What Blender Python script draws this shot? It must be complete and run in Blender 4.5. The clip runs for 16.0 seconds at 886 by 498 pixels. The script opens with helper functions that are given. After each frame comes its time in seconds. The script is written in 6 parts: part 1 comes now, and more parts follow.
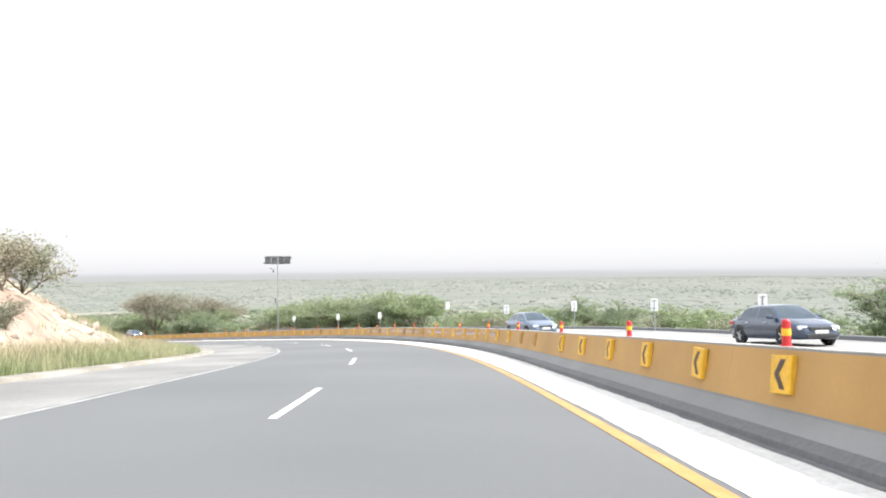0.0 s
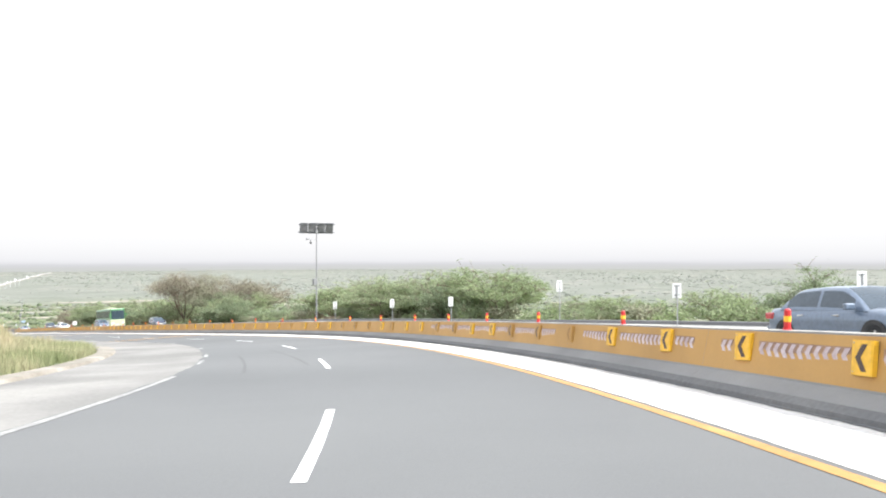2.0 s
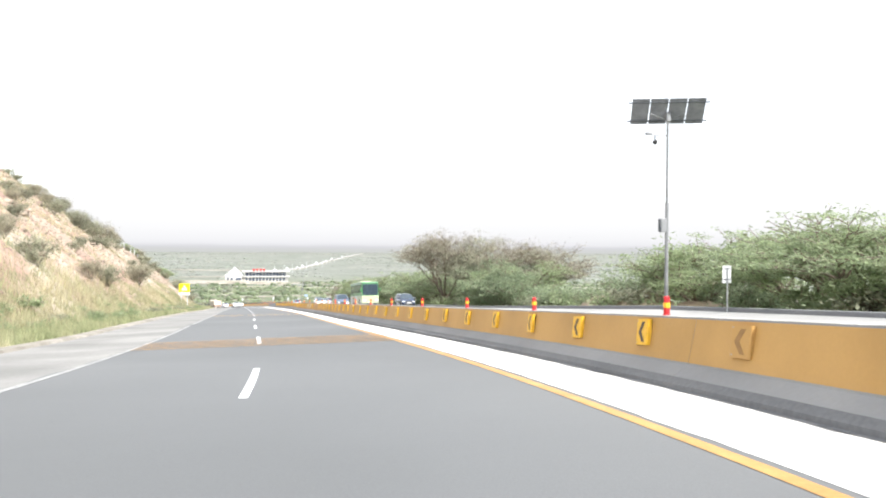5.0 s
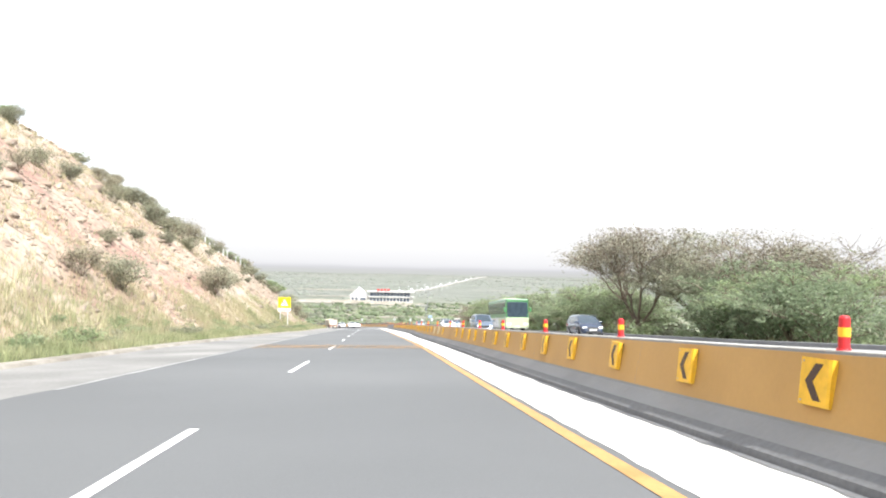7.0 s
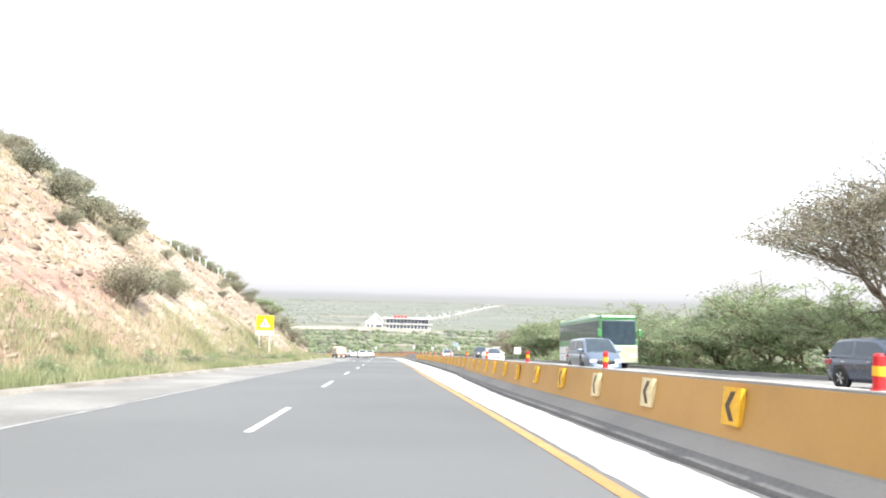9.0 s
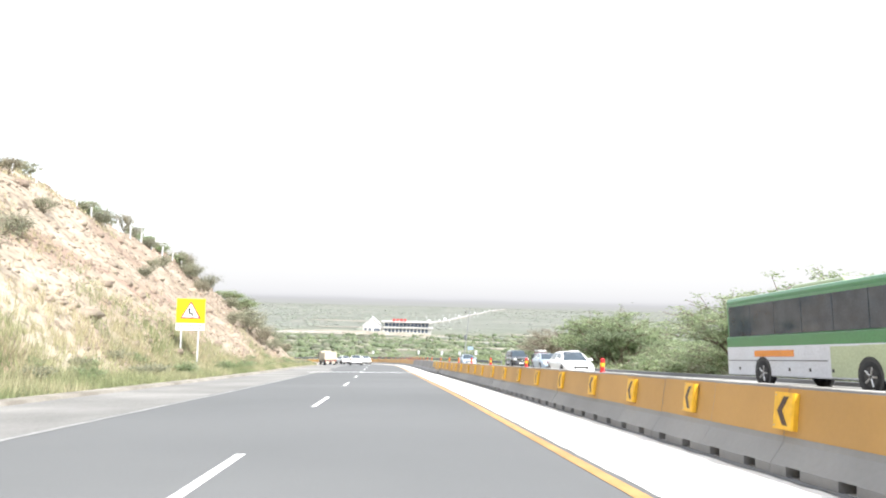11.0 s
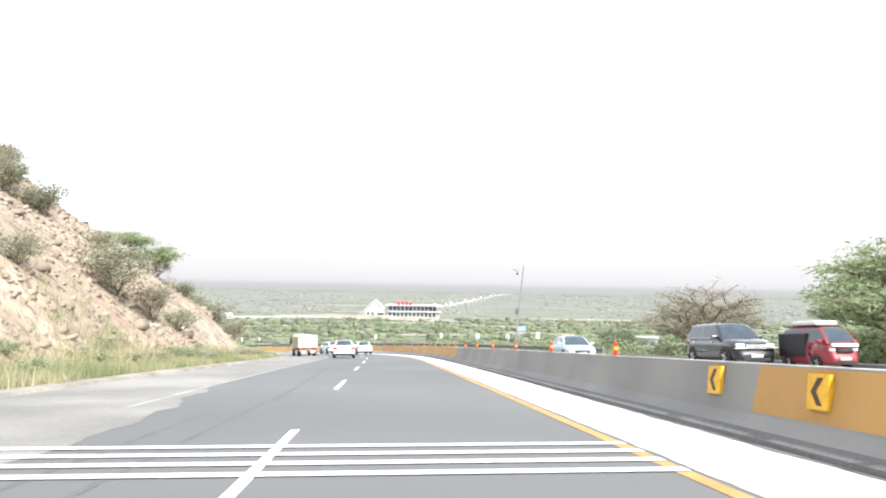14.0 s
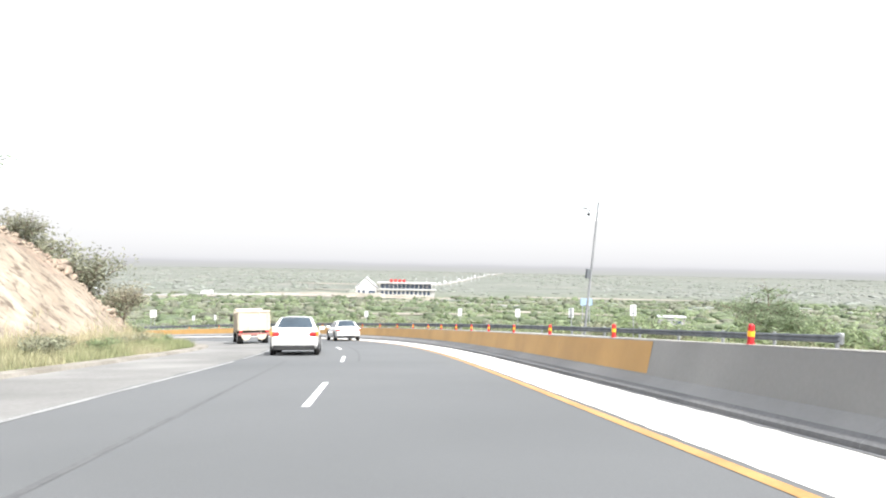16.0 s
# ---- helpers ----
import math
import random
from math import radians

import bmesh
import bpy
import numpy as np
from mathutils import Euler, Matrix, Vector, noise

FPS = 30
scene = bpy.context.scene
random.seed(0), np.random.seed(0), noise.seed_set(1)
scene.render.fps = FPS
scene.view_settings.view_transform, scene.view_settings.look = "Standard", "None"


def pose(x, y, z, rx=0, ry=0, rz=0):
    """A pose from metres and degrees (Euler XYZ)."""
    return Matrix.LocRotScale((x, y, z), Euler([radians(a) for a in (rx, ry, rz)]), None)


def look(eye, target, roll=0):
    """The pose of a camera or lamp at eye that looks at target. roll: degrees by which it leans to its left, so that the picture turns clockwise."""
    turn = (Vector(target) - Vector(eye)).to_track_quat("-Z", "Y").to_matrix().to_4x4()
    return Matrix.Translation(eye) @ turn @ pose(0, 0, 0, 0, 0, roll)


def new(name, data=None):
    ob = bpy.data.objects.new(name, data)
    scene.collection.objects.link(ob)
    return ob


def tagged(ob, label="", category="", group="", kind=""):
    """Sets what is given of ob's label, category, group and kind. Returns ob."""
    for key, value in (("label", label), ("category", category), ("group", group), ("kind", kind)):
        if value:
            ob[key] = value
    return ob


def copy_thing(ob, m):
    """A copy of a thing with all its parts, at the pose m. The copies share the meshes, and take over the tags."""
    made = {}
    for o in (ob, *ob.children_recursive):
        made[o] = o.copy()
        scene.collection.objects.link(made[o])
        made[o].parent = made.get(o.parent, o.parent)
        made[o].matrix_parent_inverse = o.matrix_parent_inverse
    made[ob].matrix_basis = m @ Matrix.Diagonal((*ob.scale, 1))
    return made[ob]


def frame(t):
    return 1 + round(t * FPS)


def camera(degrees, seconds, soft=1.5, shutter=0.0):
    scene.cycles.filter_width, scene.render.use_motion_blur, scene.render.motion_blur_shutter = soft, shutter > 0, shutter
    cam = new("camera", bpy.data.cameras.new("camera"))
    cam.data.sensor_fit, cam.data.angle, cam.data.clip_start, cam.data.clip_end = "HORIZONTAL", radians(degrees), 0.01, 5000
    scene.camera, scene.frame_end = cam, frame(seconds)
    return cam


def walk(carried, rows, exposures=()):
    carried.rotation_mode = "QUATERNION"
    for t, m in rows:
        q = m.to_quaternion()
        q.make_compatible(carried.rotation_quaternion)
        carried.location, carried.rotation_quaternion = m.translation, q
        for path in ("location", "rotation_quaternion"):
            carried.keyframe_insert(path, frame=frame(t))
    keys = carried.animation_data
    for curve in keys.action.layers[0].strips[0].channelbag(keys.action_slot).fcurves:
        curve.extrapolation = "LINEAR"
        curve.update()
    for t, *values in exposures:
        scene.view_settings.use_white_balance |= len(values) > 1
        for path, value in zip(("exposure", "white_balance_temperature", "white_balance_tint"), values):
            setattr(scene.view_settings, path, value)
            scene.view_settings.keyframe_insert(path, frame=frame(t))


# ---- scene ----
import collections

PATH = [(0, pose(-1.924, 0.938, 1.025, 91.457, 0.482, -1.151)),
        (0.5, pose(-2.170, 7.892, 0.493, 91.025, 0.151, -0.665)),
        (1, pose(-2.568, 15.126, -0.064, 91.361, -0.033, 0.088)),
        (1.5, pose(-3.171, 21.690, -0.580, 90.398, -0.071, 2.130)),
        (2, pose(-3.968, 28.063, -1.093, 90.778, 0.121, 4.200)),
        (2.5, pose(-5.202, 35.882, -1.734, 90.260, -0.138, 6.509)),
        (3, pose(-6.710, 42.890, -2.319, 89.055, -0.333, 10.450)),
        (3.5, pose(-8.714, 49.660, -2.883, 89.914, -0.210, 14.032)),
        (4, pose(-10.796, 55.476, -3.376, 89.765, -0.276, 18.370)),
        (4.5, pose(-13.372, 61.187, -3.879, 89.779, -0.523, 22.569)),
        (5, pose(-17.328, 68.298, -4.537, 89.561, -0.363, 26.351)),
        (5.7, pose(-23.306, 77.106, -5.410, 90.163, -0.649, 32.598)),
        (6.3, pose(-28.618, 83.879, -6.101, 90.679, -0.894, 35.068)),
        (6.9, pose(-33.994, 90.407, -6.765, 91.195, -1.139, 36.016)),
        (7.5, pose(-39.515, 97.057, -7.426, 91.711, -1.384, 35.994)),
        (8, pose(-44.324, 102.640, -7.987, 91.511, -1.242, 36.726)),
        (8.5, pose(-49.244, 108.183, -8.557, 93.278, -1.256, 36.975)),
        (9, pose(-54.391, 113.913, -9.152, 93.505, -1.481, 37.349)),
        (9.7, pose(-61.392, 121.708, -9.973, 93.633, -1.452, 37.683)),
        (10.3, pose(-67.307, 128.192, -10.672, 93.743, -1.427, 37.686)),
        (10.9, pose(-73.237, 134.675, -11.377, 93.853, -1.402, 37.320)),
        (11.5, pose(-79.258, 141.335, -12.104, 93.962, -1.377, 36.608)),
        (12, pose(-84.391, 146.986, -12.727, 93.194, -1.360, 36.704)),
        (12.5, pose(-89.442, 152.621, -13.349, 93.393, -1.548, 37.134)),
        (13, pose(-95.092, 158.897, -14.045, 93.281, -1.079, 37.075)),
        (13.5, pose(-100.487, 164.691, -14.697, 92.589, -1.121, 37.493)),
        (14, pose(-105.816, 170.524, -15.339, 92.806, -0.943, 37.428)),
        (14.5, pose(-111.333, 176.491, -15.993, 92.345, -0.922, 37.884)),
        (15, pose(-116.720, 182.398, -16.629, 91.738, -0.884, 37.375)),
        (15.5, pose(-122.145, 188.336, -17.271, 91.251, -1.020, 37.167)),
        (16, pose(-127.066, 193.794, -17.868, 91.248, -1.111, 36.753)),]
cam = camera(62.5, 16.0, soft=2.0)
walk(cam, PATH, exposures=[(0, 1.27), (7.0, 1.30), (8.5, 1.38), (9.2, 1.36), (11.4, 1.27), (16, 1.27)])

# ---- light ----
SUN_AZ, SUN_EL = radians(108), radians(46)      # azimuth measured from +y towards +x
world = bpy.data.worlds.new("sky")
scene.world = world
world.use_nodes = True
_wt = world.node_tree
_sky = _wt.nodes.new("ShaderNodeTexSky")
_sky.sky_type = 'NISHITA'
_sky.sun_disc = False
_sky.sun_elevation, _sky.sun_rotation = SUN_EL, SUN_AZ
_sky.air_density, _sky.dust_density, _sky.ozone_density = 1.0, 1.0, 0.5
_bg = _wt.nodes["Background"]
_bg.inputs["Strength"].default_value = 0.15
_haze = _wt.nodes.new("ShaderNodeMix")            # thin white haze evenly over the whole sky
_haze.data_type = 'RGBA'
_haze.inputs["Factor"].default_value = 0.8
_haze.inputs[7].default_value = (4.9, 5.02, 5.2, 1)
_wt.links.new(_sky.outputs[0], _haze.inputs[6])
_wt.links.new(_haze.outputs[2], _bg.inputs["Color"])
_sun = bpy.data.lights.new("sun", 'SUN')
_sun.energy, _sun.angle, _sun.color = 3.4, radians(0.8), (1.0, 0.975, 0.94)
sun = new("sun", _sun)
_d = Vector((math.sin(SUN_AZ) * math.cos(SUN_EL), math.cos(SUN_AZ) * math.cos(SUN_EL), math.sin(SUN_EL)))
sun.matrix_world = look(_d * 200, (0, 0, 0))

# ---- the road's line: bend (1/km) every 15 m, fall and cross fall (per cent) every 30 m ----
BEND = [-3.11, 0.03, 3.57, 9.06, 10.28, 10.99, 11.34, 3.22, -0.86, -0.12, 1.23, 0.27, -1.16, 0.80, 0.21, 0.05, 0.09, -0.16, 0.52, 7.00, 12.50, 12.50, 12.50, 12.50, 12.50, 10.00, 7.00, 4.00, 3.00, 3.00]
FALL = [-7.64, -7.61, -7.78, -7.95, -7.68, -7.82, -8.10, -8.24, -7.91, -8.48, -8.33, -8.46, -8.82, -8.95, -8.80, -8.65]
BANK = [1.04, 0.46, -1.11, -0.23, -1.93, -0.51, -0.71, -0.98, -0.83, -0.87, -0.75, -0.77, -0.77, -0.72, -0.72, -0.72]
S0, S1 = -15.0, 420.0
_f = np.arange(S0, S1 + 0.01, 1.0)
_k = np.interp(_f, np.arange(S0, S1 + 1, 15.0), BEND) / 1000
_g = np.interp(_f, np.arange(S0, S1 + 31, 30.0), FALL) / 100
ROAD_E = np.interp(_f, np.arange(S0, S1 + 31, 30.0), BANK) / 100


def _sum(a):
    return np.concatenate([[0], np.cumsum((a[1:] + a[:-1]) / 2)])


ROAD_PSI = _sum(_k)
ROAD_PSI = ROAD_PSI - np.interp(0, _f, ROAD_PSI)
ROAD_X, ROAD_Y, ROAD_Z = _sum(-np.sin(ROAD_PSI)), _sum(np.cos(ROAD_PSI)), _sum(_g)
ROAD_X, ROAD_Y, ROAD_Z = [a - np.interp(0, _f, a) for a in (ROAD_X, ROAD_Y, ROAD_Z)]


def at(s, n, h=0.0):
    """The point s metres along the yellow edge line, n metres to its left, h above the road."""
    psi, x, y, z, e = [float(np.interp(s, _f, a)) for a in (ROAD_PSI, ROAD_X, ROAD_Y, ROAD_Z, ROAD_E)]
    return Vector((x - n * math.cos(psi), y - n * math.sin(psi), z + e * max(-16, min(11, n)) + h))


def stand(s, n, h=0.0, turn=0.0, tilt=False):
    """An upright pose on the road: +y along the road, +x to its right, then turned by turn degrees."""
    psi, g = float(np.interp(s, _f, ROAD_PSI)), float(np.interp(s, _f, _g))
    m = Matrix.Translation(at(s, n, h)) @ Matrix.Rotation(psi, 4, 'Z')
    if tilt:
        m = m @ Matrix.Rotation(math.atan(g), 4, 'X')
    return m @ Matrix.Rotation(radians(turn), 4, 'Z')


def nearest(x, y):
    """Arrays: s, n (left positive), road height, cross fall and distance for plan points."""
    s, n, z, e = [np.empty(len(x)) for _ in range(4)]
    for a in range(0, len(x), 20000):
        xx, yy = x[a:a + 20000, None], y[a:a + 20000, None]
        i = ((xx - ROAD_X[None, ::2]) ** 2 + (yy - ROAD_Y[None, ::2]) ** 2).argmin(1) * 2
        dx, dy = xx[:, 0] - ROAD_X[i], yy[:, 0] - ROAD_Y[i]
        al = -dx * np.sin(ROAD_PSI[i]) + dy * np.cos(ROAD_PSI[i])
        si = np.clip(_f[i] + al, S0, S1)
        n[a:a + 20000] = -dx * np.cos(ROAD_PSI[i]) - dy * np.sin(ROAD_PSI[i])
        s[a:a + 20000] = si
        z[a:a + 20000], e[a:a + 20000] = np.interp(si, _f, ROAD_Z), np.interp(si, _f, ROAD_E)
        beyond = np.abs(al) > 3
        side = np.where(n[a:a + 20000] >= 0, 1, -1)
        n[a:a + 20000] = np.where(beyond, side * np.hypot(dx, dy), n[a:a + 20000])
    return s, n, z, e


def wave(x, y, size, seed=0.0):
    """Smooth bumps, -1 to 1, about size metres across."""
    a, b = x / size * 2.1 + seed, y / size * 2.1 - seed * 1.7
    return (np.sin(a + 1.3 * np.sin(b * 0.7)) + np.sin(b * 1.13 + 1.1 * np.sin(a * 0.8 + 2)) + np.sin((a + b) * 0.71 + seed)) / 3


PLAIN = -40.0
CREST_S = [-20, 15, 34, 40, 47, 62, 75, 90, 110, 150, 185, 198, 206, 228, 249, 258, 266, 274, 281, 285, 289, 294, 420]
CREST_H = [4.5, 4.0, 3.2, 1.6, 0.0, 0.0, 3.0, 12.0, 20.0, 24.0, 21.5, 18.8, 17.6, 14.8, 13.8, 12.8, 12.6, 12.4, 11.5, 8.5, 2.5, 0.0, 0.0]


def ground_height(x, y):
    s, n, z, e = nearest(x, y)
    road = z + e * np.clip(n, -16, 11)
    far = np.maximum(np.abs(n) - 20, 0)
    plain = PLAIN + 3.0 * wave(x, y, 420, 1) + 1.2 * wave(x, y, 130, 4) - 0.004 * np.minimum(far, 600)
    rough = wave(x, y, 9, 2) * 0.5 + wave(x, y, 3.7, 5) * 0.3 + wave(x, y, 1.9, 7) * 0.16
    # left: verge, cut slope, brow
    t = n - 10.8
    h = np.interp(s, CREST_S, CREST_H)
    toe = 14.2 + 0.6 * wave(x, y, 23, 3)
    up = np.clip((n - toe) * 0.86, 0, None)
    cut = np.minimum(up, h + 0.28 * np.clip(n - toe - h / 0.86, 0, 25) * (h > 1))
    brow = np.clip(n - toe - h / 0.86 - 30, 0, None)
    sink = np.clip(n - 15, 0, None) * 0.16 * np.clip(1 - h / 2.5, 0, 1)
    left = road + 0.12 * np.clip(t, 0, 2.5) - 0.12 + np.maximum(cut, 0) - 0.22 * brow - sink
    left = left + rough * np.clip((n - 13.5) / 4, 0, 1) * (0.35 + 0.65 * np.clip(h / 5, 0, 1))
    # right: verge and fall to the valley
    m = -15.9 - n
    right = road - 0.15 - 0.25 * np.clip(m - 2.0, 0, 14) - 0.13 * np.clip(m - 16, 0, None) + rough * np.clip((m - 1.5) / 4, 0, 1) * 0.8
    out = np.where(n > 0, left, right)
    core = (n < 10.6) & (n > -15.8)
    out = np.where(core, road - 0.35, out)
    k = 10.0
    soft = np.maximum(out, plain) + k * np.exp(-np.abs(out - plain) / k) * 0.25
    return np.where(np.abs(n) < 40, np.maximum(out, plain), soft)


def ground_z(x, y):
    return float(ground_height(np.array([x]), np.array([y]))[0])


def ground_at(s, n):
    p = at(s, n)
    p.z = ground_z(p.x, p.y)
    return p


# ---- materials ----
def shade(name, colours, size=1.0, rough=0.8, bump=0.3, metal=0.0, spread=(0.35, 0.65), fine=None, island=0.0, coords="pos", trans=0.0, grain=0.12):
    """A surface of two or three colours mixed by noise of that size, with finer grain and relief."""
    m = bpy.data.materials.new(name)
    m.use_nodes = True
    nt = m.node_tree
    nd, ln = nt.nodes, nt.links
    b = nd["Principled BSDF"]
    b.inputs["Roughness"].default_value, b.inputs["Metallic"].default_value = rough, metal
    if coords == "pos":
        src = nd.new("ShaderNodeNewGeometry").outputs["Position"]
    else:
        src = nd.new("ShaderNodeTexCoord").outputs["Object"]

    def noi(scale, detail):
        n = nd.new("ShaderNodeTexNoise")
        n.inputs["Scale"].default_value, n.inputs["Detail"].default_value = scale, detail
        ln.new(src, n.inputs["Vector"])
        return n.outputs["Fac"]
    ramp = nd.new("ShaderNodeValToRGB")
    cols = list(colours)
    el = ramp.color_ramp.elements
    el[0].position, el[1].position = spread
    el[0].color, el[1].color = (*cols[0], 1), (*cols[-1], 1)
    for i, c in enumerate(cols[1:-1]):
        q = el.new(spread[0] + (spread[1] - spread[0]) * (i + 1) / (len(cols) - 1))
        q.color = (*c, 1)
    ln.new(noi(1.0 / size, 5), ramp.inputs["Fac"])
    out = ramp.outputs["Color"]
    f = noi((fine or 9.0 / size), 4)
    mr = nd.new("ShaderNodeMapRange")
    mr.inputs["From Min"].default_value, mr.inputs["From Max"].default_value = 0.3, 0.7
    mr.inputs["To Min"].default_value, mr.inputs["To Max"].default_value = 1 - grain, 1 + grain
    ln.new(f, mr.inputs["Value"])
    mul = nd.new("ShaderNodeMix")
    mul.data_type, mul.blend_type = 'RGBA', 'MULTIPLY'
    mul.inputs["Factor"].default_value = 1.0
    ln.new(out, mul.inputs[6])
    ln.new(mr.outputs[0], mul.inputs[7])
    out = mul.outputs[2]
    if island:
        hsv = nd.new("ShaderNodeHueSaturation")
        rnd = nd.new("ShaderNodeNewGeometry").outputs["Random Per Island"]
        mv = nd.new("ShaderNodeMapRange")
        mv.inputs["To Min"].default_value, mv.inputs["To Max"].default_value = 1 - island, 1 + island
        ln.new(rnd, mv.inputs["Value"])
        ln.new(mv.outputs[0], hsv.inputs["Value"])
        ln.new(out, hsv.inputs["Color"])
        out = hsv.outputs["Color"]
    ln.new(out, b.inputs["Base Color"])
    if bump:
        bp = nd.new("ShaderNodeBump")
        bp.inputs["Strength"].default_value, bp.inputs["Distance"].default_value = bump, 0.02 * size if size < 3 else 0.06
        ln.new(f, bp.inputs["Height"])
        ln.new(bp.outputs[0], b.inputs["Normal"])
    if trans:
        tr = nd.new("ShaderNodeBsdfTranslucent")
        ln.new(out, tr.inputs["Color"])
        mx = nd.new("ShaderNodeMixShader")
        mx.inputs["Fac"].default_value = trans
        ln.new(b.outputs[0], mx.inputs[1])
        ln.new(tr.outputs[0], mx.inputs[2])
        ln.new(mx.outputs[0], nd["Material Output"].inputs["Surface"])
    return m


def paint(name, colour, rough=0.4, metal=0.0, coat=0.0):
    m = shade(name, [tuple(c * 0.93 for c in colour), colour], size=0.7, rough=rough, bump=0.0, metal=metal, coords="obj")
    m.node_tree.nodes["Principled BSDF"].inputs["Coat Weight"].default_value = coat
    return m


ASPHALT = shade("asphalt", [(0.107, 0.111, 0.112), (0.12, 0.124, 0.125), (0.134, 0.138, 0.138)], size=9.0, rough=0.85, bump=0.08, fine=60.0, grain=0.07)
OLD_ASPHALT = shade("pale_asphalt", [(0.24, 0.237, 0.228), (0.33, 0.325, 0.31)], size=5.0, rough=0.9, bump=0.3, fine=20.0)
CONCRETE = shade("pale_concrete", [(0.165, 0.162, 0.153), (0.205, 0.20, 0.19), (0.265, 0.258, 0.242)], size=3.4, rough=0.9, bump=0.2, fine=14.0)
WHITE_CONCRETE = shade("limewashed_concrete", [(0.45, 0.44, 0.42), (0.62, 0.61, 0.58), (0.68, 0.67, 0.64)], size=1.8, rough=0.9, bump=0.2, fine=16.0, spread=(0.25, 0.6))
BARRIER_GREY = shade("barrier_concrete", [(0.21, 0.21, 0.208), (0.24, 0.24, 0.237), (0.275, 0.273, 0.268)], size=2.4, rough=0.85, bump=0.05, fine=18.0, grain=0.03)
BARRIER_YELLOW = shade("ochre_barrier_paint", [(0.37, 0.21, 0.06), (0.42, 0.24, 0.07), (0.46, 0.265, 0.08)], size=1.6, rough=0.6, bump=0.03, fine=22.0, grain=0.025)
FOOT_GREY = shade("dark_foot_grey", [(0.125, 0.127, 0.13), (0.145, 0.147, 0.15), (0.17, 0.17, 0.17)], size=2.0, rough=0.9, bump=0.15, fine=16.0, spread=(0.3, 0.7))
KERB = shade("sandy_kerb_concrete", [(0.19, 0.17, 0.14), (0.25, 0.23, 0.195), (0.32, 0.295, 0.255)], size=1.4, rough=0.95, bump=0.3, fine=12.0)
WORN_WHITE = shade("worn_white_line", [(0.2, 0.2, 0.195), (0.25, 0.25, 0.243), (0.31, 0.31, 0.3)], size=0.9, rough=0.7, bump=0.1, spread=(0.3, 0.6), fine=14.0, grain=0.25)
LINE_WHITE = shade("white_road_paint", [(0.5, 0.5, 0.48), (0.74, 0.74, 0.72)], size=0.5, rough=0.6, bump=0.15, spread=(0.2, 0.45), fine=25.0)
LINE_YELLOW = shade("yellow_road_paint", [(0.38, 0.20, 0.055), (0.46, 0.26, 0.08)], size=0.5, rough=0.6, bump=0.15, fine=25.0)
GROUND = None


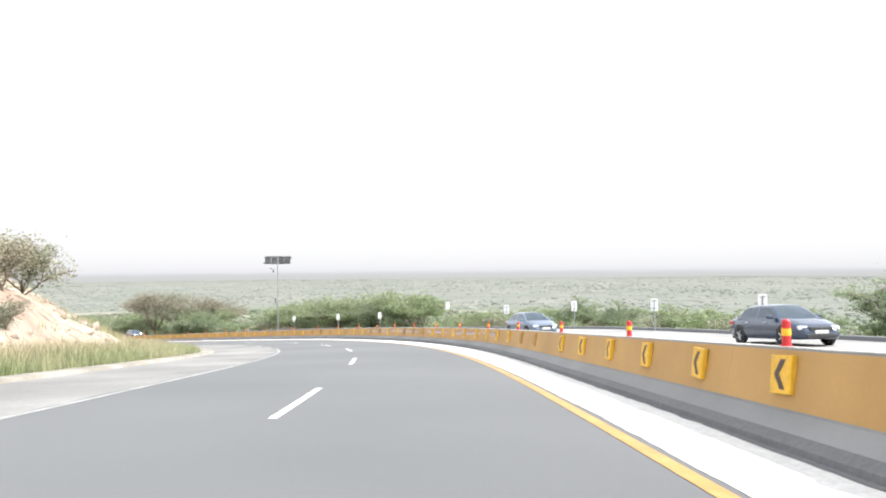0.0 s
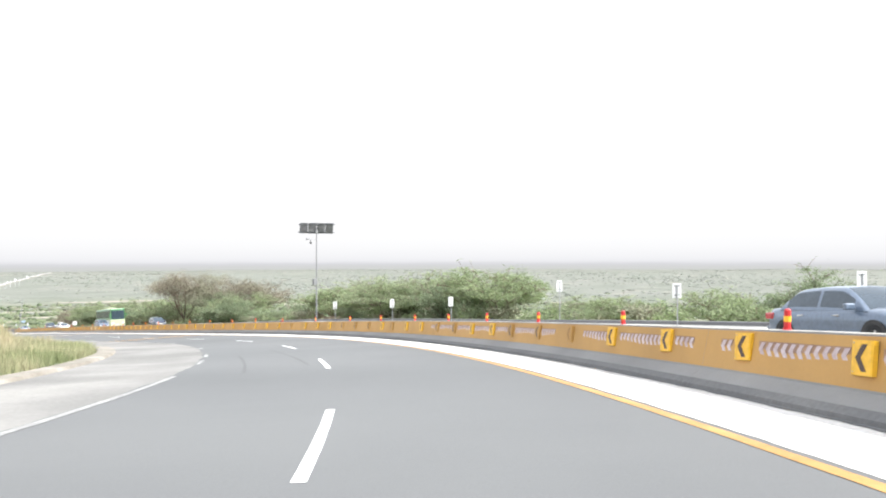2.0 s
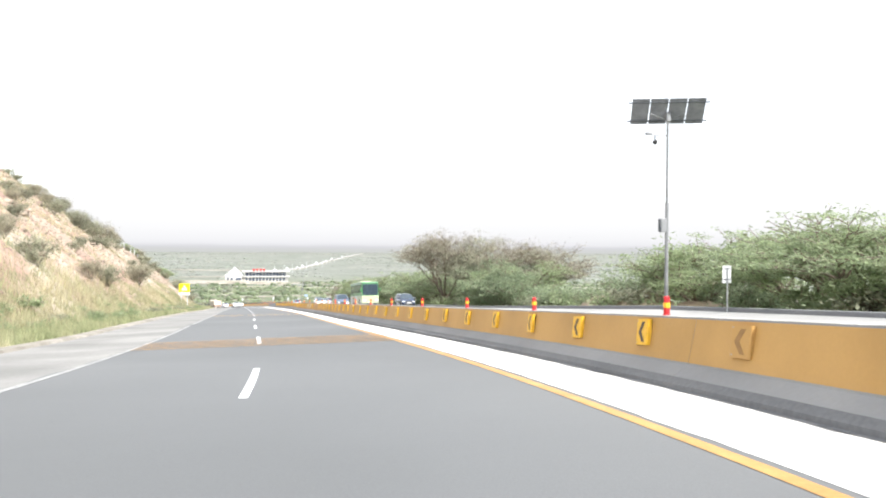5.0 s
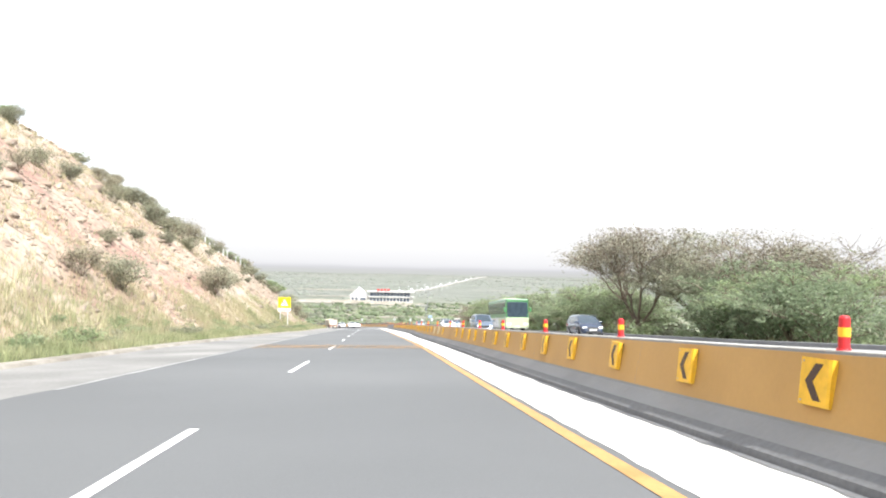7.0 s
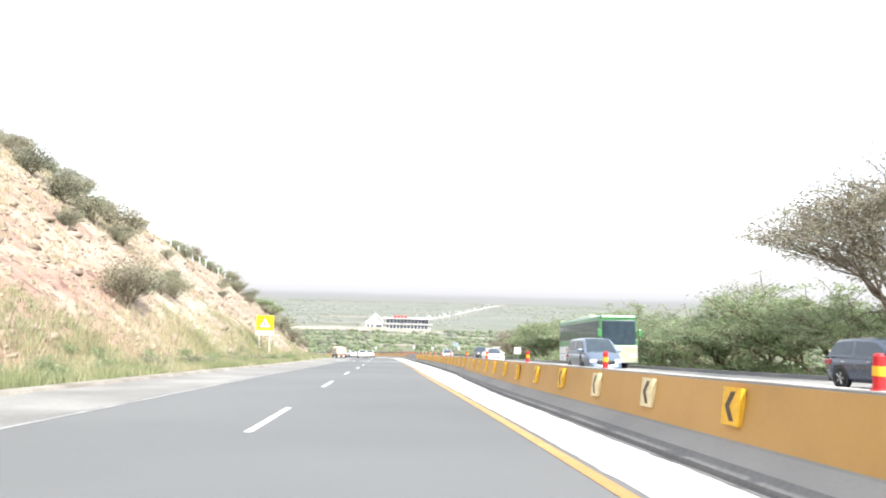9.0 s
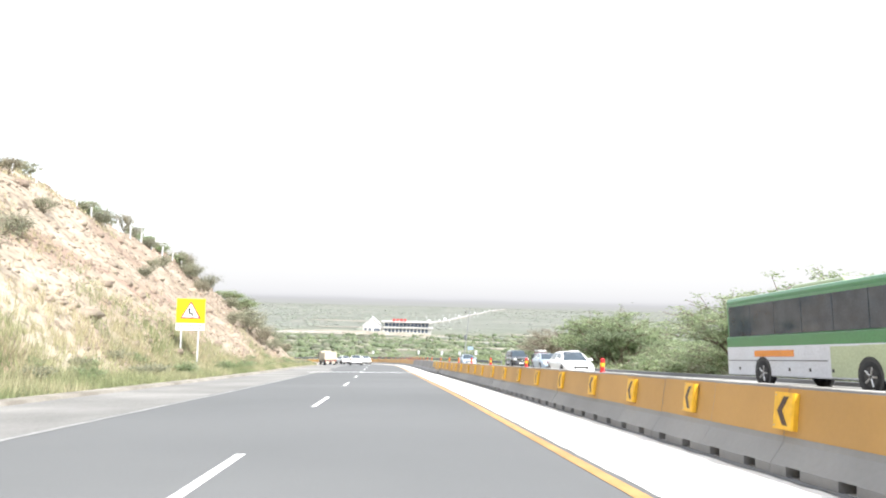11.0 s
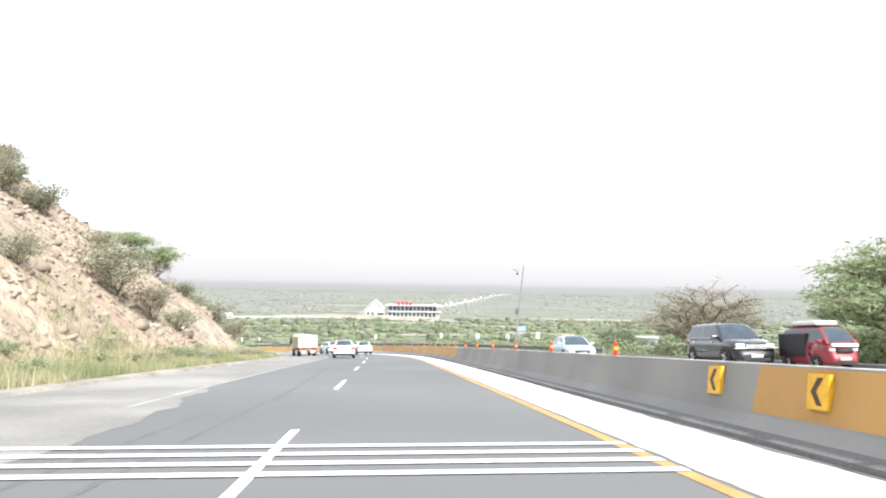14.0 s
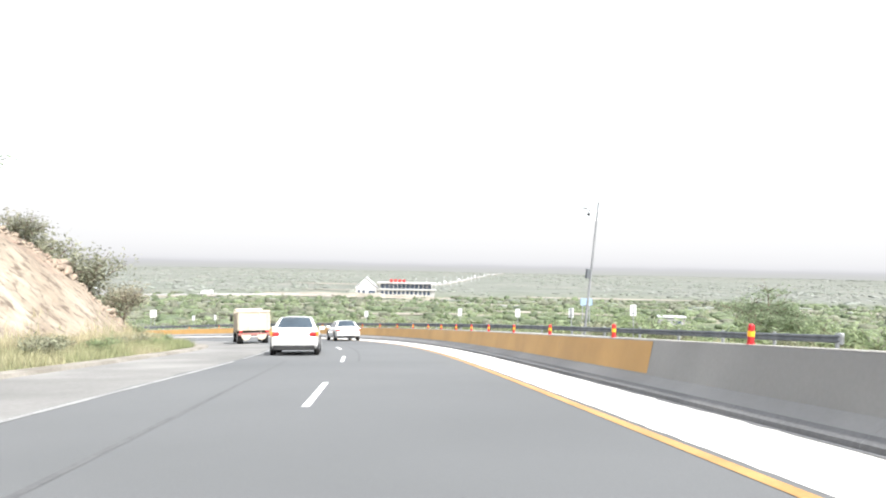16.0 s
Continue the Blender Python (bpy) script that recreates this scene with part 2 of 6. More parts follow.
def ground_material():
    """Dry grass and scrub on flat ground, red and buff broken rock on steep ground."""
    m = bpy.data.materials.new("dry_ground")
    m.use_nodes = True
    nt = m.node_tree
    nd, ln = nt.nodes, nt.links
    b = nd["Principled BSDF"]
    b.inputs["Roughness"].default_value = 0.95
    geo = nd.new("ShaderNodeNewGeometry")

    def noi(scale, detail=5.0, dist=0.0):
        n = nd.new("ShaderNodeTexNoise")
        n.inputs["Scale"].default_value, n.inputs["Detail"].default_value, n.inputs["Distortion"].default_value = scale, detail, dist
        ln.new(geo.outputs["Position"], n.inputs["Vector"])
        return n.outputs["Fac"]

    def ramp(src, stops):
        r = nd.new("ShaderNodeValToRGB")
        e = r.color_ramp.elements
        e[0].position, e[0].color = stops[0][0], (*stops[0][1], 1)
        e[1].position, e[1].color = stops[-1][0], (*stops[-1][1], 1)
        for p, c in stops[1:-1]:
            q = e.new(p)
            q.color = (*c, 1)
        ln.new(src, r.inputs["Fac"])
        return r.outputs["Color"]

    def mix(fac, a, c, mode='MIX'):
        x = nd.new("ShaderNodeMix")
        x.data_type, x.blend_type = 'RGBA', mode
        if isinstance(fac, float):
            x.inputs["Factor"].default_value = fac
        else:
            ln.new(fac, x.inputs["Factor"])
        ln.new(a, x.inputs[6])
        ln.new(c, x.inputs[7])
        return x.outputs[2]
    rock = ramp(noi(0.11, 6, 1.2), [(0.33, (0.30, 0.195, 0.155)), (0.42, (0.35, 0.27, 0.21)), (0.5, (0.39, 0.33, 0.26)), (0.64, (0.43, 0.38, 0.305))])
    chips = ramp(noi(1.7, 7, 0.6), [(0.36, (0.5, 0.46, 0.44)), (0.45, (0.93, 0.93, 0.92)), (0.62, (1.1, 1.08, 1.05))])
    rock = mix(1.0, rock, chips, 'MULTIPLY')
    # flat ground greyed and paled in colour, standing in for haze over the far plain
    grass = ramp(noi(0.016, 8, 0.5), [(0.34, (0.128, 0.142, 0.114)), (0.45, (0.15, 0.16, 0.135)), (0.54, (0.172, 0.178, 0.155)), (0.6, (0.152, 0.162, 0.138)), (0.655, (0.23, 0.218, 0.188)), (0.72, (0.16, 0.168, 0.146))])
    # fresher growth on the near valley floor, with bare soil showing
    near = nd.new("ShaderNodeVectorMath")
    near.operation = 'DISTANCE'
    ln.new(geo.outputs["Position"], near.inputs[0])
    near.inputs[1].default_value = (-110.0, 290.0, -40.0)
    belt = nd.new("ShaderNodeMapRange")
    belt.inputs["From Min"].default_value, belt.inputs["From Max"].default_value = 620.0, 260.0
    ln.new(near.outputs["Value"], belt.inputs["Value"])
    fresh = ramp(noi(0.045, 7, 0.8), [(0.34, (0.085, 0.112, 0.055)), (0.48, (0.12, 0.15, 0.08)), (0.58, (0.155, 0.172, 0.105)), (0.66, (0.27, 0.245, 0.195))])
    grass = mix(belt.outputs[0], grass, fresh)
    tuft = ramp(noi(0.6, 6), [(0.3, (0.78, 0.8, 0.77)), (0.7, (1.15, 1.13, 1.12))])
    grass = mix(1.0, grass, tuft, 'MULTIPLY')
    sep = nd.new("ShaderNodeSeparateXYZ")
    ln.new(geo.outputs["True Normal"], sep.inputs[0])
    st = nd.new("ShaderNodeMapRange")
    st.inputs["From Min"].default_value, st.inputs["From Max"].default_value = 0.965, 0.87
    ln.new(sep.outputs[2], st.inputs["Value"])
    # two outcrops of redder rock in the cut, and tan earth over its lower end
    for spot, reach, dark, pale in ((at(22, 18, 1.5), 17.0, (0.25, 0.125, 0.10), (0.34, 0.205, 0.165)), (at(163, 20, 5.0), 30.0, (0.25, 0.125, 0.10), (0.34, 0.205, 0.165)),
                                    (at(240, 22, 5.0), 62.0, (0.22, 0.17, 0.125), (0.31, 0.25, 0.19)), (at(272, 20, 4.0), 40.0, (0.23, 0.18, 0.135), (0.32, 0.265, 0.205))):
        vm = nd.new("ShaderNodeVectorMath")
        vm.operation = 'DISTANCE'
        ln.new(geo.outputs["Position"], vm.inputs[0])
        vm.inputs[1].default_value = spot
        fall = nd.new("ShaderNodeMapRange")
        fall.inputs["From Min"].default_value, fall.inputs["From Max"].default_value = reach, reach * 0.35
        fall.inputs["To Max"].default_value = 0.75
        ln.new(vm.outputs["Value"], fall.inputs["Value"])
        patch = nd.new("ShaderNodeMath")
        patch.operation = 'MULTIPLY'
        ln.new(fall.outputs[0], patch.inputs[0])
        edge = nd.new("ShaderNodeMapRange")
        edge.inputs["From Min"].default_value, edge.inputs["From Max"].default_value = 0.35, 0.58
        ln.new(noi(0.22, 6, 0.8), edge.inputs["Value"])
        ln.new(edge.outputs[0], patch.inputs[1])
        red = mix(1.0, ramp(noi(0.5, 5), [(0.35, dark), (0.65, pale)]), chips, 'MULTIPLY')
        rock = mix(patch.outputs[0], rock, red)
    out = mix(st.outputs[0], grass, rock)
    ln.new(out, b.inputs["Base Color"])
    bp = nd.new("ShaderNodeBump")
    bp.inputs["Strength"].default_value, bp.inputs["Distance"].default_value = 0.8, 0.35
    ln.new(noi(1.4, 8, 0.5), bp.inputs["Height"])
    ln.new(bp.outputs[0], b.inputs["Normal"])
    return m


GROUND = ground_material()


# ---- building helpers ----
def mesh_of(name, bm, material):
    me = bpy.data.meshes.new(name)
    bm.normal_update()
    bm.to_mesh(me)
    bm.free()
    for m in (material if isinstance(material, (list, tuple)) else [material]):
        me.materials.append(m)
    return me


def part(name, bm, material, parent=None, label="", m=None, smooth=False):
    ob = new(name, mesh_of(name, bm, material))
    if smooth:
        ob.data.polygons.foreach_set("use_smooth", [True] * len(ob.data.polygons))
    if parent is not None:
        ob.parent = parent
    if m is not None:
        ob.matrix_basis = m
    if label:
        tagged(ob, label)
    return ob


def again(name, ob, parent, m):
    """One more part on the mesh of ob."""
    o = new(name, ob.data)
    o.parent = parent
    o.matrix_basis = m
    return o


def box(bm, x0, x1, y0, y1, z0, z1, bevel=0.0):
    r = bmesh.ops.create_cube(bm, size=1.0, matrix=Matrix.Translation(((x0 + x1) / 2, (y0 + y1) / 2, (z0 + z1) / 2)) @ Matrix.Diagonal((abs(x1 - x0), abs(y1 - y0), abs(z1 - z0), 1)))
    if bevel:
        es = list({e for v in r["verts"] for e in v.link_edges})
        bmesh.ops.bevel(bm, geom=es, offset=bevel, segments=2, affect='EDGES', profile=0.5)
    return bm


def rod(bm, a, b, r0, r1=None, sides=10, caps=True):
    a, b = Vector(a), Vector(b)
    r1 = r0 if r1 is None else r1
    q = (b - a).to_track_quat('Z', 'Y').to_matrix().to_4x4()
    m = Matrix.Translation((a + b) / 2) @ q
    bmesh.ops.create_cone(bm, cap_ends=caps, segments=sides, radius1=r0, radius2=r1, depth=(b - a).length, matrix=m)
    return bm


def thing(name, label, category, group="", m=None):
    e = new(name)
    e.empty_display_size = 0.2
    if m is not None:
        e.matrix_basis = m
    return tagged(e, label, category, group)


def ribbon(name, edges, s0, s1, step, material, parent=None):
    """A strip along the road: edges are (n, h) across, or functions of s."""
    ss = np.arange(s0, s1 + step * 0.5, step)
    vs, fs = [], []
    k = len(edges)
    for s in ss:
        for n, h in edges:
            nn = n(s) if callable(n) else n
            vs.append(tuple(at(s, nn, h)))
    for i in range(len(ss) - 1):
        for j in range(k - 1):
            a = i * k + j
            fs.append((a, a + 1, a + k + 1, a + k))
    me = bpy.data.meshes.new(name)
    me.from_pydata(vs, [], fs)
    me.materials.append(material)
    me.update()
    if me.polygons[0].normal.z < 0:
        me.flip_normals()
    ob = new(name, me)
    if parent:
        ob.parent = parent
    return ob


# ---- ground ----
def ground_sheet():
    def lines(lo, hi, fine, far):
        a = list(np.arange(lo, hi, fine))
        d = fine
        x = a[-1]
        up, dn = [], []
        y = a[0]
        while x < hi + far:
            d *= 1.09
            x += d
            y -= d
            up.append(x)
            dn.append(y)
        return np.array(dn[::-1] + a + up)
    xs, ys = lines(-215, 45, 1.0, 4200), lines(-8, 300, 1.0, 4200)
    X, Y = np.meshgrid(xs, ys)
    Z = ground_height(X.ravel(), Y.ravel())
    nx, ny = len(xs), len(ys)
    Z = Z.reshape(ny, nx)
    _, N, _, _ = nearest(X.ravel(), Y.ravel())
    soft = np.clip((N.reshape(ny, nx) - 38) / 12, 0, 1)
    for _ in range(60):
        B = Z.copy()
        B[1:-1, 1:-1] = (Z[:-2, 1:-1] + Z[2:, 1:-1] + Z[1:-1, :-2] + Z[1:-1, 2:]) / 4
        Z = Z + (B - Z) * soft
    v = np.stack([X.ravel(), Y.ravel(), Z.ravel()], 1)
    i = (np.arange(ny - 1)[:, None] * nx + np.arange(nx - 1)[None]).ravel()
    q = np.stack([i, i + 1, i + nx + 1, i + nx], 1)
    me = bpy.data.meshes.new("ground")
    me.vertices.add(len(v))
    me.vertices.foreach_set("co", v.ravel())
    me.loops.add(q.size)
    me.loops.foreach_set("vertex_index", q.ravel().astype(np.int32))
    me.polygons.add(len(q))
    me.polygons.foreach_set("loop_start", np.arange(0, q.size, 4, dtype=np.int32))
    me.update(calc_edges=True)
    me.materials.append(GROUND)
    return tagged(new("ground", me), "dry scrubby valley ground with reddish cut rock slope", "ground", kind="structure")


ground_sheet()

# ---- carriageways ----
def fray(s, size):
    """An uneven edge, -1 to 1, along the road."""
    return noise.noise(Vector((s / size, 3.7, 0))) + 0.6 * noise.noise(Vector((s / size * 3.1, 9.2, 0)))


def bow(s):
    """How far the cast barrier stands nearer to the lanes than its straight line."""
    return float(np.interp(s, [17, 32, 60, 82, 112, 150, 164], [0.34, 0.0, 0.0, 0.08, 0.38, 0.38, 0.0]))


tagged(ribbon("road", [(lambda s: 7.0 + 0.10 * fray(s, 2.3), 0.0), (3.5, 0.0), (-0.5, 0.0)], S0, S1, 0.5, ASPHALT), "dark grey asphalt carriageway running downhill", "road", kind="structure")
tagged(ribbon("shoulder", [(10.25, -0.03), (9.0, -0.03), (7.0, -0.006), (6.7, -0.01)], S0, S1, 2.0, CONCRETE), "pale grey concrete hard shoulder", "shoulder", kind="structure")
tagged(ribbon("kerb", [(11.0, -0.25), (11.0, 0.02), (10.8, 0.06), (10.3, 0.05), (10.25, -0.03)], S0, S1, 2.0, KERB), "low sandy concrete gutter kerb beside the grass", "kerb", kind="structure")
tagged(ribbon("median_strip", [(lambda s: -0.085 + fray(s, 0.45) * 0.028, 0.004), (-1.0, 0.004), (-2.1, 0.0)], S0, S1, 0.22, WHITE_CONCRETE), "whitewashed concrete strip beside the median barrier", "median", kind="structure")
tagged(ribbon("opposite_road", [(-2.0, -0.01), (-2.5, 0.0), (-8.0, 0.06), (-15.4, 0.14), (-15.9, -0.4)], S0, S1, 2.0, OLD_ASPHALT), "pale worn asphalt of the opposite carriageway", "road", kind="structure")
tagged(ribbon("edge_parapet", [(-15.42, 0.11), (-15.5, 0.30), (-15.75, 0.32), (-15.8, -0.4)], S0, 264.0, 2.0, FOOT_GREY), "low dark weathered parapet along the opposite carriageway", "parapet", kind="structure")
tagged(ribbon("edge_line", [(0.145, 0.005), (-0.005, 0.005)], S0, S1, 2.0, LINE_YELLOW), "solid yellow edge line on asphalt", "road marking", kind="structure")
for _a, _b in ((S0, 45.0), (49.5, 51.5), (54.0, 56.2), (62.5, 64.0), (74.0, 112.0), (114.0, 214.0), (221.0, 262.0), (264.0, S1)):
    tagged(ribbon("shoulder_line", [(lambda s: 6.95 + 0.02 * fray(s, 0.7), 0.005), (lambda s: 6.83 + 0.02 * fray(s + 50, 0.7), 0.005)], _a, _b, 0.5, WORN_WHITE), "worn white edge line beside the shoulder", "road marking", "shoulder lines", kind="structure")
tagged(ribbon("dust_film", [(7.35, 0.004), (lambda s: 6.75 - 0.75 * max(0.0, math.sin((s - 209) / 17 * math.pi)) + 0.22 * fray(s, 2.0), 0.004)], 209.0, 226.0, 0.4, CONCRETE), "pale concrete dust spread from the shoulder over the asphalt", "dust", kind="structure")
DASH0, DASH = 9.48, 4.09


def dashes():
    for k in range(-2, 33):
        a = DASH0 + 12 * k
        if a > S0 and a + DASH < S1:
            tagged(ribbon("lane_dash", [(3.755, 0.005), (3.645, 0.005)], a, a + DASH, DASH / 3, LINE_WHITE), "white painted lane dash on dark asphalt", "road marking", "lane dashes", kind="structure")


dashes()

# ---- median barrier ----
TOE, TOP = -1.64, 0.845
CAST = -1.42
CAST_FACE = [(0.0, 0.0), (0.0, 0.055), (-0.10, 0.123), (-0.30, 0.26), (-0.42, TOP - 0.02), (-0.44, TOP), (-0.57, TOP), (-0.59, TOP - 0.02), (-0.66, 0.30), (-0.80, 0.07), (-0.80, 0.0)]
FACE = [(0.0, 0.0), (0.0, 0.07), (-0.14, 0.30), (-0.21, TOP - 0.02), (-0.23, TOP), (-0.36, TOP), (-0.38, TOP - 0.02), (-0.45, 0.30), (-0.59, 0.07), (-0.59, 0.0)]


def loft(bm, profile, s0, s1, step, n0=0.0, close=True):
    ss = np.linspace(s0, s1, max(2, int(round((s1 - s0) / step)) + 1))
    rings = [[bm.verts.new(at(s, (n0(s) if callable(n0) else n0) + n, h)) for n, h in profile] for s in ss]
    k = len(profile)
    for a, b in zip(rings[:-1], rings[1:]):
        for j in range(k - 1):
            bm.faces.new((a[j], b[j], b[j + 1], a[j + 1]))
    if close:
        bm.faces.new(rings[0])
        bm.faces.new(rings[-1][::-1])
    return bm


BLOCK_END, PAINT_END, PAINT_AGAIN = 212.0, 216.6, 251.6


def painted(s):
    return s < PAINT_END or s > PAINT_AGAIN


# dusty worn top, paled further so that sunlight on it is painted in
PALE_TOP = shade("dusty_sunlit_barrier_top", [(0.34, 0.325, 0.295), (0.44, 0.425, 0.39), (0.52, 0.505, 0.47)], size=0.8, rough=0.9, bump=0.2, fine=14.0)


def worn_top(ob, s0, s1, n0, n1, toe, lift=0.0):
    b2 = loft(bmesh.new(), [(n0, TOP - 0.008 + lift), (n0 - 0.006, TOP + 0.003 + lift), (n1, TOP + 0.003 + lift)], s0, s1, 2.0, toe, close=False)
    bmesh.ops.recalc_face_normals(b2, faces=b2.faces)
    part("worn_top", b2, PALE_TOP, ob, "pale dusty worn top with sunlight painted in")


def cast_toe(s):
    return CAST + bow(s)


def band(ob, s0, s1, side=None):
    if side is None:
        prof, toe = [(-0.312, 0.284), (-0.303, 0.285), (-0.413, TOP - 0.026), (-0.422, TOP - 0.024), (-0.424, TOP - 0.03)], cast_toe
    else:
        prof, toe = [(-0.155, 0.36), (-0.143, 0.361), (-0.205, TOP - 0.026), (-0.212, TOP - 0.024), (-0.214, TOP - 0.03)], TOE + side
    b2 = loft(bmesh.new(), prof, s0, s1, 2.0, toe, close=False)
    bmesh.ops.recalc_face_normals(b2, faces=b2.faces)
    part("painted_band", b2, BARRIER_YELLOW, ob, "ochre yellow painted upper band")


def barrier(s0, s1):
    bm = loft(bmesh.new(), CAST_FACE, s0 + 0.003, s1 - 0.003, 2.0, cast_toe)
    bmesh.ops.recalc_face_normals(bm, faces=bm.faces)
    yes = painted((s0 + s1) / 2)
    ob = tagged(part("concrete_barrier", bm, BARRIER_GREY), "smooth grey concrete median barrier" + (" with ochre painted top" if yes else ", unpainted"), "barrier", "median barrier")
    if yes:
        band(ob, s0 + 0.003, s1 - 0.003)
    worn_top(ob, s0 + 0.003, s1 - 0.003, -0.426, -0.575, cast_toe)
    foot = loft(bmesh.new(), [(0.02, -0.01), (0.006, 0.045), (0.002, 0.062), (-0.10, 0.131)], s0 + 0.003, s1 - 0.003, 2.0, lambda s: cast_toe(s) + 0.004, close=False)
    bmesh.ops.recalc_face_normals(foot, faces=foot.faces)
    part("splash_foot", foot, FOOT_GREY, ob, "dark lower foot")
    return ob


def block(s0, s1):
    """A short precast block with two drain notches at its foot."""
    bm = bmesh.new()
    L = s1 - s0
    lift = random.uniform(-0.007, 0.007)
    side = random.uniform(-0.006, 0.006)
    cuts = []
    for c in (0.25, 0.75):
        cuts += [(s0 + L * c - 0.12, 0), (s0 + L * c - 0.119, 1), (s0 + L * c + 0.119, 1), (s0 + L * c + 0.12, 0)]
    rings = []
    for s, deep in [(s0 + 0.003, 0)] + cuts + [(s1 - 0.003, 0)]:
        prof = [(-0.16 if deep else 0.0, 0.0), (-0.16 if deep else 0.0, 0.10), (-0.006, 0.101)] + FACE[2:]
        rings.append([bm.verts.new(at(s, TOE + side + n, h + (lift if h > 0.2 else 0))) for n, h in prof])
    k = len(rings[0])
    for a, b in zip(rings[:-1], rings[1:]):
        for j in range(k - 1):
            bm.faces.new((a[j], b[j], b[j + 1], a[j + 1]))
    bm.faces.new(rings[0])
    bm.faces.new(rings[-1][::-1])
    bmesh.ops.recalc_face_normals(bm, faces=bm.faces)
    ob = tagged(part("barrier_block", bm, BARRIER_GREY), "precast grey barrier block with drain notches and ochre top", "barrier", "precast barrier blocks")
    band(ob, s0 + 0.004, s1 - 0.004, side)
    for v in ob.children[0].data.vertices:
        v.co += Vector((0, 0, lift))
    worn_top(ob, s0 + 0.004, s1 - 0.004, -0.216, -0.365, TOE + side, lift)
    return ob


def barriers():
    s = S0
    while s < 162:
        barrier(s, s + 6.0)
        s += 6.0
    n = round((BLOCK_END - s) / 1.62)
    for i in range(n):
        block(s + (BLOCK_END - s) * i / n, s + (BLOCK_END - s) * (i + 1) / n)
    barrier(BLOCK_END, PAINT_END)
    for a, b, k in ((PAINT_END, PAINT_AGAIN, 6), (PAINT_AGAIN, 401.6, 25)):
        for i in range(k):
            barrier(a + (b - a) * i / k, a + (b - a) * (i + 1) / k)


barriers()
for _a, _b, _toe in ((S0, 162.0, cast_toe), (162.0, BLOCK_END, lambda s: TOE), (BLOCK_END, 400.0, cast_toe)):
    tagged(ribbon("gutter_grime", [(lambda s, toe=_toe: toe(s) + 0.10 + 0.05 * fray(s, 0.5), 0.009), (lambda s, toe=_toe: toe(s) - 0.02, 0.009)], _a, _b, 0.22, FOOT_GREY), "dark dirt along the foot of the barrier", "dirt", kind="structure")

# ---- drain slots in the median strip ----
SLOT = shade("drain_hole", [(0.08, 0.08, 0.078), (0.2, 0.2, 0.195)], size=0.15, rough=0.9, bump=0.0)


def drain_slots():
    for s in np.arange(6.0, 300.0, 14.2):
        a = float(s) + random.uniform(-1.2, 1.2)
        n = -0.36 + random.uniform(-0.08, 0.08)
        tagged(ribbon("drain_slot", [(n + 0.03, 0.004), (n - 0.03, 0.004)], a, a + 0.32, 0.16, SLOT), "small dark drain slot in the whitewashed strip", "drain", "drain slots", kind="structure")


drain_slots()

# ---- hazy distance behind the plain ----
# glowing screen; haze and pale low sky painted as a gradient by height
def hazy_distance():
    m = bpy.data.materials.new("hazy_distance")
    m.use_nodes = True
    nd, ln = m.node_tree.nodes, m.node_tree.links
    geo = nd.new("ShaderNodeNewGeometry")
    sep = nd.new("ShaderNodeSeparateXYZ")
    ln.new(geo.outputs["Position"], sep.inputs[0])
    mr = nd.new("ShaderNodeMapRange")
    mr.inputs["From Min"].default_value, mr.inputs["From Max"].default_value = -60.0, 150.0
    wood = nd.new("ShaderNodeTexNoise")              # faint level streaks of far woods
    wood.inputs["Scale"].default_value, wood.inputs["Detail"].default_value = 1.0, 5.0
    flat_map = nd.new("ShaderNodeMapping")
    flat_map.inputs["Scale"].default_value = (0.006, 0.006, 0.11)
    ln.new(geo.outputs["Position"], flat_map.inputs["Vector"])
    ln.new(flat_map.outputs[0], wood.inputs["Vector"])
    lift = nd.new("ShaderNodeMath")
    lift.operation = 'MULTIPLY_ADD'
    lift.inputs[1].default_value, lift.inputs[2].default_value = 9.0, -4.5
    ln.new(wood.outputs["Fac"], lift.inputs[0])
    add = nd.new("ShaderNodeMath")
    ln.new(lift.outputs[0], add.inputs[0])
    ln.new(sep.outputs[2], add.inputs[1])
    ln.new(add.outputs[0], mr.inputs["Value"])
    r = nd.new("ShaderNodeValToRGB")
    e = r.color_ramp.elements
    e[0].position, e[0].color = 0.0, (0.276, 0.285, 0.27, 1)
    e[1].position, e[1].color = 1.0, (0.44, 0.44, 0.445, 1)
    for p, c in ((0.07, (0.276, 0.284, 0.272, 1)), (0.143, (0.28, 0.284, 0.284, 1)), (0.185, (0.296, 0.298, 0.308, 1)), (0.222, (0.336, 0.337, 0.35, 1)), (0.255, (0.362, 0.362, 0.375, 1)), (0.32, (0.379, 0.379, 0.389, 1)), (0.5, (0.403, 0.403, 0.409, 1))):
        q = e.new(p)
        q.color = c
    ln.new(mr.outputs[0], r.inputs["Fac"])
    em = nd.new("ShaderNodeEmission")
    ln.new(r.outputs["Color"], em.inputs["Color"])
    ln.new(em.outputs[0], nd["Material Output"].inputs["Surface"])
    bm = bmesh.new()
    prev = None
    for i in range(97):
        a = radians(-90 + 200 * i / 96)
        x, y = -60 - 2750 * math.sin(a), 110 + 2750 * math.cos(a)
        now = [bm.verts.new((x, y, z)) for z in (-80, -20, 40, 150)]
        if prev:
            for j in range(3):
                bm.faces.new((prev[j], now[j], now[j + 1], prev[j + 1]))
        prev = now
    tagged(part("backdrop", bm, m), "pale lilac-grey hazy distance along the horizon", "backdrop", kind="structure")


hazy_distance()

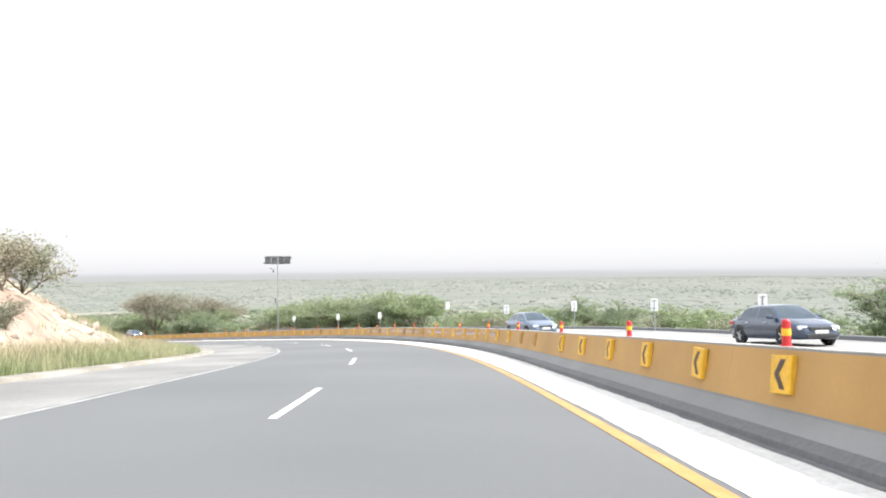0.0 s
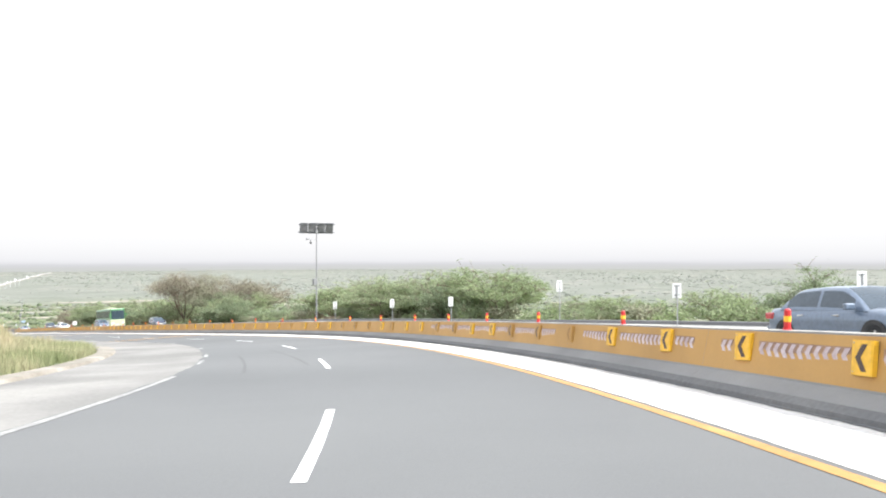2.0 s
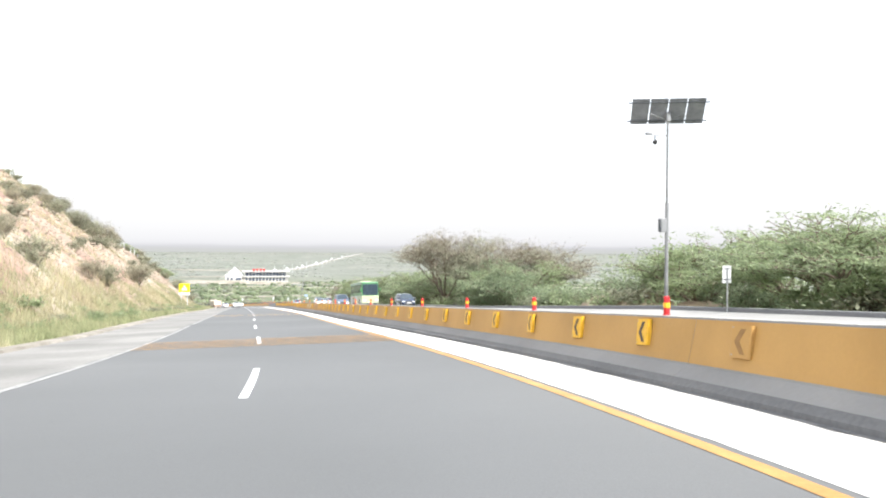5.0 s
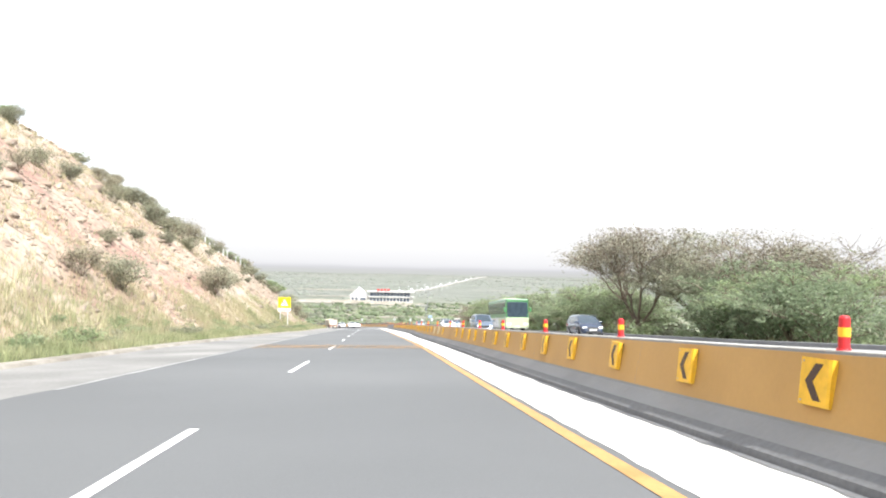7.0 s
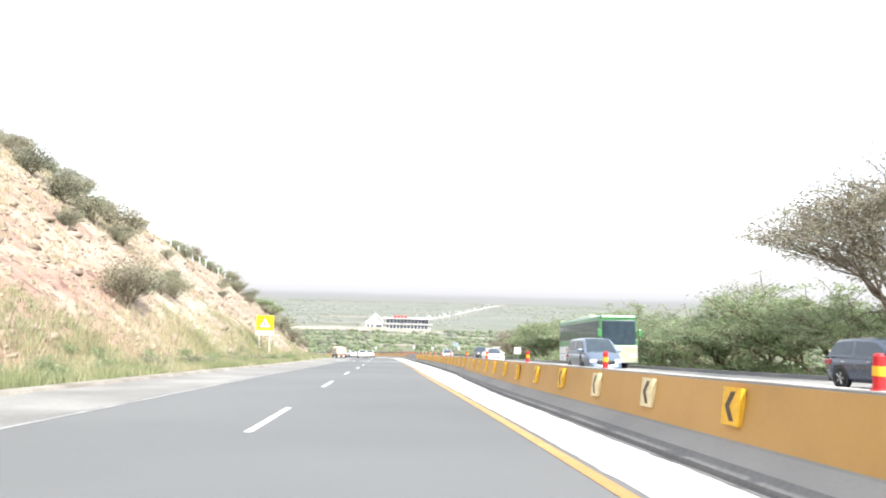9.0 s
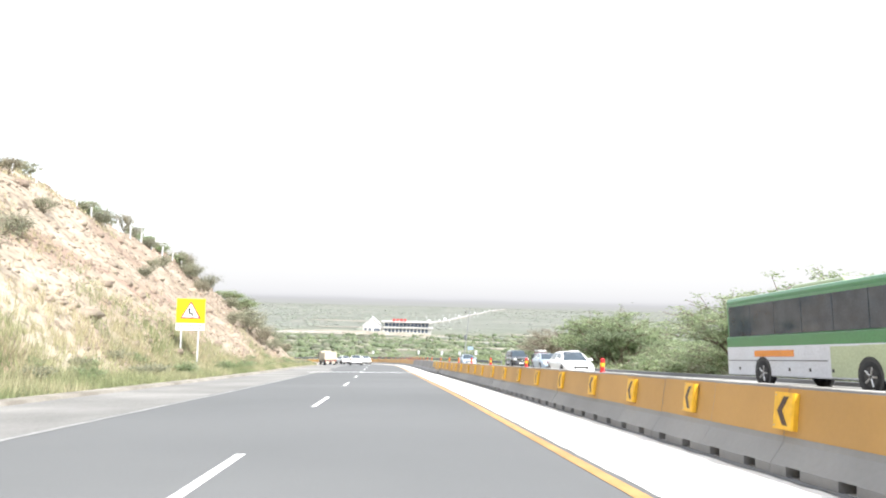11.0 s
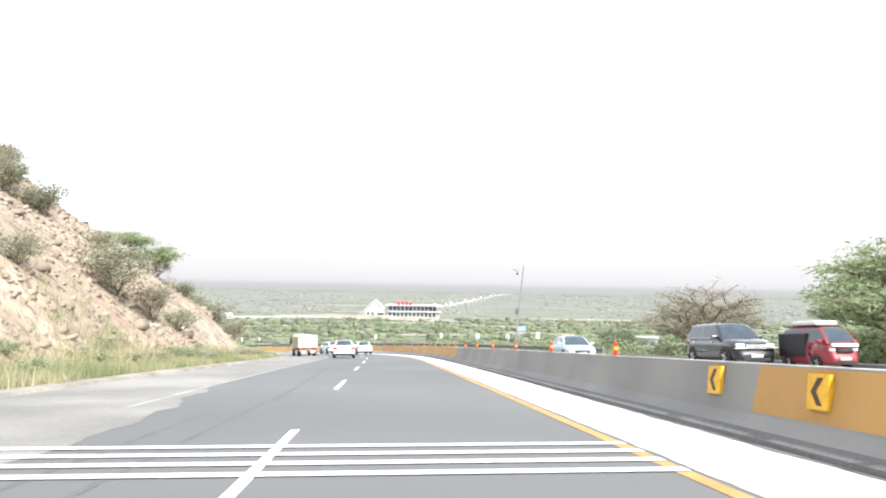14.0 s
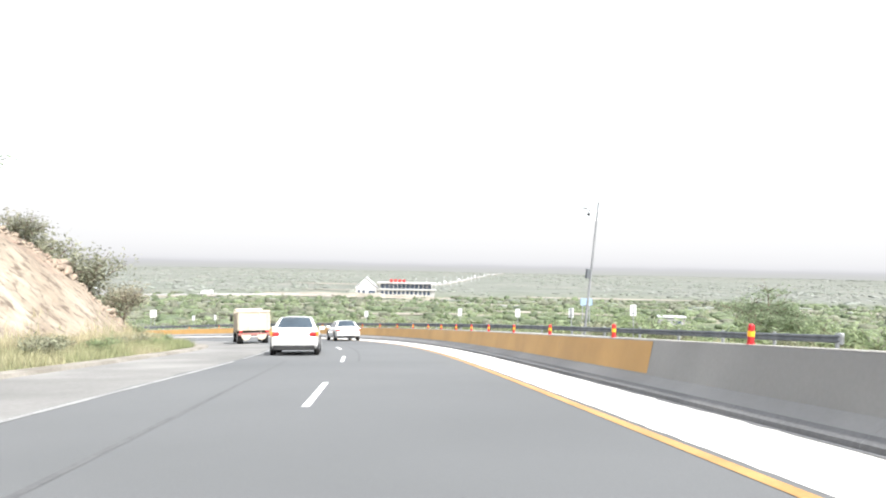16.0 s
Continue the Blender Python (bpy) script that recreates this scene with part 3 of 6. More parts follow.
# ---- vehicle materials ----
GLASS = shade("tinted_glass", [(0.03, 0.045, 0.06), (0.045, 0.065, 0.085)], size=0.6, rough=0.06, bump=0.0, coords="obj")
GLASS.node_tree.nodes["Principled BSDF"].inputs["Specular IOR Level"].default_value = 0.65
RUBBER = shade("tyre_rubber", [(0.012, 0.012, 0.012), (0.025, 0.025, 0.025)], size=0.2, rough=0.85, bump=0.2, coords="obj")
BLACK_PLASTIC = shade("black_plastic", [(0.015, 0.015, 0.016), (0.03, 0.03, 0.03)], size=0.3, rough=0.55, bump=0.1, coords="obj")
ALLOY = paint("alloy_wheel", (0.5, 0.5, 0.5), 0.3, 0.9)
CHROME = paint("chrome_trim", (0.75, 0.75, 0.75), 0.15, 1.0)
RED_LENS = paint("red_lamp_lens", (0.42, 0.03, 0.03), 0.15, coat=0.6)
AMBER_LENS = paint("amber_lamp_lens", (0.75, 0.25, 0.03), 0.15, coat=0.6)
CLEAR_LENS = paint("clear_lamp_lens", (0.72, 0.74, 0.75), 0.12, coat=0.6)
PLATE = paint("plain_number_plate", (0.7, 0.7, 0.66), 0.5)
CAR_WHITE = paint("white_car_paint", (0.78, 0.78, 0.77), 0.25, coat=0.6)
CAR_NAVY = paint("dark_blue_car_paint", (0.025, 0.04, 0.075), 0.25, coat=0.7)
CAR_BLACK = paint("black_car_paint", (0.012, 0.013, 0.018), 0.22, coat=0.8)
CAR_SILVER = paint("silver_blue_car_paint", (0.33, 0.40, 0.48), 0.28, 0.25, coat=0.6)
CAR_GREY = paint("blue_grey_car_paint", (0.12, 0.16, 0.22), 0.28, 0.2, coat=0.6)
CAR_RED = paint("red_van_paint", (0.27, 0.03, 0.04), 0.4, coat=0.3)
FADED_RED = paint("faded_red_paint", (0.34, 0.14, 0.12), 0.5)
TRUCK_CREAM = paint("cream_truck_paint", (0.50, 0.44, 0.35), 0.5)
BUS_GREEN = paint("green_bus_paint", (0.06, 0.22, 0.08), 0.35, coat=0.4)
BUS_LIME = paint("lime_bus_paint", (0.42, 0.48, 0.30), 0.35, coat=0.4)
BUS_WHITE = paint("pale_grey_bus_paint", (0.60, 0.62, 0.66), 0.35, coat=0.4)


# ---- road markings across the lanes ----
def cross_bars():
    for i in range(6):
        s = 130.7 + 0.68 * i
        tagged(ribbon("rumble_bar", [(6.85, 0.012), (0.05, 0.012)], s, s + 0.16, 0.16, LINE_YELLOW), "yellow rumble bar across both lanes", "road marking", "yellow rumble bars", kind="structure")
        s = 92.6 + 0.68 * i
        tagged(ribbon("rumble_bar", [(6.85, 0.012), (0.05, 0.012)], s, s + 0.16, 0.16, LINE_YELLOW), "worn yellow rumble bar across both lanes", "road marking", "worn rumble bars", kind="structure")
    for i in range(4):
        s = 214.3 + 0.55 * i
        tagged(ribbon("rumble_bar", [(7.6, 0.012), (0.0, 0.012)], s, s + 0.2, 0.2, LINE_WHITE), "white rumble bar across both lanes", "road marking", "white rumble bars", kind="structure")


cross_bars()
SKID = shade("tyre_mark", [(0.092, 0.094, 0.095), (0.114, 0.117, 0.118)], size=0.6, rough=0.9, bump=0.1, spread=(0.3, 0.62))
for _s0, _s1, _n0, _n1 in ((47.0, 57.0, 4.1, 4.65), (45.0, 54.0, 5.5, 5.9), (222, 262, 4.6, 5.4), (205, 226, 4.9, 4.7), (206, 220, 5.6, 5.3), (262, 290, 3.2, 3.0)):
    def _mid(s, a=_s0, b=_s1, p=_n0, q=_n1):
        return p + (q - p) * (s - a) / (b - a)
    tagged(ribbon("skid_mark", [(lambda s: _mid(s) + 0.04, 0.003), (lambda s: _mid(s) - 0.04, 0.003)], _s0, _s1, 1.5, SKID), "dark tyre skid mark on the asphalt", "skid mark", "skid marks", kind="structure")

# ---- things on the median barrier ----
BOARD_YELLOW = paint("reflective_yellow", (0.74, 0.42, 0.03), 0.4)
OVER_BROWN = paint("dull_brown_overpaint", (0.27, 0.145, 0.045), 0.6)
BLEACHED = paint("bleached_yellow", (0.72, 0.62, 0.38), 0.4)
ARROW_BLACK = paint("black_arrow_sheet", (0.05, 0.025, 0.02), 0.4)
BOLLARD_RED = paint("red_bollard_plastic", (0.55, 0.02, 0.025), 0.45)
BOLLARD_BAND = paint("yellow_reflective_band", (0.85, 0.45, 0.03), 0.35)
MURAL = shade("faded_lilac_paint", [(0.38, 0.30, 0.31), (0.55, 0.48, 0.5)], size=0.25, rough=0.8, bump=0.1, spread=(0.3, 0.6))
MURAL_BACK = shade("faded_brown_paint", [(0.24, 0.15, 0.11), (0.33, 0.21, 0.13)], size=0.3, rough=0.8, bump=0.1)
STEEL = shade("galvanised_steel", [(0.30, 0.31, 0.32), (0.45, 0.46, 0.47)], size=0.4, rough=0.45, bump=0.05, metal=0.6, coords="obj")
DARK_STEEL = shade("weathered_steel", [(0.10, 0.11, 0.12), (0.17, 0.18, 0.19)], size=0.5, rough=0.6, bump=0.1, metal=0.4, coords="obj")
PLATE_GREY = shade("pale_sign_back", [(0.50, 0.51, 0.52), (0.64, 0.65, 0.65)], size=0.5, rough=0.5, bump=0.05, coords="obj")
POLE_WHITE = shade("white_pole_paint", [(0.17, 0.175, 0.18), (0.25, 0.255, 0.26)], size=0.8, rough=0.5, bump=0.05, coords="obj")
LEAN = math.degrees(math.atan2(0.055, 0.45))


def face_pose(s, h):
    """On the barrier's face: +y out towards our lanes, x along, z up."""
    if 162 < s < BLOCK_END:
        n = TOE - 0.14 - 0.07 * (h - 0.30) / (TOP - 0.30)
    else:
        n = cast_toe(s) - 0.30 - 0.12 * (h - 0.26) / (TOP - 0.26)
    psi = float(np.interp(s, _f, ROAD_PSI))
    g = float(np.interp(s, _f, _g))
    # x axis against our travel, so that the arrow points ahead
    return Matrix.Translation(at(s, n, h)) @ Matrix.Rotation(psi + math.pi / 2, 4, 'Z') @ Matrix.Rotation(-math.atan(g), 4, 'Y') @ Matrix.Rotation(radians(LEAN), 4, 'X')


def chevron_arrow(w, h, t, y):
    """A '<' of bars as a flat prism, pointing to +x, lying at depth y."""
    bm = bmesh.new()
    tip, back = w / 2, -w / 2
    pts = [(back, h / 2), (back + t, h / 2), (tip, 0), (back + t, -h / 2), (back, -h / 2), (tip - t, 0)]
    lo = [bm.verts.new((x, y, z)) for x, z in pts]
    hi = [bm.verts.new((x, y + 0.004, z)) for x, z in pts]
    for q in ((0, 1, 2, 5), (5, 2, 3, 4)):
        bm.faces.new([hi[i] for i in q])
    for i in range(6):
        bm.faces.new((lo[i], lo[(i + 1) % 6], hi[(i + 1) % 6], hi[i]))
    bmesh.ops.recalc_face_normals(bm, faces=bm.faces)
    return bm


def chevron_board(over=False, faded=False, dull=False):
    o = thing("chevron_board", "ochre-painted chevron board with a dark arrow on the barrier" if dull else "sun-bleached pale chevron board with a dark arrow on the barrier" if faded else "yellow chevron board with a dark arrow, fixed to the barrier" if not over else "chevron board painted over in ochre on the barrier", "road sign", "ochre boards" if dull else "bleached boards" if faded else "chevron boards" if not over else "painted-over boards")
    w, h, d = 0.36, 0.36, 0.05
    bm = bmesh.new()
    prof = [(-w / 2, 0.0), (-w / 2, d), (-w / 2 + 0.02, d + 0.012), (w / 2 - 0.02, d + 0.012), (w / 2, d), (w / 2, 0.0)]
    lo = [bm.verts.new((x, y, -h / 2)) for x, y in prof]
    hi = [bm.verts.new((x, y, h / 2)) for x, y in prof]
    for i in range(5):
        bm.faces.new((lo[i], lo[i + 1], hi[i + 1], hi[i]))
    bm.faces.new(hi)
    bm.faces.new(lo[::-1])
    bmesh.ops.recalc_face_normals(bm, faces=bm.faces)
    part("board", bm, BARRIER_YELLOW if over or dull else BLEACHED if faded else BOARD_YELLOW, o)
    part("arrow", chevron_arrow(0.2, 0.28, 0.092, d + 0.010), OVER_BROWN if over else ARROW_BLACK, o, "dark arrow pointing ahead" if not over else "")
    for z in (-0.15, 0.15):
        part("bolt", rod(bmesh.new(), (w / 2 - 0.05, d + 0.005, z), (w / 2 - 0.05, d + 0.018, z), 0.008, sides=6), STEEL, o)
    return o


def board_places():
    """Along the barrier, run by run: first, last and number of boards."""
    runs = ((0.9, 5.5, 3), (7.75, 18.1, 6), (21.84, 33.1, 6), (35.6, 44.9, 5), (47.1, 49.3, 2), (51.0, 61.2, 6), (63.3, 63.3, 1), (64.7, 77.4, 7), (79.95, 114.1, 16), (116.15, 120.4, 3), (122.3, 126.7, 3), (128.4, 132.6, 3), (138.56, 175.05, 17), (177.6, 188.2, 5), (191.02, 195.95, 3), (199.1, 204.0, 3), (206.9, 212.15, 3), (215.3, 217.62, 2))
    return [float(v) for a, b, k in runs for v in np.linspace(a, b, k)]


def chevrons():
    ss = board_places()
    good, bad, pale, dim = chevron_board(), chevron_board(True), chevron_board(False, True), chevron_board(dull=True)
    first = {id(good): True, id(bad): True, id(pale): True, id(dim): True}
    for s in ss:
        s = float(s)
        if s > 255:
            continue
        over = 20.5 < s < 25 or 44 < s < 46 or 63 < s < 64 or 79 < s < 80.5
        src = bad if over else pale if 140 < s < 144 else dim if 46.5 < s < 50 or 54.5 < s < 58 or 66 < s < 72 else good
        m = face_pose(s, 0.60 + random.uniform(-0.012, 0.012)) @ Matrix.Rotation(radians(random.gauss(0, 1.6)), 4, 'Y') @ Matrix.Rotation(radians(random.gauss(0, 2.0)), 4, 'Z')
        if first[id(src)]:
            src.matrix_basis = m
            first[id(src)] = False
        else:
            copy_thing(src, m)


chevrons()


def mural():
    """Rows of small faded arrows painted on the barrier between the boards."""
    rows = {}
    for a in np.arange(29.2, 58.0, 0.16):
        if min(abs(a - b) for b in board_places()) < 0.28 or 38.6 < a < 39.3 or 44.2 < a < 45.9:
            continue
        rows.setdefault(int(a // 6), []).append(float(a))
    for key, ss in rows.items():
        bm = bmesh.new()
        for s in ss:
            h = chevron_arrow(0.15, 0.17, 0.085, 0.006)
            bmesh.ops.transform(h, matrix=face_pose(s, 0.60), verts=h.verts)
            me = bpy.data.meshes.new("tmp")
            h.to_mesh(me)
            h.free()
            bm.from_mesh(me)
            bpy.data.meshes.remove(me)
        back = bmesh.new()
        for s in ss:
            h = box(bmesh.new(), -0.082, 0.082, 0.0, 0.0045, -0.10, 0.10)
            bmesh.ops.transform(h, matrix=face_pose(s, 0.60), verts=h.verts)
            me = bpy.data.meshes.new("tmp")
            h.to_mesh(me)
            h.free()
            back.from_mesh(me)
            bpy.data.meshes.remove(me)
        tagged(part("painted_stripe", back, MURAL_BACK), "faded brown stripe painted behind the arrows", "road marking", "painted stripes", kind="structure")
        tagged(part("painted_arrows", bm, MURAL), "row of faded lilac arrows painted on the barrier", "road marking", "painted arrows", kind="structure")


mural()


def bollard():
    o = thing("delineator_bollard", "small red plastic bollard with a yellow band on the barrier top", "bollard", "barrier bollards")
    part("post", rod(bmesh.new(), (0, 0, 0.01), (0, 0, 0.245), 0.042, 0.040, 16), BOLLARD_RED, o)
    part("cap", rod(bmesh.new(), (0, 0, 0.245), (0, 0, 0.262), 0.040, 0.026, 16), BOLLARD_RED, o)
    part("foot", rod(bmesh.new(), (0, 0, 0.0), (0, 0, 0.018), 0.056, 0.05, 16), BOLLARD_RED, o)
    part("reflective_band", rod(bmesh.new(), (0, 0, 0.105), (0, 0, 0.175), 0.0452, 0.0452, 16, caps=True), BOLLARD_BAND, o, "yellow reflective band")
    return o


def bollards():
    ss = [2.9, 8.0, 13.3, 18.9, 25.4, 31.3, 37.2, 42.4, 47.5, 52, 56.2, 60.5, 65.4, 70.2, 76, 81.9, 87.05, 91.95, 97.1, 102.3, 107.2, 112.1, 116.8, 122.0, 126.7, 131.5, 136.7, 143.2, 149.5, 158, 166, 174.9, 182.5, 189.7, 195.8, 201.5, 207.0, 213.3, 222.3, 227.8, 233.1, 238.4, 243.5, 248.6, 253.9, 259.1, 263.8, 268.2, 271.7, 275.1, 278.6, 281.7, 285.3, 289, 293, 297, 301, 306, 311, 316, 322, 328, 334]
    first = bollard()
    for i, s in enumerate(ss):
        m = stand(s, TOE - 0.295 if 162 < s < BLOCK_END else cast_toe(s) - 0.505, TOP + (0.003 if painted(s) else -0.001)) @ Matrix.Rotation(radians(random.gauss(0, 1.5)), 4, 'X')
        if i == 0:
            first.matrix_basis = m
        else:
            copy_thing(first, m)


bollards()


# ---- signs and poles beside the opposite carriageway ----
def delineator_sign():
    o = thing("roadside_sign", "pale sign plate seen from behind on a thin steel post", "road sign", "roadside sign plates")
    part("post", rod(bmesh.new(), (0, 0, -1.2), (0, 0, 2.0), 0.035, 0.03, 10), STEEL, o)
    part("plate", box(bmesh.new(), -0.24, 0.24, 0.034, 0.045, 1.35, 2.08, 0.004), PLATE_GREY, o, "pale grey aluminium plate")
    for z in (1.5, 1.95):
        part("bracket", box(bmesh.new(), -0.16, 0.16, 0.018, 0.036, z - 0.02, z + 0.02, 0.004), DARK_STEEL, o)
    return o


def roadside_signs():
    spots = [(24, -15.4, 0), (32.4, -15.2, 0), (41.4, -15.2, 0), (50.4, -15.2, 0.1), (59.7, -15.2, 0.1), (69.4, -15.6, 0.75), (80.6, -15.2, 0), (88.6, -15.0, 0), (99.2, -15.2, 0), (283.3, -16.2, 0.15), (290.3, -16.2, 0), (297.2, -16.2, 0), (305.5, -16.2, 0.1), (320.3, -16.2, 0), (345.6, -16.2, 0), (349.4, -16.4, 0)]
    first = delineator_sign()
    for i, (s, n, up) in enumerate(spots):
        m = stand(s, n, up, random.uniform(-12, 12))
        if i:
            copy_thing(first, m)
        else:
            first.matrix_basis = m


roadside_signs()
PV = shade("solar_panel_back", [(0.20, 0.205, 0.22), (0.28, 0.285, 0.30)], size=0.5, rough=0.4, bump=0.0, coords="obj")
PV_FRONT = shade("solar_cells", [(0.01, 0.014, 0.035), (0.02, 0.026, 0.06)], size=0.2, rough=0.1, bump=0.0, coords="obj")


def camera_arm(o, z, side=-1):
    arm = part("arm", rod(bmesh.new(), (0, 0, z), (side * 0.95, 0, z - 0.02), 0.03, 0.025, 8), POLE_WHITE, o)
    bm = rod(bmesh.new(), (side * 0.72, 0, z - 0.02), (side * 0.72, 0, z - 0.3), 0.03, 0.03, 8)
    bmesh.ops.create_uvsphere(bm, u_segments=14, v_segments=8, radius=0.13, matrix=Matrix.Translation((side * 0.72, 0, z - 0.36)))
    part("dome_camera", bm, BLACK_PLASTIC, arm, "dark dome camera")
    bm = box(bmesh.new(), side * 0.9, side * 1.25, -0.08, 0.08, z - 0.02, z + 0.12, 0.02)
    part("box_camera", bm, POLE_WHITE, arm, "white box camera")
    bm = rod(bmesh.new(), (side * 0.55, 0, z), (side * 0.55, 0, z + 0.22), 0.02, 0.02, 8)
    part("antenna", bm, POLE_WHITE, arm)


def solar_pole():
    o = thing("solar_camera_pole", "tall grey pole with four solar panels and a camera arm", "pole", m=stand(106.2, -16.7, 0.0, 0))
    part("pole", rod(bmesh.new(), (0, 0, -0.8), (0, 0, 10.2), 0.105, 0.06, 14), POLE_WHITE, o)
    part("base", box(bmesh.new(), -0.45, 0.45, -0.45, 0.45, -0.9, 0.12, 0.03), CONCRETE, o, "square concrete footing")
    part("control_box", box(bmesh.new(), -0.40, -0.10, -0.16, 0.12, 4.05, 4.75, 0.02), POLE_WHITE, o, "white control cabinet")
    part("box_cover", box(bmesh.new(), -0.44, -0.36, -0.12, 0.1, 4.1, 4.72, 0.015), DARK_STEEL, o)
    frame_m = Matrix.Translation((0, 0, 10.25)) @ Matrix.Rotation(radians(-22), 4, 'Z') @ Matrix.Rotation(radians(-47), 4, 'X')
    for i in range(4):
        x0 = -1.82 + i * 0.92
        bm = box(bmesh.new(), x0, x0 + 0.87, -0.76, 0.76, -0.018, 0.012, 0.006)
        pn = part("solar_panel", bm, PV, o, "grey backed solar panel", m=frame_m)
        part("cells", box(bmesh.new(), x0 + 0.03, x0 + 0.84, -0.73, 0.73, 0.0125, 0.016), PV_FRONT, pn)
        for y in (-0.3, 0.25):
            part("cell_joint", box(bmesh.new(), x0 + 0.02, x0 + 0.85, y - 0.01, y + 0.01, -0.024, -0.017), POLE_WHITE, pn)
    for y in (-0.55, 0.55):
        part("panel_rail", box(bmesh.new(), -2.0, 2.0, y - 0.03, y + 0.03, -0.08, -0.02, 0.006), DARK_STEEL, o, m=frame_m)
    for sx in (-1, 1):
        part("strut", rod(bmesh.new(), (0, 0, 9.75), (sx * 1.2, -0.1, 10.1), 0.025, 0.025, 8), POLE_WHITE, o)
    part("head", box(bmesh.new(), -0.12, 0.12, -0.12, 0.12, 9.7, 10.2, 0.03), POLE_WHITE, o)
    camera_arm(o, 9.0)
    return o


def leaning_pole():
    m = stand(288.8, -16.25, 0.0) @ Matrix.Rotation(radians(6.0), 4, 'Y')
    o = thing("camera_pole", "leaning grey steel pole with a camera arm", "pole", m=m)
    part("pole", rod(bmesh.new(), (0, 0, -1.0), (0, 0, 10.0), 0.11, 0.07, 14), POLE_WHITE, o)
    part("base", box(bmesh.new(), -0.4, 0.4, -0.4, 0.4, -1.2, 0.08, 0.03), CONCRETE, o)
    part("control_box", box(bmesh.new(), -0.38, -0.08, -0.15, 0.15, 4.25, 4.95, 0.02), DARK_STEEL, o, "dark control cabinet")
    camera_arm(o, 9.35)
    return o


solar_pole()
leaning_pole()
SIGN_YELLOW = paint("fluorescent_yellow_sheet", (0.80, 0.66, 0.01), 0.4)
SIGN_WHITE = paint("white_sign_sheet", (0.78, 0.78, 0.78), 0.4)
SIGN_RED = paint("red_sign_border", (0.50, 0.02, 0.03), 0.4)
SIGN_BLACK = paint("black_sign_ink", (0.02, 0.02, 0.02), 0.5)
SIGN_BLUE = paint("blue_sign_sheet", (0.28, 0.37, 0.52), 0.4)


def flat(points, y0, y1):
    """A flat prism in the xz plane from an outline."""
    bm = bmesh.new()
    a = [bm.verts.new((x, y0, z)) for x, z in points]
    b = [bm.verts.new((x, y1, z)) for x, z in points]
    bm.faces.new(a)
    bm.faces.new(b[::-1])
    for i in range(len(points)):
        j = (i + 1) % len(points)
        bm.faces.new((a[i], b[i], b[j], a[j]))
    bmesh.ops.recalc_face_normals(bm, faces=bm.faces)
    return bm


def bend_sign():
    m = stand(208.8, 14.4, 0.0, 2)
    o = thing("warning_sign", "yellow double-bend warning sign with white plate on two posts", "road sign", m=m)
    w = 0.88
    part("board", box(bmesh.new(), -w, w, -0.02, 0.02, 3.12, 4.66, 0.01), SIGN_YELLOW, o, "fluorescent yellow board")
    part("lower_plate", box(bmesh.new(), -w, w, -0.022, 0.02, 2.66, 3.10, 0.01), SIGN_WHITE, o, "white lettered plate")
    def tri(r, zc):
        return [(r * math.cos(a), zc + r * math.sin(a)) for a in (math.pi / 2, math.pi * 7 / 6, math.pi * 11 / 6)]
    t = part("triangle_border", flat(tri(0.76, 3.78), -0.03, -0.021), SIGN_RED, o, "red triangular border")
    part("triangle_field", flat(tri(0.60, 3.78), -0.035, -0.029), SIGN_WHITE, t)
    bm = bmesh.new()
    for x0, x1, z0, z1 in ((0.06, 0.15, 3.52, 3.74), (-0.13, 0.15, 3.68, 3.78), (-0.13, -0.04, 3.68, 3.95)):
        box(bm, x0, x1, -0.042, -0.034, z0, z1)
    head = flat([(-0.19, 3.92), (0.02, 3.92), (-0.085, 4.1)], -0.042, -0.034)
    me = bpy.data.meshes.new("tmp")
    head.to_mesh(me)
    head.free()
    bm.from_mesh(me)
    bpy.data.meshes.remove(me)
    part("bend_symbol", bm, SIGN_BLACK, t, "black double-bend symbol")
    for z in (2.97, 2.80):
        x = -0.72
        while x < 0.68:
            k = random.uniform(0.05, 0.11)
            part("text_bar", box(bmesh.new(), x, x + k, -0.028, -0.021, z - 0.045, z + 0.045), SIGN_BLACK, o)
            x += k + random.uniform(0.03, 0.07)
    for x in (-0.55, 0.5):
        part("post", rod(bmesh.new(), (x, 0.06, -1.0), (x, 0.06, 4.5), 0.05, 0.05, 12), PLATE_GREY, o)
    return o


bend_sign()


def guide_sign(s, n, w, h, z, mat, label, posts=(-0.3, 0.3)):
    o = thing("guide_sign", label, "road sign", m=stand(s, n, 0.0, 0))
    part("board", box(bmesh.new(), -w / 2, w / 2, -0.02, 0.02, z, z + h, 0.01), mat, o)
    for x in [w * k for k in posts]:
        part("post", rod(bmesh.new(), (x, 0.05, -2.0), (x, 0.05, z + h - 0.05), 0.05, 0.05, 10), STEEL, o)
    return o


guide_sign(357, -17.4, 1.3, 1.1, 2.0, SIGN_WHITE, "white guide sign on two steel posts by the bend")
guide_sign(229.9, -16.0, 0.95, 0.9, 1.0, PLATE_GREY, "square pale sign board on a single steel post", (0.05,))
guide_sign(293.4, -20.0, 1.15, 0.6, 2.3, SIGN_BLUE, "small blue and white information board on posts")


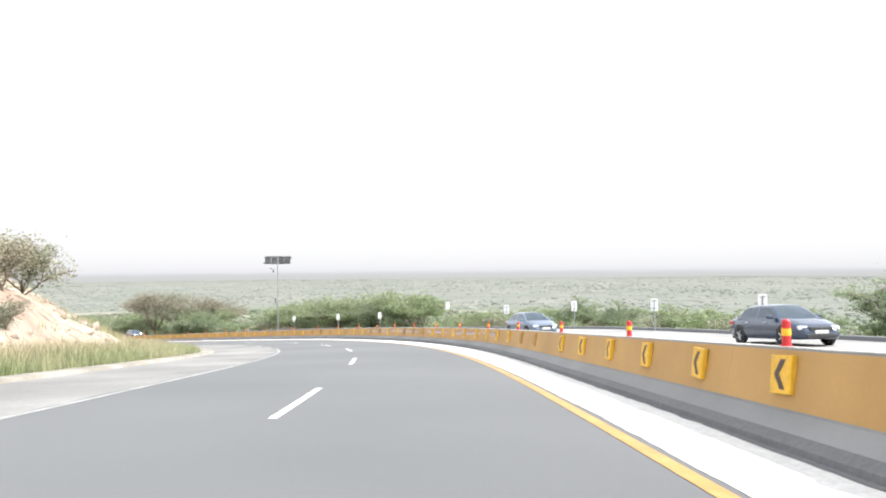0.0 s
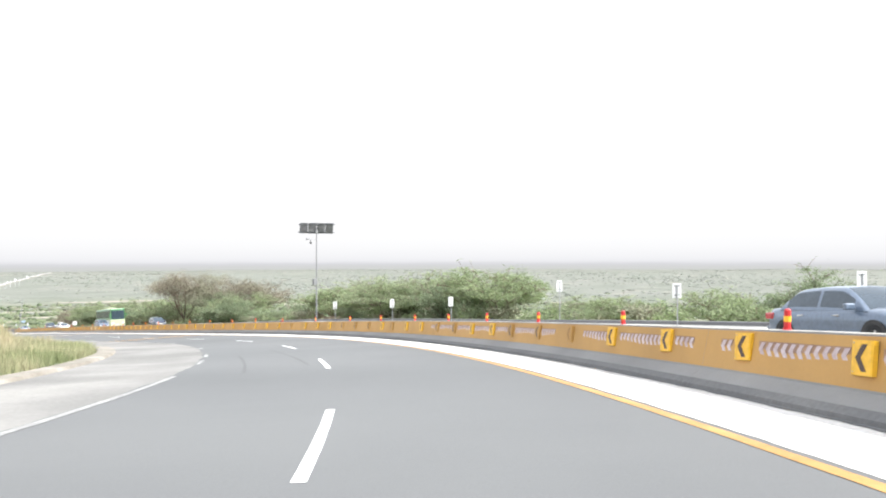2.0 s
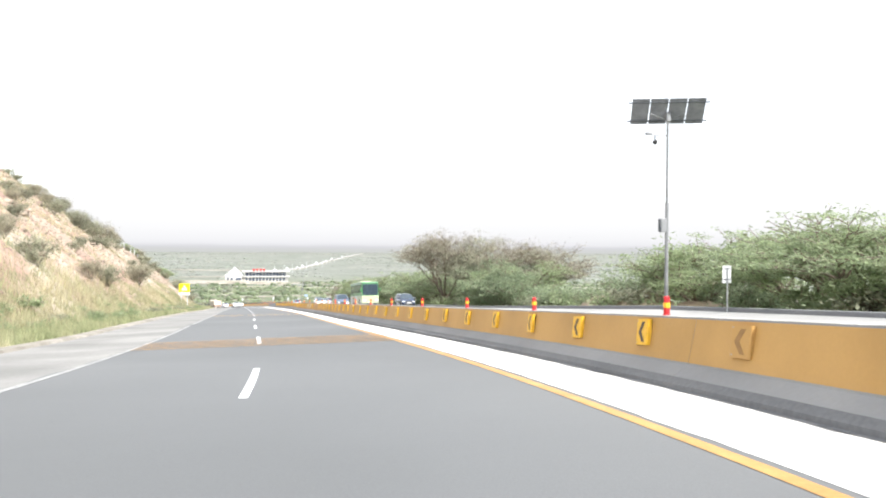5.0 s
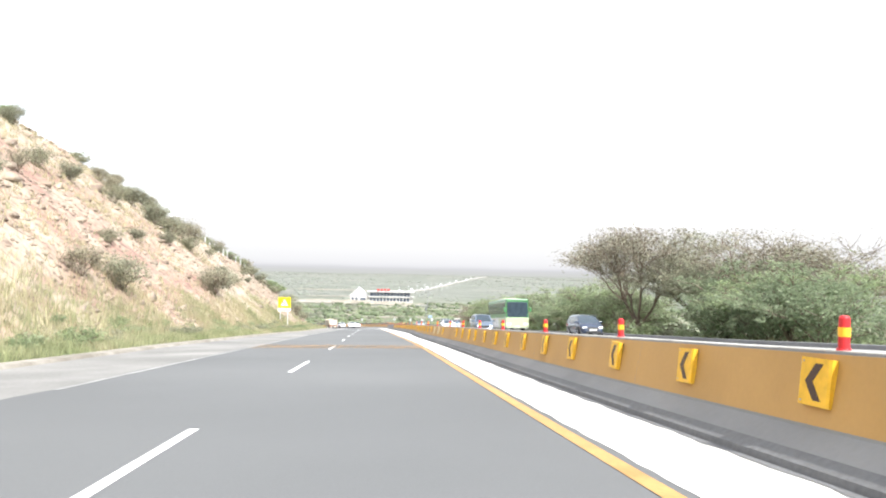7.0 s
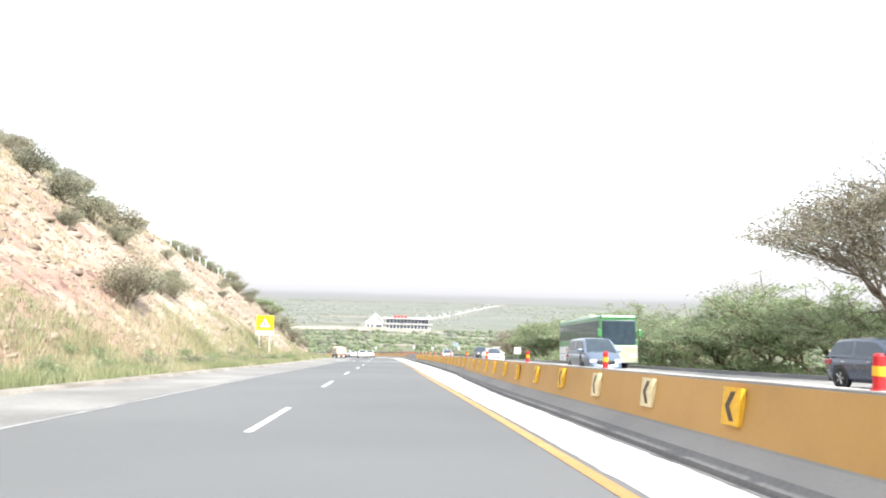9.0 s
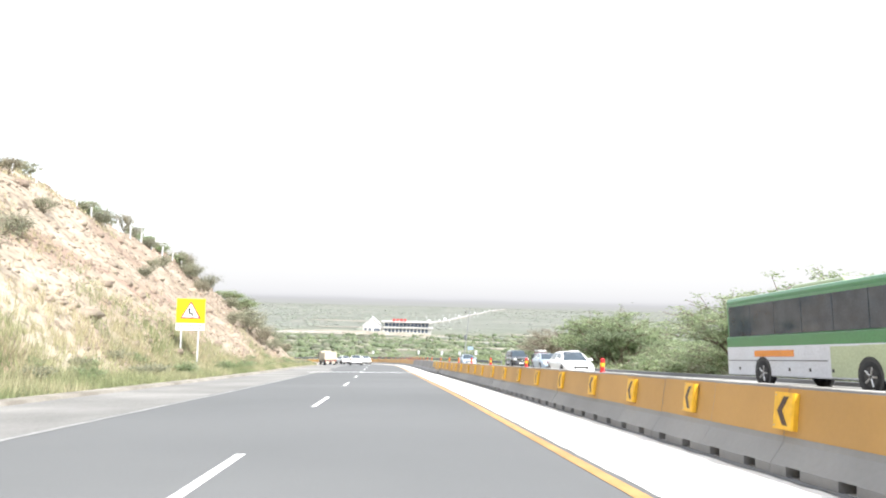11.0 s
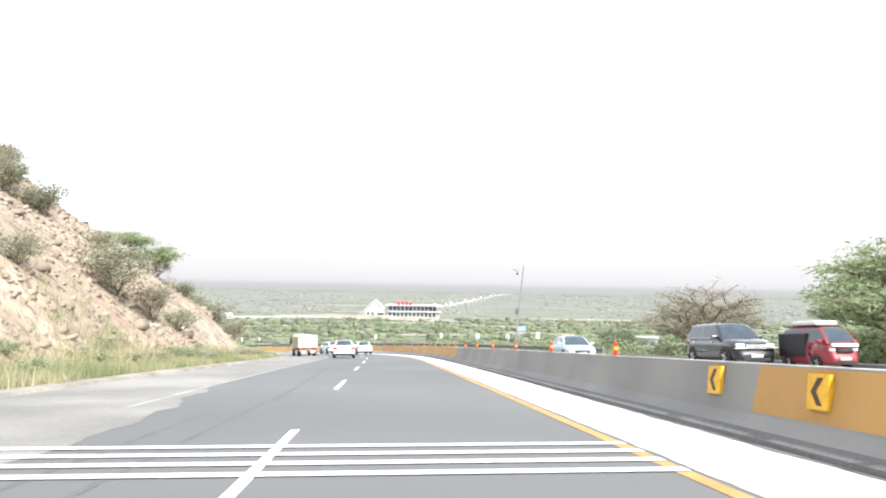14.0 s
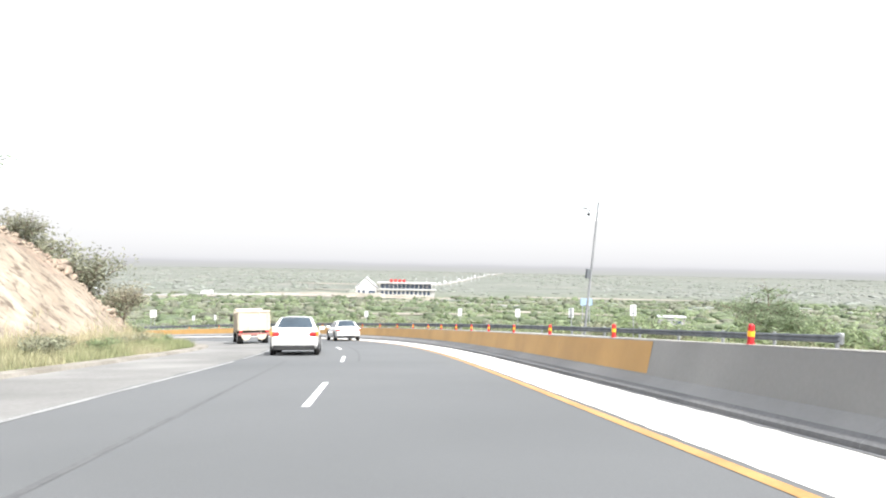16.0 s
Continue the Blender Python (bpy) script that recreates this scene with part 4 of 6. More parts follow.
# ---- guard rail ----
def guard_rail(s0, s1, n):
    o = thing("guard_rail", "dull galvanised guard rail along the far carriageway edge", "guard rail")
    prof = [(0.0, 0.40), (0.05, 0.45), (0.05, 0.50), (0.0, 0.54), (0.0, 0.58), (0.05, 0.62), (0.05, 0.68), (0.0, 0.72), (-0.012, 0.72), (0.035, 0.67), (0.035, 0.63), (-0.015, 0.585), (-0.015, 0.535), (0.035, 0.49), (0.035, 0.46), (-0.012, 0.40)]
    bm = loft(bmesh.new(), prof, s0, s1, 2.0, n)
    bmesh.ops.recalc_face_normals(bm, faces=bm.faces)
    part("rail", bm, DARK_STEEL, o)
    s = s0 + 0.3
    src = None
    while s < s1:
        m = stand(s, n - 0.09, 0)
        if src is None:
            src = part("post", box(bmesh.new(), -0.05, 0.05, -0.07, 0.07, -0.9, 0.78, 0.006), STEEL, o, m=m)
        else:
            again("post", src, o, m)
        s += 3.8
    part("end_piece", box(bmesh.new(), -0.05, 0.09, -0.12, 0.12, 0.34, 0.80, 0.04), STEEL, o, "pale flared rail end", m=stand(s0, n, 0))
    return o


guard_rail(266.0, 398, -15.35)

# ---- vehicles ----

def curve_of(pts, y):
    return float(np.interp(y, [p[0] for p in pts], [p[1] for p in pts]))


def shell(top, wide, low, stations, tuck=0.86):
    """A car's lower body: rings of points at stations along y; top, wide and low give its lines."""
    bm = bmesh.new()
    rings = []
    for y in stations:
        zt, w, zb = curve_of(top, y), curve_of(wide, y), curve_of(low, y)
        h = zt - zb
        half = [(0.55 * w, zb), (0.93 * w, zb + 0.02), (0.985 * w, zb + 0.16 * h), (w, zb + 0.42 * h), (0.985 * w, zb + 0.68 * h), (0.955 * w, zb + 0.86 * h), (tuck * w, zb + 0.97 * h), (0.5 * w, zt + 0.012)]
        ring = [(-x, z) for x, z in half] + [(x, z) for x, z in reversed(half)]
        rings.append([bm.verts.new((x, y, z)) for x, z in ring])
    k = len(rings[0])
    for a, b in zip(rings[:-1], rings[1:]):
        for j in range(k):
            bm.faces.new((a[j], a[(j + 1) % k], b[(j + 1) % k], b[j]))
    bm.faces.new(rings[0][::-1])
    bm.faces.new(rings[-1])
    bmesh.ops.recalc_face_normals(bm, faces=bm.faces)
    return bm


def cabin_corners(c):
    rb, rt, ft, fb, z0, z1, w0, w1 = c
    return {"rbl": Vector((-w0, rb, z0)), "rbr": Vector((w0, rb, z0)), "rtl": Vector((-w1, rt, z1)), "rtr": Vector((w1, rt, z1)),
            "ftl": Vector((-w1, ft, z1)), "ftr": Vector((w1, ft, z1)), "fbl": Vector((-w0, fb, z0)), "fbr": Vector((w0, fb, z0))}


def cabin_shell(cabin, belt, boot, roof, w, boxy):
    """A rounded cabin: the painted roof and pillars, and the panes let into it, as (name, vertices, faces)."""
    rb, rt, ft, fb = cabin
    ts = (0.0, 0.1, 0.25, 0.45, 0.65, 0.82, 0.93, 1.0)
    mid = (rt + ft) / 2 + 0.08
    rows = [(rb + (rt - rb) * t, 1 - (1 - t) ** 1.5, "rear", t) for t in ts]
    rows += [(y, 1.0, "top", 0.0) for y in sorted({rt + (ft - rt) * k / 5 for k in range(1, 5)} | {mid - 0.05, mid + 0.05})]
    rows += [(fb + (ft - fb) * t, 1 - (1 - t) ** 1.35, "front", t) for t in reversed(ts)]
    rings = []
    for y, k, _, t in rows:
        foot = belt - 0.04 + (boot - belt) * max(0.0, min(1.0, (ft - y) / max(ft - rb, 0.1)))
        arch = 0.03 * math.sin(math.pi * max(0.0, min(1.0, (y - rt) / (ft - rt)))) if rt < y < ft else 0.0
        z = foot + (roof - 0.03 - foot) * k + arch
        h = z - foot
        w0 = w * (0.94 if boxy else 0.92)
        wt = w0 + (w * (0.76 if boxy else 0.67) - w0) * k
        half = [(w0, foot), (w0 + (wt - w0) * 0.14, foot + 0.16 * h), (w0 + (wt - w0) * 0.5, foot + 0.52 * h), (w0 + (wt - w0) * 0.84, foot + 0.84 * h), (wt - 0.02, foot + 0.94 * h), (wt * 0.86, foot + 0.985 * h), (wt * 0.45, z + 0.012 * k), (0.0, z + 0.018 * k)]
        ring = half + [(-x, q) for x, q in reversed(half[:-1])]
        rings.append([(x, y, q) for x, q in ring])
    groups = collections.OrderedDict(roof=[], rear_window=[], windscreen=[], left_rear=[], left_front=[], right_rear=[], right_front=[])
    m = len(rings[0])
    for i in range(len(rows) - 1):
        (y0, k0, zone0, t0), (y1, k1, zone1, t1) = rows[i], rows[i + 1]
        y, k = (y0 + y1) / 2, (k0 + k1) / 2
        for j in range(m - 1):
            jj = min(j, m - 2 - j)
            key = "roof"
            if jj >= 5:
                if zone0 == "rear" == zone1 and 0.08 < (t0 + t1) / 2 < 0.9:
                    key = "rear_window"
                elif zone0 == "front" == zone1 and 0.04 < (t0 + t1) / 2 < 0.93:
                    key = "windscreen"
            elif 1 <= jj <= 2 and k > 0.55 and abs(y - mid) > 0.05:
                key = ("right_" if j < m // 2 else "left_") + ("rear" if y < mid else "front")
            groups[key].append([rings[i][j], rings[i + 1][j], rings[i + 1][j + 1], rings[i][j + 1]])
    out = []
    for key, quads4 in groups.items():
        if quads4:
            out.append((key if key in ("roof", "rear_window", "windscreen") else "side_window", [v for q in quads4 for v in q], [[4 * n + a for a in range(4)] for n in range(len(quads4))]))
    return out


def wheel(parent, x, y, r, width, side):
    bm = bmesh.new()
    prof = [(0.62 * r, 0.0), (0.94 * r, 0.0), (r, 0.03), (r, width - 0.03), (0.94 * r, width), (0.62 * r, width)]
    seg = 24
    rings = [[bm.verts.new((side * (w - width), math.cos(2 * math.pi * i / seg) * q, math.sin(2 * math.pi * i / seg) * q)) for q, w in prof] for i in range(seg)]
    for i in range(seg):
        a, b = rings[i], rings[(i + 1) % seg]
        for j in range(len(prof) - 1):
            bm.faces.new((a[j], a[j + 1], b[j + 1], b[j]))
    bmesh.ops.recalc_face_normals(bm, faces=bm.faces)
    t = part("wheel", bm, RUBBER, parent, m=Matrix.Translation((x, y, r)), smooth=True)
    bm = bmesh.new()
    rod(bm, (-side * 0.06, 0, 0), (-side * 0.015, 0, 0), 0.63 * r, sides=20)
    for i in range(5):
        a = 2 * math.pi * i / 5
        rod(bm, (-side * 0.012, math.cos(a) * 0.1 * r, math.sin(a) * 0.1 * r), (-side * 0.012, math.cos(a) * 0.6 * r, math.sin(a) * 0.6 * r), 0.05 * r + 0.012, sides=6)
    part("rim", bm, ALLOY, t)
    return t


def car(name, label, category, colour, L=4.6, W=1.76, belt=0.93, hood=0.90, boot=1.0, cabin=(0.55, 1.15, 2.55, 3.45), roof=1.46, r=0.32, clear=0.2, rear="wide", group="", sticker=False):
    """A car whose front is at +y; y runs from 0 at the rear bumper. The origin lies on the road under its middle."""
    o = thing(name, label, category, group)
    w = W / 2
    rb, rt, ft, fb = cabin
    top = [(0, 0.62), (0.04, boot - 0.12), (0.16, boot), (rb + 0.12, boot + 0.01), (fb - 0.25, belt + 0.03), (fb + 0.1, belt), (fb + 0.45, hood - 0.02), (L - 0.55, hood - 0.09), (L - 0.3, hood - 0.15), (L - 0.14, hood - 0.24), (L - 0.04, 0.56), (L, 0.48)]
    wide = [(0, w * 0.84), (0.1, w * 0.93), (0.3, w * 0.975), (0.7, w), (L - 0.9, w), (L - 0.5, w * 0.965), (L - 0.25, w * 0.90), (L - 0.1, w * 0.80), (L, w * 0.66)]
    low = [(0, 0.36), (0.15, clear + 0.04), (0.6, clear), (L - 0.6, clear), (L - 0.12, clear + 0.02), (L, 0.3)]
    st = [0, 0.04, 0.1, 0.2, 0.4, 0.8, 1.2, 1.7, 2.2, 2.7, L - 1.5, L - 1.1, L - 0.8, L - 0.62, L - 0.46, L - 0.34, L - 0.22, L - 0.14, L - 0.08, L - 0.04, L]
    mv = Matrix.Translation((0, -L / 2, 0))

    def add(n, bm, mat, lab="", smooth=False, to=o):
        bmesh.ops.transform(bm, matrix=mv, verts=bm.verts)
        return part(n, bm, mat, to, lab, smooth=smooth)
    body = add("body", shell(top, wide, low, st), colour, smooth=True)
    c = cabin_corners((rb, rt, ft, fb, belt - 0.03, roof, w * 0.93, w * 0.66))
    boxy = roof > 1.6 or name in ("hatchback", "box_van")
    for piece, verts, faces in cabin_shell(cabin, belt, boot, roof, w, boxy):
        bm = bmesh.new()
        vs = [bm.verts.new(v) for v in verts]
        for q in faces:
            bm.faces.new([vs[k] for k in q])
        bmesh.ops.remove_doubles(bm, verts=bm.verts, dist=0.0005)
        bmesh.ops.dissolve_degenerate(bm, edges=bm.edges, dist=0.0005)
        bmesh.ops.recalc_face_normals(bm, faces=bm.faces)
        add(piece, bm, colour if piece == "roof" else GLASS, smooth=True)
    for sx in (-1, 1):
        for y in (0.80, L - 0.92):
            wheel(o, sx * (w + 0.012), y - L / 2, r, 0.2, sx)
            bm = bmesh.new()
            rod(bm, (sx * (w - 0.1), y, r + 0.02), (sx * (w + 0.004), y, r + 0.02), r + 0.06, sides=28)
            add("wheel_arch", bm, BLACK_PLASTIC)
        bm = box(bmesh.new(), sx * w * 0.60, sx * w * 0.90, -0.012, 0.16, boot - 0.29, boot - 0.12, 0.05)
        lamp = add("tail_lamp", bm, RED_LENS, "red tail lamp")
        bm = box(bmesh.new(), sx * w * 0.84, sx * w * 0.985, 0.01, 0.34, boot - 0.28, boot - 0.11, 0.04)
        add("indicator", bm, AMBER_LENS if rear == "amber" else RED_LENS, to=lamp)
        bm = box(bmesh.new(), sx * w * 0.48, sx * w * 0.84, L - 0.42, L - 0.10, hood - 0.36, hood - 0.22, 0.04)
        add("headlight", bm, CLEAR_LENS, "clear headlight")
        bm = box(bmesh.new(), sx * (w - 0.06), sx * (w + 0.17), fb - 0.42, fb - 0.30, belt + 0.0, belt + 0.14, 0.03)
        add("wing_mirror", bm, colour)
        for y in (rb + 0.75, ft - 0.05):
            bm = box(bmesh.new(), sx * (w * 0.955), sx * (w + 0.012), y, y + 0.2, belt - 0.13, belt - 0.10, 0.008)
            add("door_handle", bm, CHROME)
    add("rear_bumper", box(bmesh.new(), -w * 0.9, w * 0.9, -0.035, 0.12, 0.36, 0.56, 0.03), colour)
    add("bumper_valance", box(bmesh.new(), -w * 0.84, w * 0.84, -0.02, 0.2, 0.2, 0.36, 0.02), BLACK_PLASTIC, "black lower bumper")
    add("number_plate", box(bmesh.new(), -0.24, 0.24, -0.03, 0.03, boot - 0.36, boot - 0.24, 0.004), PLATE, "plain pale number plate")
    add("grille", box(bmesh.new(), -w * 0.46, w * 0.46, L - 0.12, L + 0.005, hood - 0.42, hood - 0.26, 0.02), BLACK_PLASTIC, "black grille")
    add("front_intake", box(bmesh.new(), -w * 0.6, w * 0.6, L - 0.1, L + 0.01, 0.25, 0.4, 0.02), BLACK_PLASTIC)
    add("front_plate", box(bmesh.new(), -0.24, 0.24, L - 0.02, L + 0.018, 0.42, 0.53, 0.004), PLATE)
    if name == "suv":
        for z in (hood - 0.40, hood - 0.34, hood - 0.28):
            add("grille_bar", box(bmesh.new(), -w * 0.5, w * 0.5, L - 0.02, L + 0.03, z - 0.016, z + 0.016, 0.006), CHROME, "chrome grille bar")
        for sx in (-1, 1):
            add("chrome_blade", box(bmesh.new(), sx * w * 0.5, sx * w * 0.95, L - 0.2, L + 0.012, hood - 0.44, hood - 0.39, 0.01), CHROME)
    if rear == "amber":
        add("boot_trim", box(bmesh.new(), -0.35, 0.35, -0.02, 0.05, boot - 0.2, boot - 0.17, 0.006), CHROME)
    else:
        rod_bm = rod(bmesh.new(), (w * 0.55, -0.05, 0.28), (w * 0.55, 0.2, 0.28), 0.035)
        add("exhaust_pipe", rod_bm, CHROME)
    if sticker:
        bm = bmesh.new()
        q = c["rbl"].lerp(c["rbr"], 0.5).lerp(c["rtl"].lerp(c["rtr"], 0.5), 0.55)
        n = (c["rbr"] - c["rbl"]).cross(c["rtl"] - c["rbl"]).normalized()
        rot = n.to_track_quat('Z', 'Y').to_matrix().to_4x4()
        bmesh.ops.create_cone(bm, cap_ends=True, segments=24, radius1=0.13, radius2=0.13, depth=0.006, matrix=Matrix.Translation(q + n * 0.011) @ rot @ Matrix.Diagonal((1.5, 0.7, 1, 1)))
        add("sticker", bm, PLATE, "pale oval sticker on the rear window")
    return o


def place(o, s, n, oncoming=False, turn=0.0):
    o.matrix_basis = stand(s, n, 0.006, (180 if oncoming else 0) + turn, tilt=False)
    g = float(np.interp(s, _f, _g))
    e = float(np.interp(s, _f, ROAD_E))
    psi = float(np.interp(s, _f, ROAD_PSI))
    lean = Matrix.Rotation(math.atan(g), 4, 'X') @ Matrix.Rotation(math.atan(e), 4, 'Y')
    rise = 0.0108 * max(0.0, -n - 2.5)
    o.matrix_basis = Matrix.Translation(at(s, n, 0.006 + rise)) @ Matrix.Rotation(psi, 4, 'Z') @ lean @ Matrix.Rotation(radians((180 if oncoming else 0) + turn), 4, 'Z')
    return o


def bus():
    o = thing("coach_bus", "green and pale grey coach with dark tinted windows", "bus")
    L, W, H = 11.8, 2.5, 3.55
    w = W / 2
    bm = box(bmesh.new(), -w, w, -L / 2, L / 2, 0.38, 1.55, 0.05)
    part("lower_body", bm, BUS_WHITE, o, "pale grey lower side panels")
    bm = box(bmesh.new(), -w - 0.004, w + 0.004, L / 2 - 4.6, L / 2 + 0.01, 0.40, 1.50, 0.06)
    part("front_panel", bm, BUS_LIME, o, "lime green swoosh panel")
    bm = box(bmesh.new(), -w - 0.006, w + 0.006, L / 2 - 3.1, L / 2 + 0.02, 0.42, 1.52, 0.06)
    part("nose", bm, BUS_LIME, o, "lime green nose")
    bm = box(bmesh.new(), -w, w, -L / 2, L / 2 + 0.01, 1.5, 1.92, 0.03)
    part("waist_band", bm, BUS_GREEN, o, "green waist band")
    bm = box(bmesh.new(), -w + 0.03, w - 0.03, -L / 2 + 0.05, L / 2 - 0.05, 1.9, H - 0.25, 0.04)
    part("cabin", bm, BUS_GREEN, o)
    bm = box(bmesh.new(), -w, w, -L / 2, L / 2, H - 0.32, H, 0.14)
    part("roof", bm, BUS_GREEN, o)
    part("roof_unit", box(bmesh.new(), -0.8, 0.8, -1.5, 1.6, H - 0.02, H + 0.2, 0.08), BUS_LIME, o)
    for sx in (-1, 1):
        n = 6
        for i in range(n):
            y0 = -L / 2 + 0.25 + i * (L - 0.9) / n
            bm = box(bmesh.new(), sx * (w - 0.05), sx * (w + 0.006), y0 + 0.015, y0 + (L - 0.9) / n - 0.015, 1.95, H - 0.36, 0.01)
            part("side_window", bm, GLASS, o, "dark tinted side window")
        for y in (-L / 2 + 2.9, L / 2 - 2.6):
            wheel(o, sx * (w + 0.012), y, 0.5, 0.3, sx)
            part("wheel_arch", rod(bmesh.new(), (sx * (w - 0.1), y, 0.52), (sx * (w + 0.009), y, 0.52), 0.6, sides=28), BLACK_PLASTIC, o)
        for y in (-4.9, -1.2, 0.1, 1.4):
            part("hatch_handle", box(bmesh.new(), sx * w, sx * (w + 0.012), y, y + 0.12, 0.6, 0.72, 0.005), BLACK_PLASTIC, o)
        part("side_lettering", box(bmesh.new(), sx * w, sx * (w + 0.01), -3.6, -0.8, 1.12, 1.36, 0.01), AMBER_LENS, o, "orange lettering band without readable words")
        part("side_stripe", box(bmesh.new(), sx * w, sx * (w + 0.008), -L / 2 + 0.1, L / 2 - 4.7, 0.96, 0.99, 0.003), BLACK_PLASTIC, o)
        part("rear_lamp", box(bmesh.new(), sx * 0.85, sx * 1.15, -L / 2 - 0.02, -L / 2 + 0.05, 0.8, 1.2, 0.02), RED_LENS, o)
        part("headlight", box(bmesh.new(), sx * 0.7, sx * 1.15, L / 2, L / 2 + 0.05, 0.7, 0.95, 0.03), CLEAR_LENS, o)
        part("mirror", box(bmesh.new(), sx * (w + 0.02), sx * (w + 0.25), L / 2 + 0.05, L / 2 + 0.2, 2.1, 2.6, 0.04), BUS_GREEN, o)
    part("windscreen", box(bmesh.new(), -w + 0.12, w - 0.12, L / 2 - 0.1, L / 2 + 0.03, 1.55, H - 0.35, 0.06), GLASS, o, "large dark windscreen")
    part("rear_window", box(bmesh.new(), -w + 0.25, w - 0.25, -L / 2 - 0.012, -L / 2 + 0.1, 2.1, H - 0.5, 0.04), GLASS, o)
    part("number_plate", box(bmesh.new(), -0.25, 0.25, L / 2 + 0.02, L / 2 + 0.04, 0.5, 0.62, 0.004), PLATE, o)
    return o


def truck():
    o = thing("tipper_truck", "cream painted truck with a boxy load bed and striped mudguards", "truck")
    part("chassis", box(bmesh.new(), -0.45, 0.45, -3.2, 3.3, 0.55, 0.85, 0.02), BLACK_PLASTIC, o)
    bed = part("load_bed", box(bmesh.new(), -1.12, 1.12, -3.3, 1.2, 0.95, 2.35, 0.03), TRUCK_CREAM, o)
    for i in range(5):
        y = -3.2 + i * 1.05
        for sx in (-1, 1):
            part("stake", box(bmesh.new(), sx * 1.12, sx * 1.17, y, y + 0.1, 0.95, 2.38, 0.01), TRUCK_CREAM, bed)
    part("bed_rail", box(bmesh.new(), -1.17, 1.17, -3.36, -3.28, 2.25, 2.42, 0.02), TRUCK_CREAM, bed)
    for x in (-1.0, -0.35, 0.35, 1.0):
        part("tailgate_rib", box(bmesh.new(), x - 0.05, x + 0.05, -3.36, -3.3, 1.0, 2.25, 0.01), TRUCK_CREAM, bed)
    part("tailgate_panel", box(bmesh.new(), -0.75, 0.75, -3.33, -3.3, 1.25, 2.05, 0.01), CAR_WHITE, bed, "white painted tailgate panel")
    part("cab", box(bmesh.new(), -1.05, 1.05, 1.4, 3.4, 0.7, 2.65, 0.14), TRUCK_CREAM, o)
    part("cab_window", box(bmesh.new(), -0.9, 0.9, 3.35, 3.42, 1.6, 2.4, 0.04), GLASS, o)
    part("rear_bumper", box(bmesh.new(), -1.1, 1.1, -3.4, -3.25, 0.62, 0.78, 0.02), FADED_RED, o, "red and white rear bumper bar")
    for sx in (-1, 1):
        for y in (-2.2, 2.3):
            wheel(o, sx * 1.1, y, 0.5, 0.42 if y < 0 else 0.28, sx)
        bm = bmesh.new()
        bmesh.ops.create_cone(bm, cap_ends=True, segments=20, radius1=0.34, radius2=0.34, depth=0.02, matrix=Matrix.Translation((sx * 0.55, -3.42, 0.62)) @ Matrix.Rotation(radians(90), 4, 'X'))
        bmesh.ops.bisect_plane(bm, geom=bm.verts[:] + bm.edges[:] + bm.faces[:], plane_co=(0, 0, 0.66), plane_no=(0, 0, 1), clear_outer=True)
        part("mud_flap", bm, TRUCK_CREAM, o, "rounded pale mud flap")
        part("tail_lamp", box(bmesh.new(), sx * 0.8, sx * 1.05, -3.44, -3.38, 0.82, 0.95, 0.02), RED_LENS, o)
        part("mirror", box(bmesh.new(), sx * 1.12, sx * 1.32, 3.2, 3.3, 1.7, 2.2, 0.03), BLACK_PLASTIC, o)
    return o


def red_van():
    o = car("minivan", "red minivan with dark cargo sides and a white roof load", "van", CAR_RED, L=3.9, W=1.5, belt=1.15, hood=1.15, boot=1.2, cabin=(0.15, 0.35, 3.0, 3.72), roof=1.85, r=0.29)
    part("roof_rack", box(bmesh.new(), -0.55, 0.55, -1.5, 0.9, 1.86, 1.92, 0.02), BLACK_PLASTIC, o)
    part("wrapped_load", box(bmesh.new(), -0.52, 0.52, -1.2, 0.7, 1.92, 2.12, 0.07), PLATE, o, "white wrapped bundle on the roof")
    part("cargo_cover", box(bmesh.new(), -0.768, 0.768, -1.97, 0.25, 0.52, 1.58, 0.05), BLACK_PLASTIC, o, "dark cover over the cargo sides")
    part("front_band", box(bmesh.new(), -0.6, 0.6, 1.9, 1.965, 0.98, 1.12, 0.02), CAR_WHITE, o)
    return o

# ---- vegetation ----
BARK = shade("grey_brown_bark", [(0.130, 0.098, 0.072), (0.221, 0.176, 0.137)], size=0.25, rough=0.95, bump=0.5, coords="obj")
LEAF_GREEN = shade("acacia_leaf", [(0.245, 0.305, 0.165), (0.325, 0.385, 0.225), (0.385, 0.43, 0.28)], size=1.2, rough=0.6, bump=0.0, island=0.3, trans=0.6)
LEAF_DARK = shade("dark_leaf", [(0.215, 0.27, 0.16), (0.295, 0.35, 0.22)], size=1.0, rough=0.6, bump=0.0, island=0.3, trans=0.6)
LEAF_OLIVE = shade("olive_leaf", [(0.25, 0.258, 0.175), (0.325, 0.328, 0.23)], size=0.8, rough=0.7, bump=0.0, island=0.3, trans=0.35)
LEAF_THORN = shade("thorn_leaf", [(0.22, 0.20, 0.15), (0.29, 0.265, 0.2), (0.27, 0.27, 0.185)], size=1.2, rough=0.8, bump=0.0, island=0.3, trans=0.3)
LEAF_LIGHT = shade("fresh_leaf", [(0.245, 0.305, 0.155), (0.315, 0.375, 0.215)], size=1.4, rough=0.6, bump=0.0, island=0.3, trans=0.5)
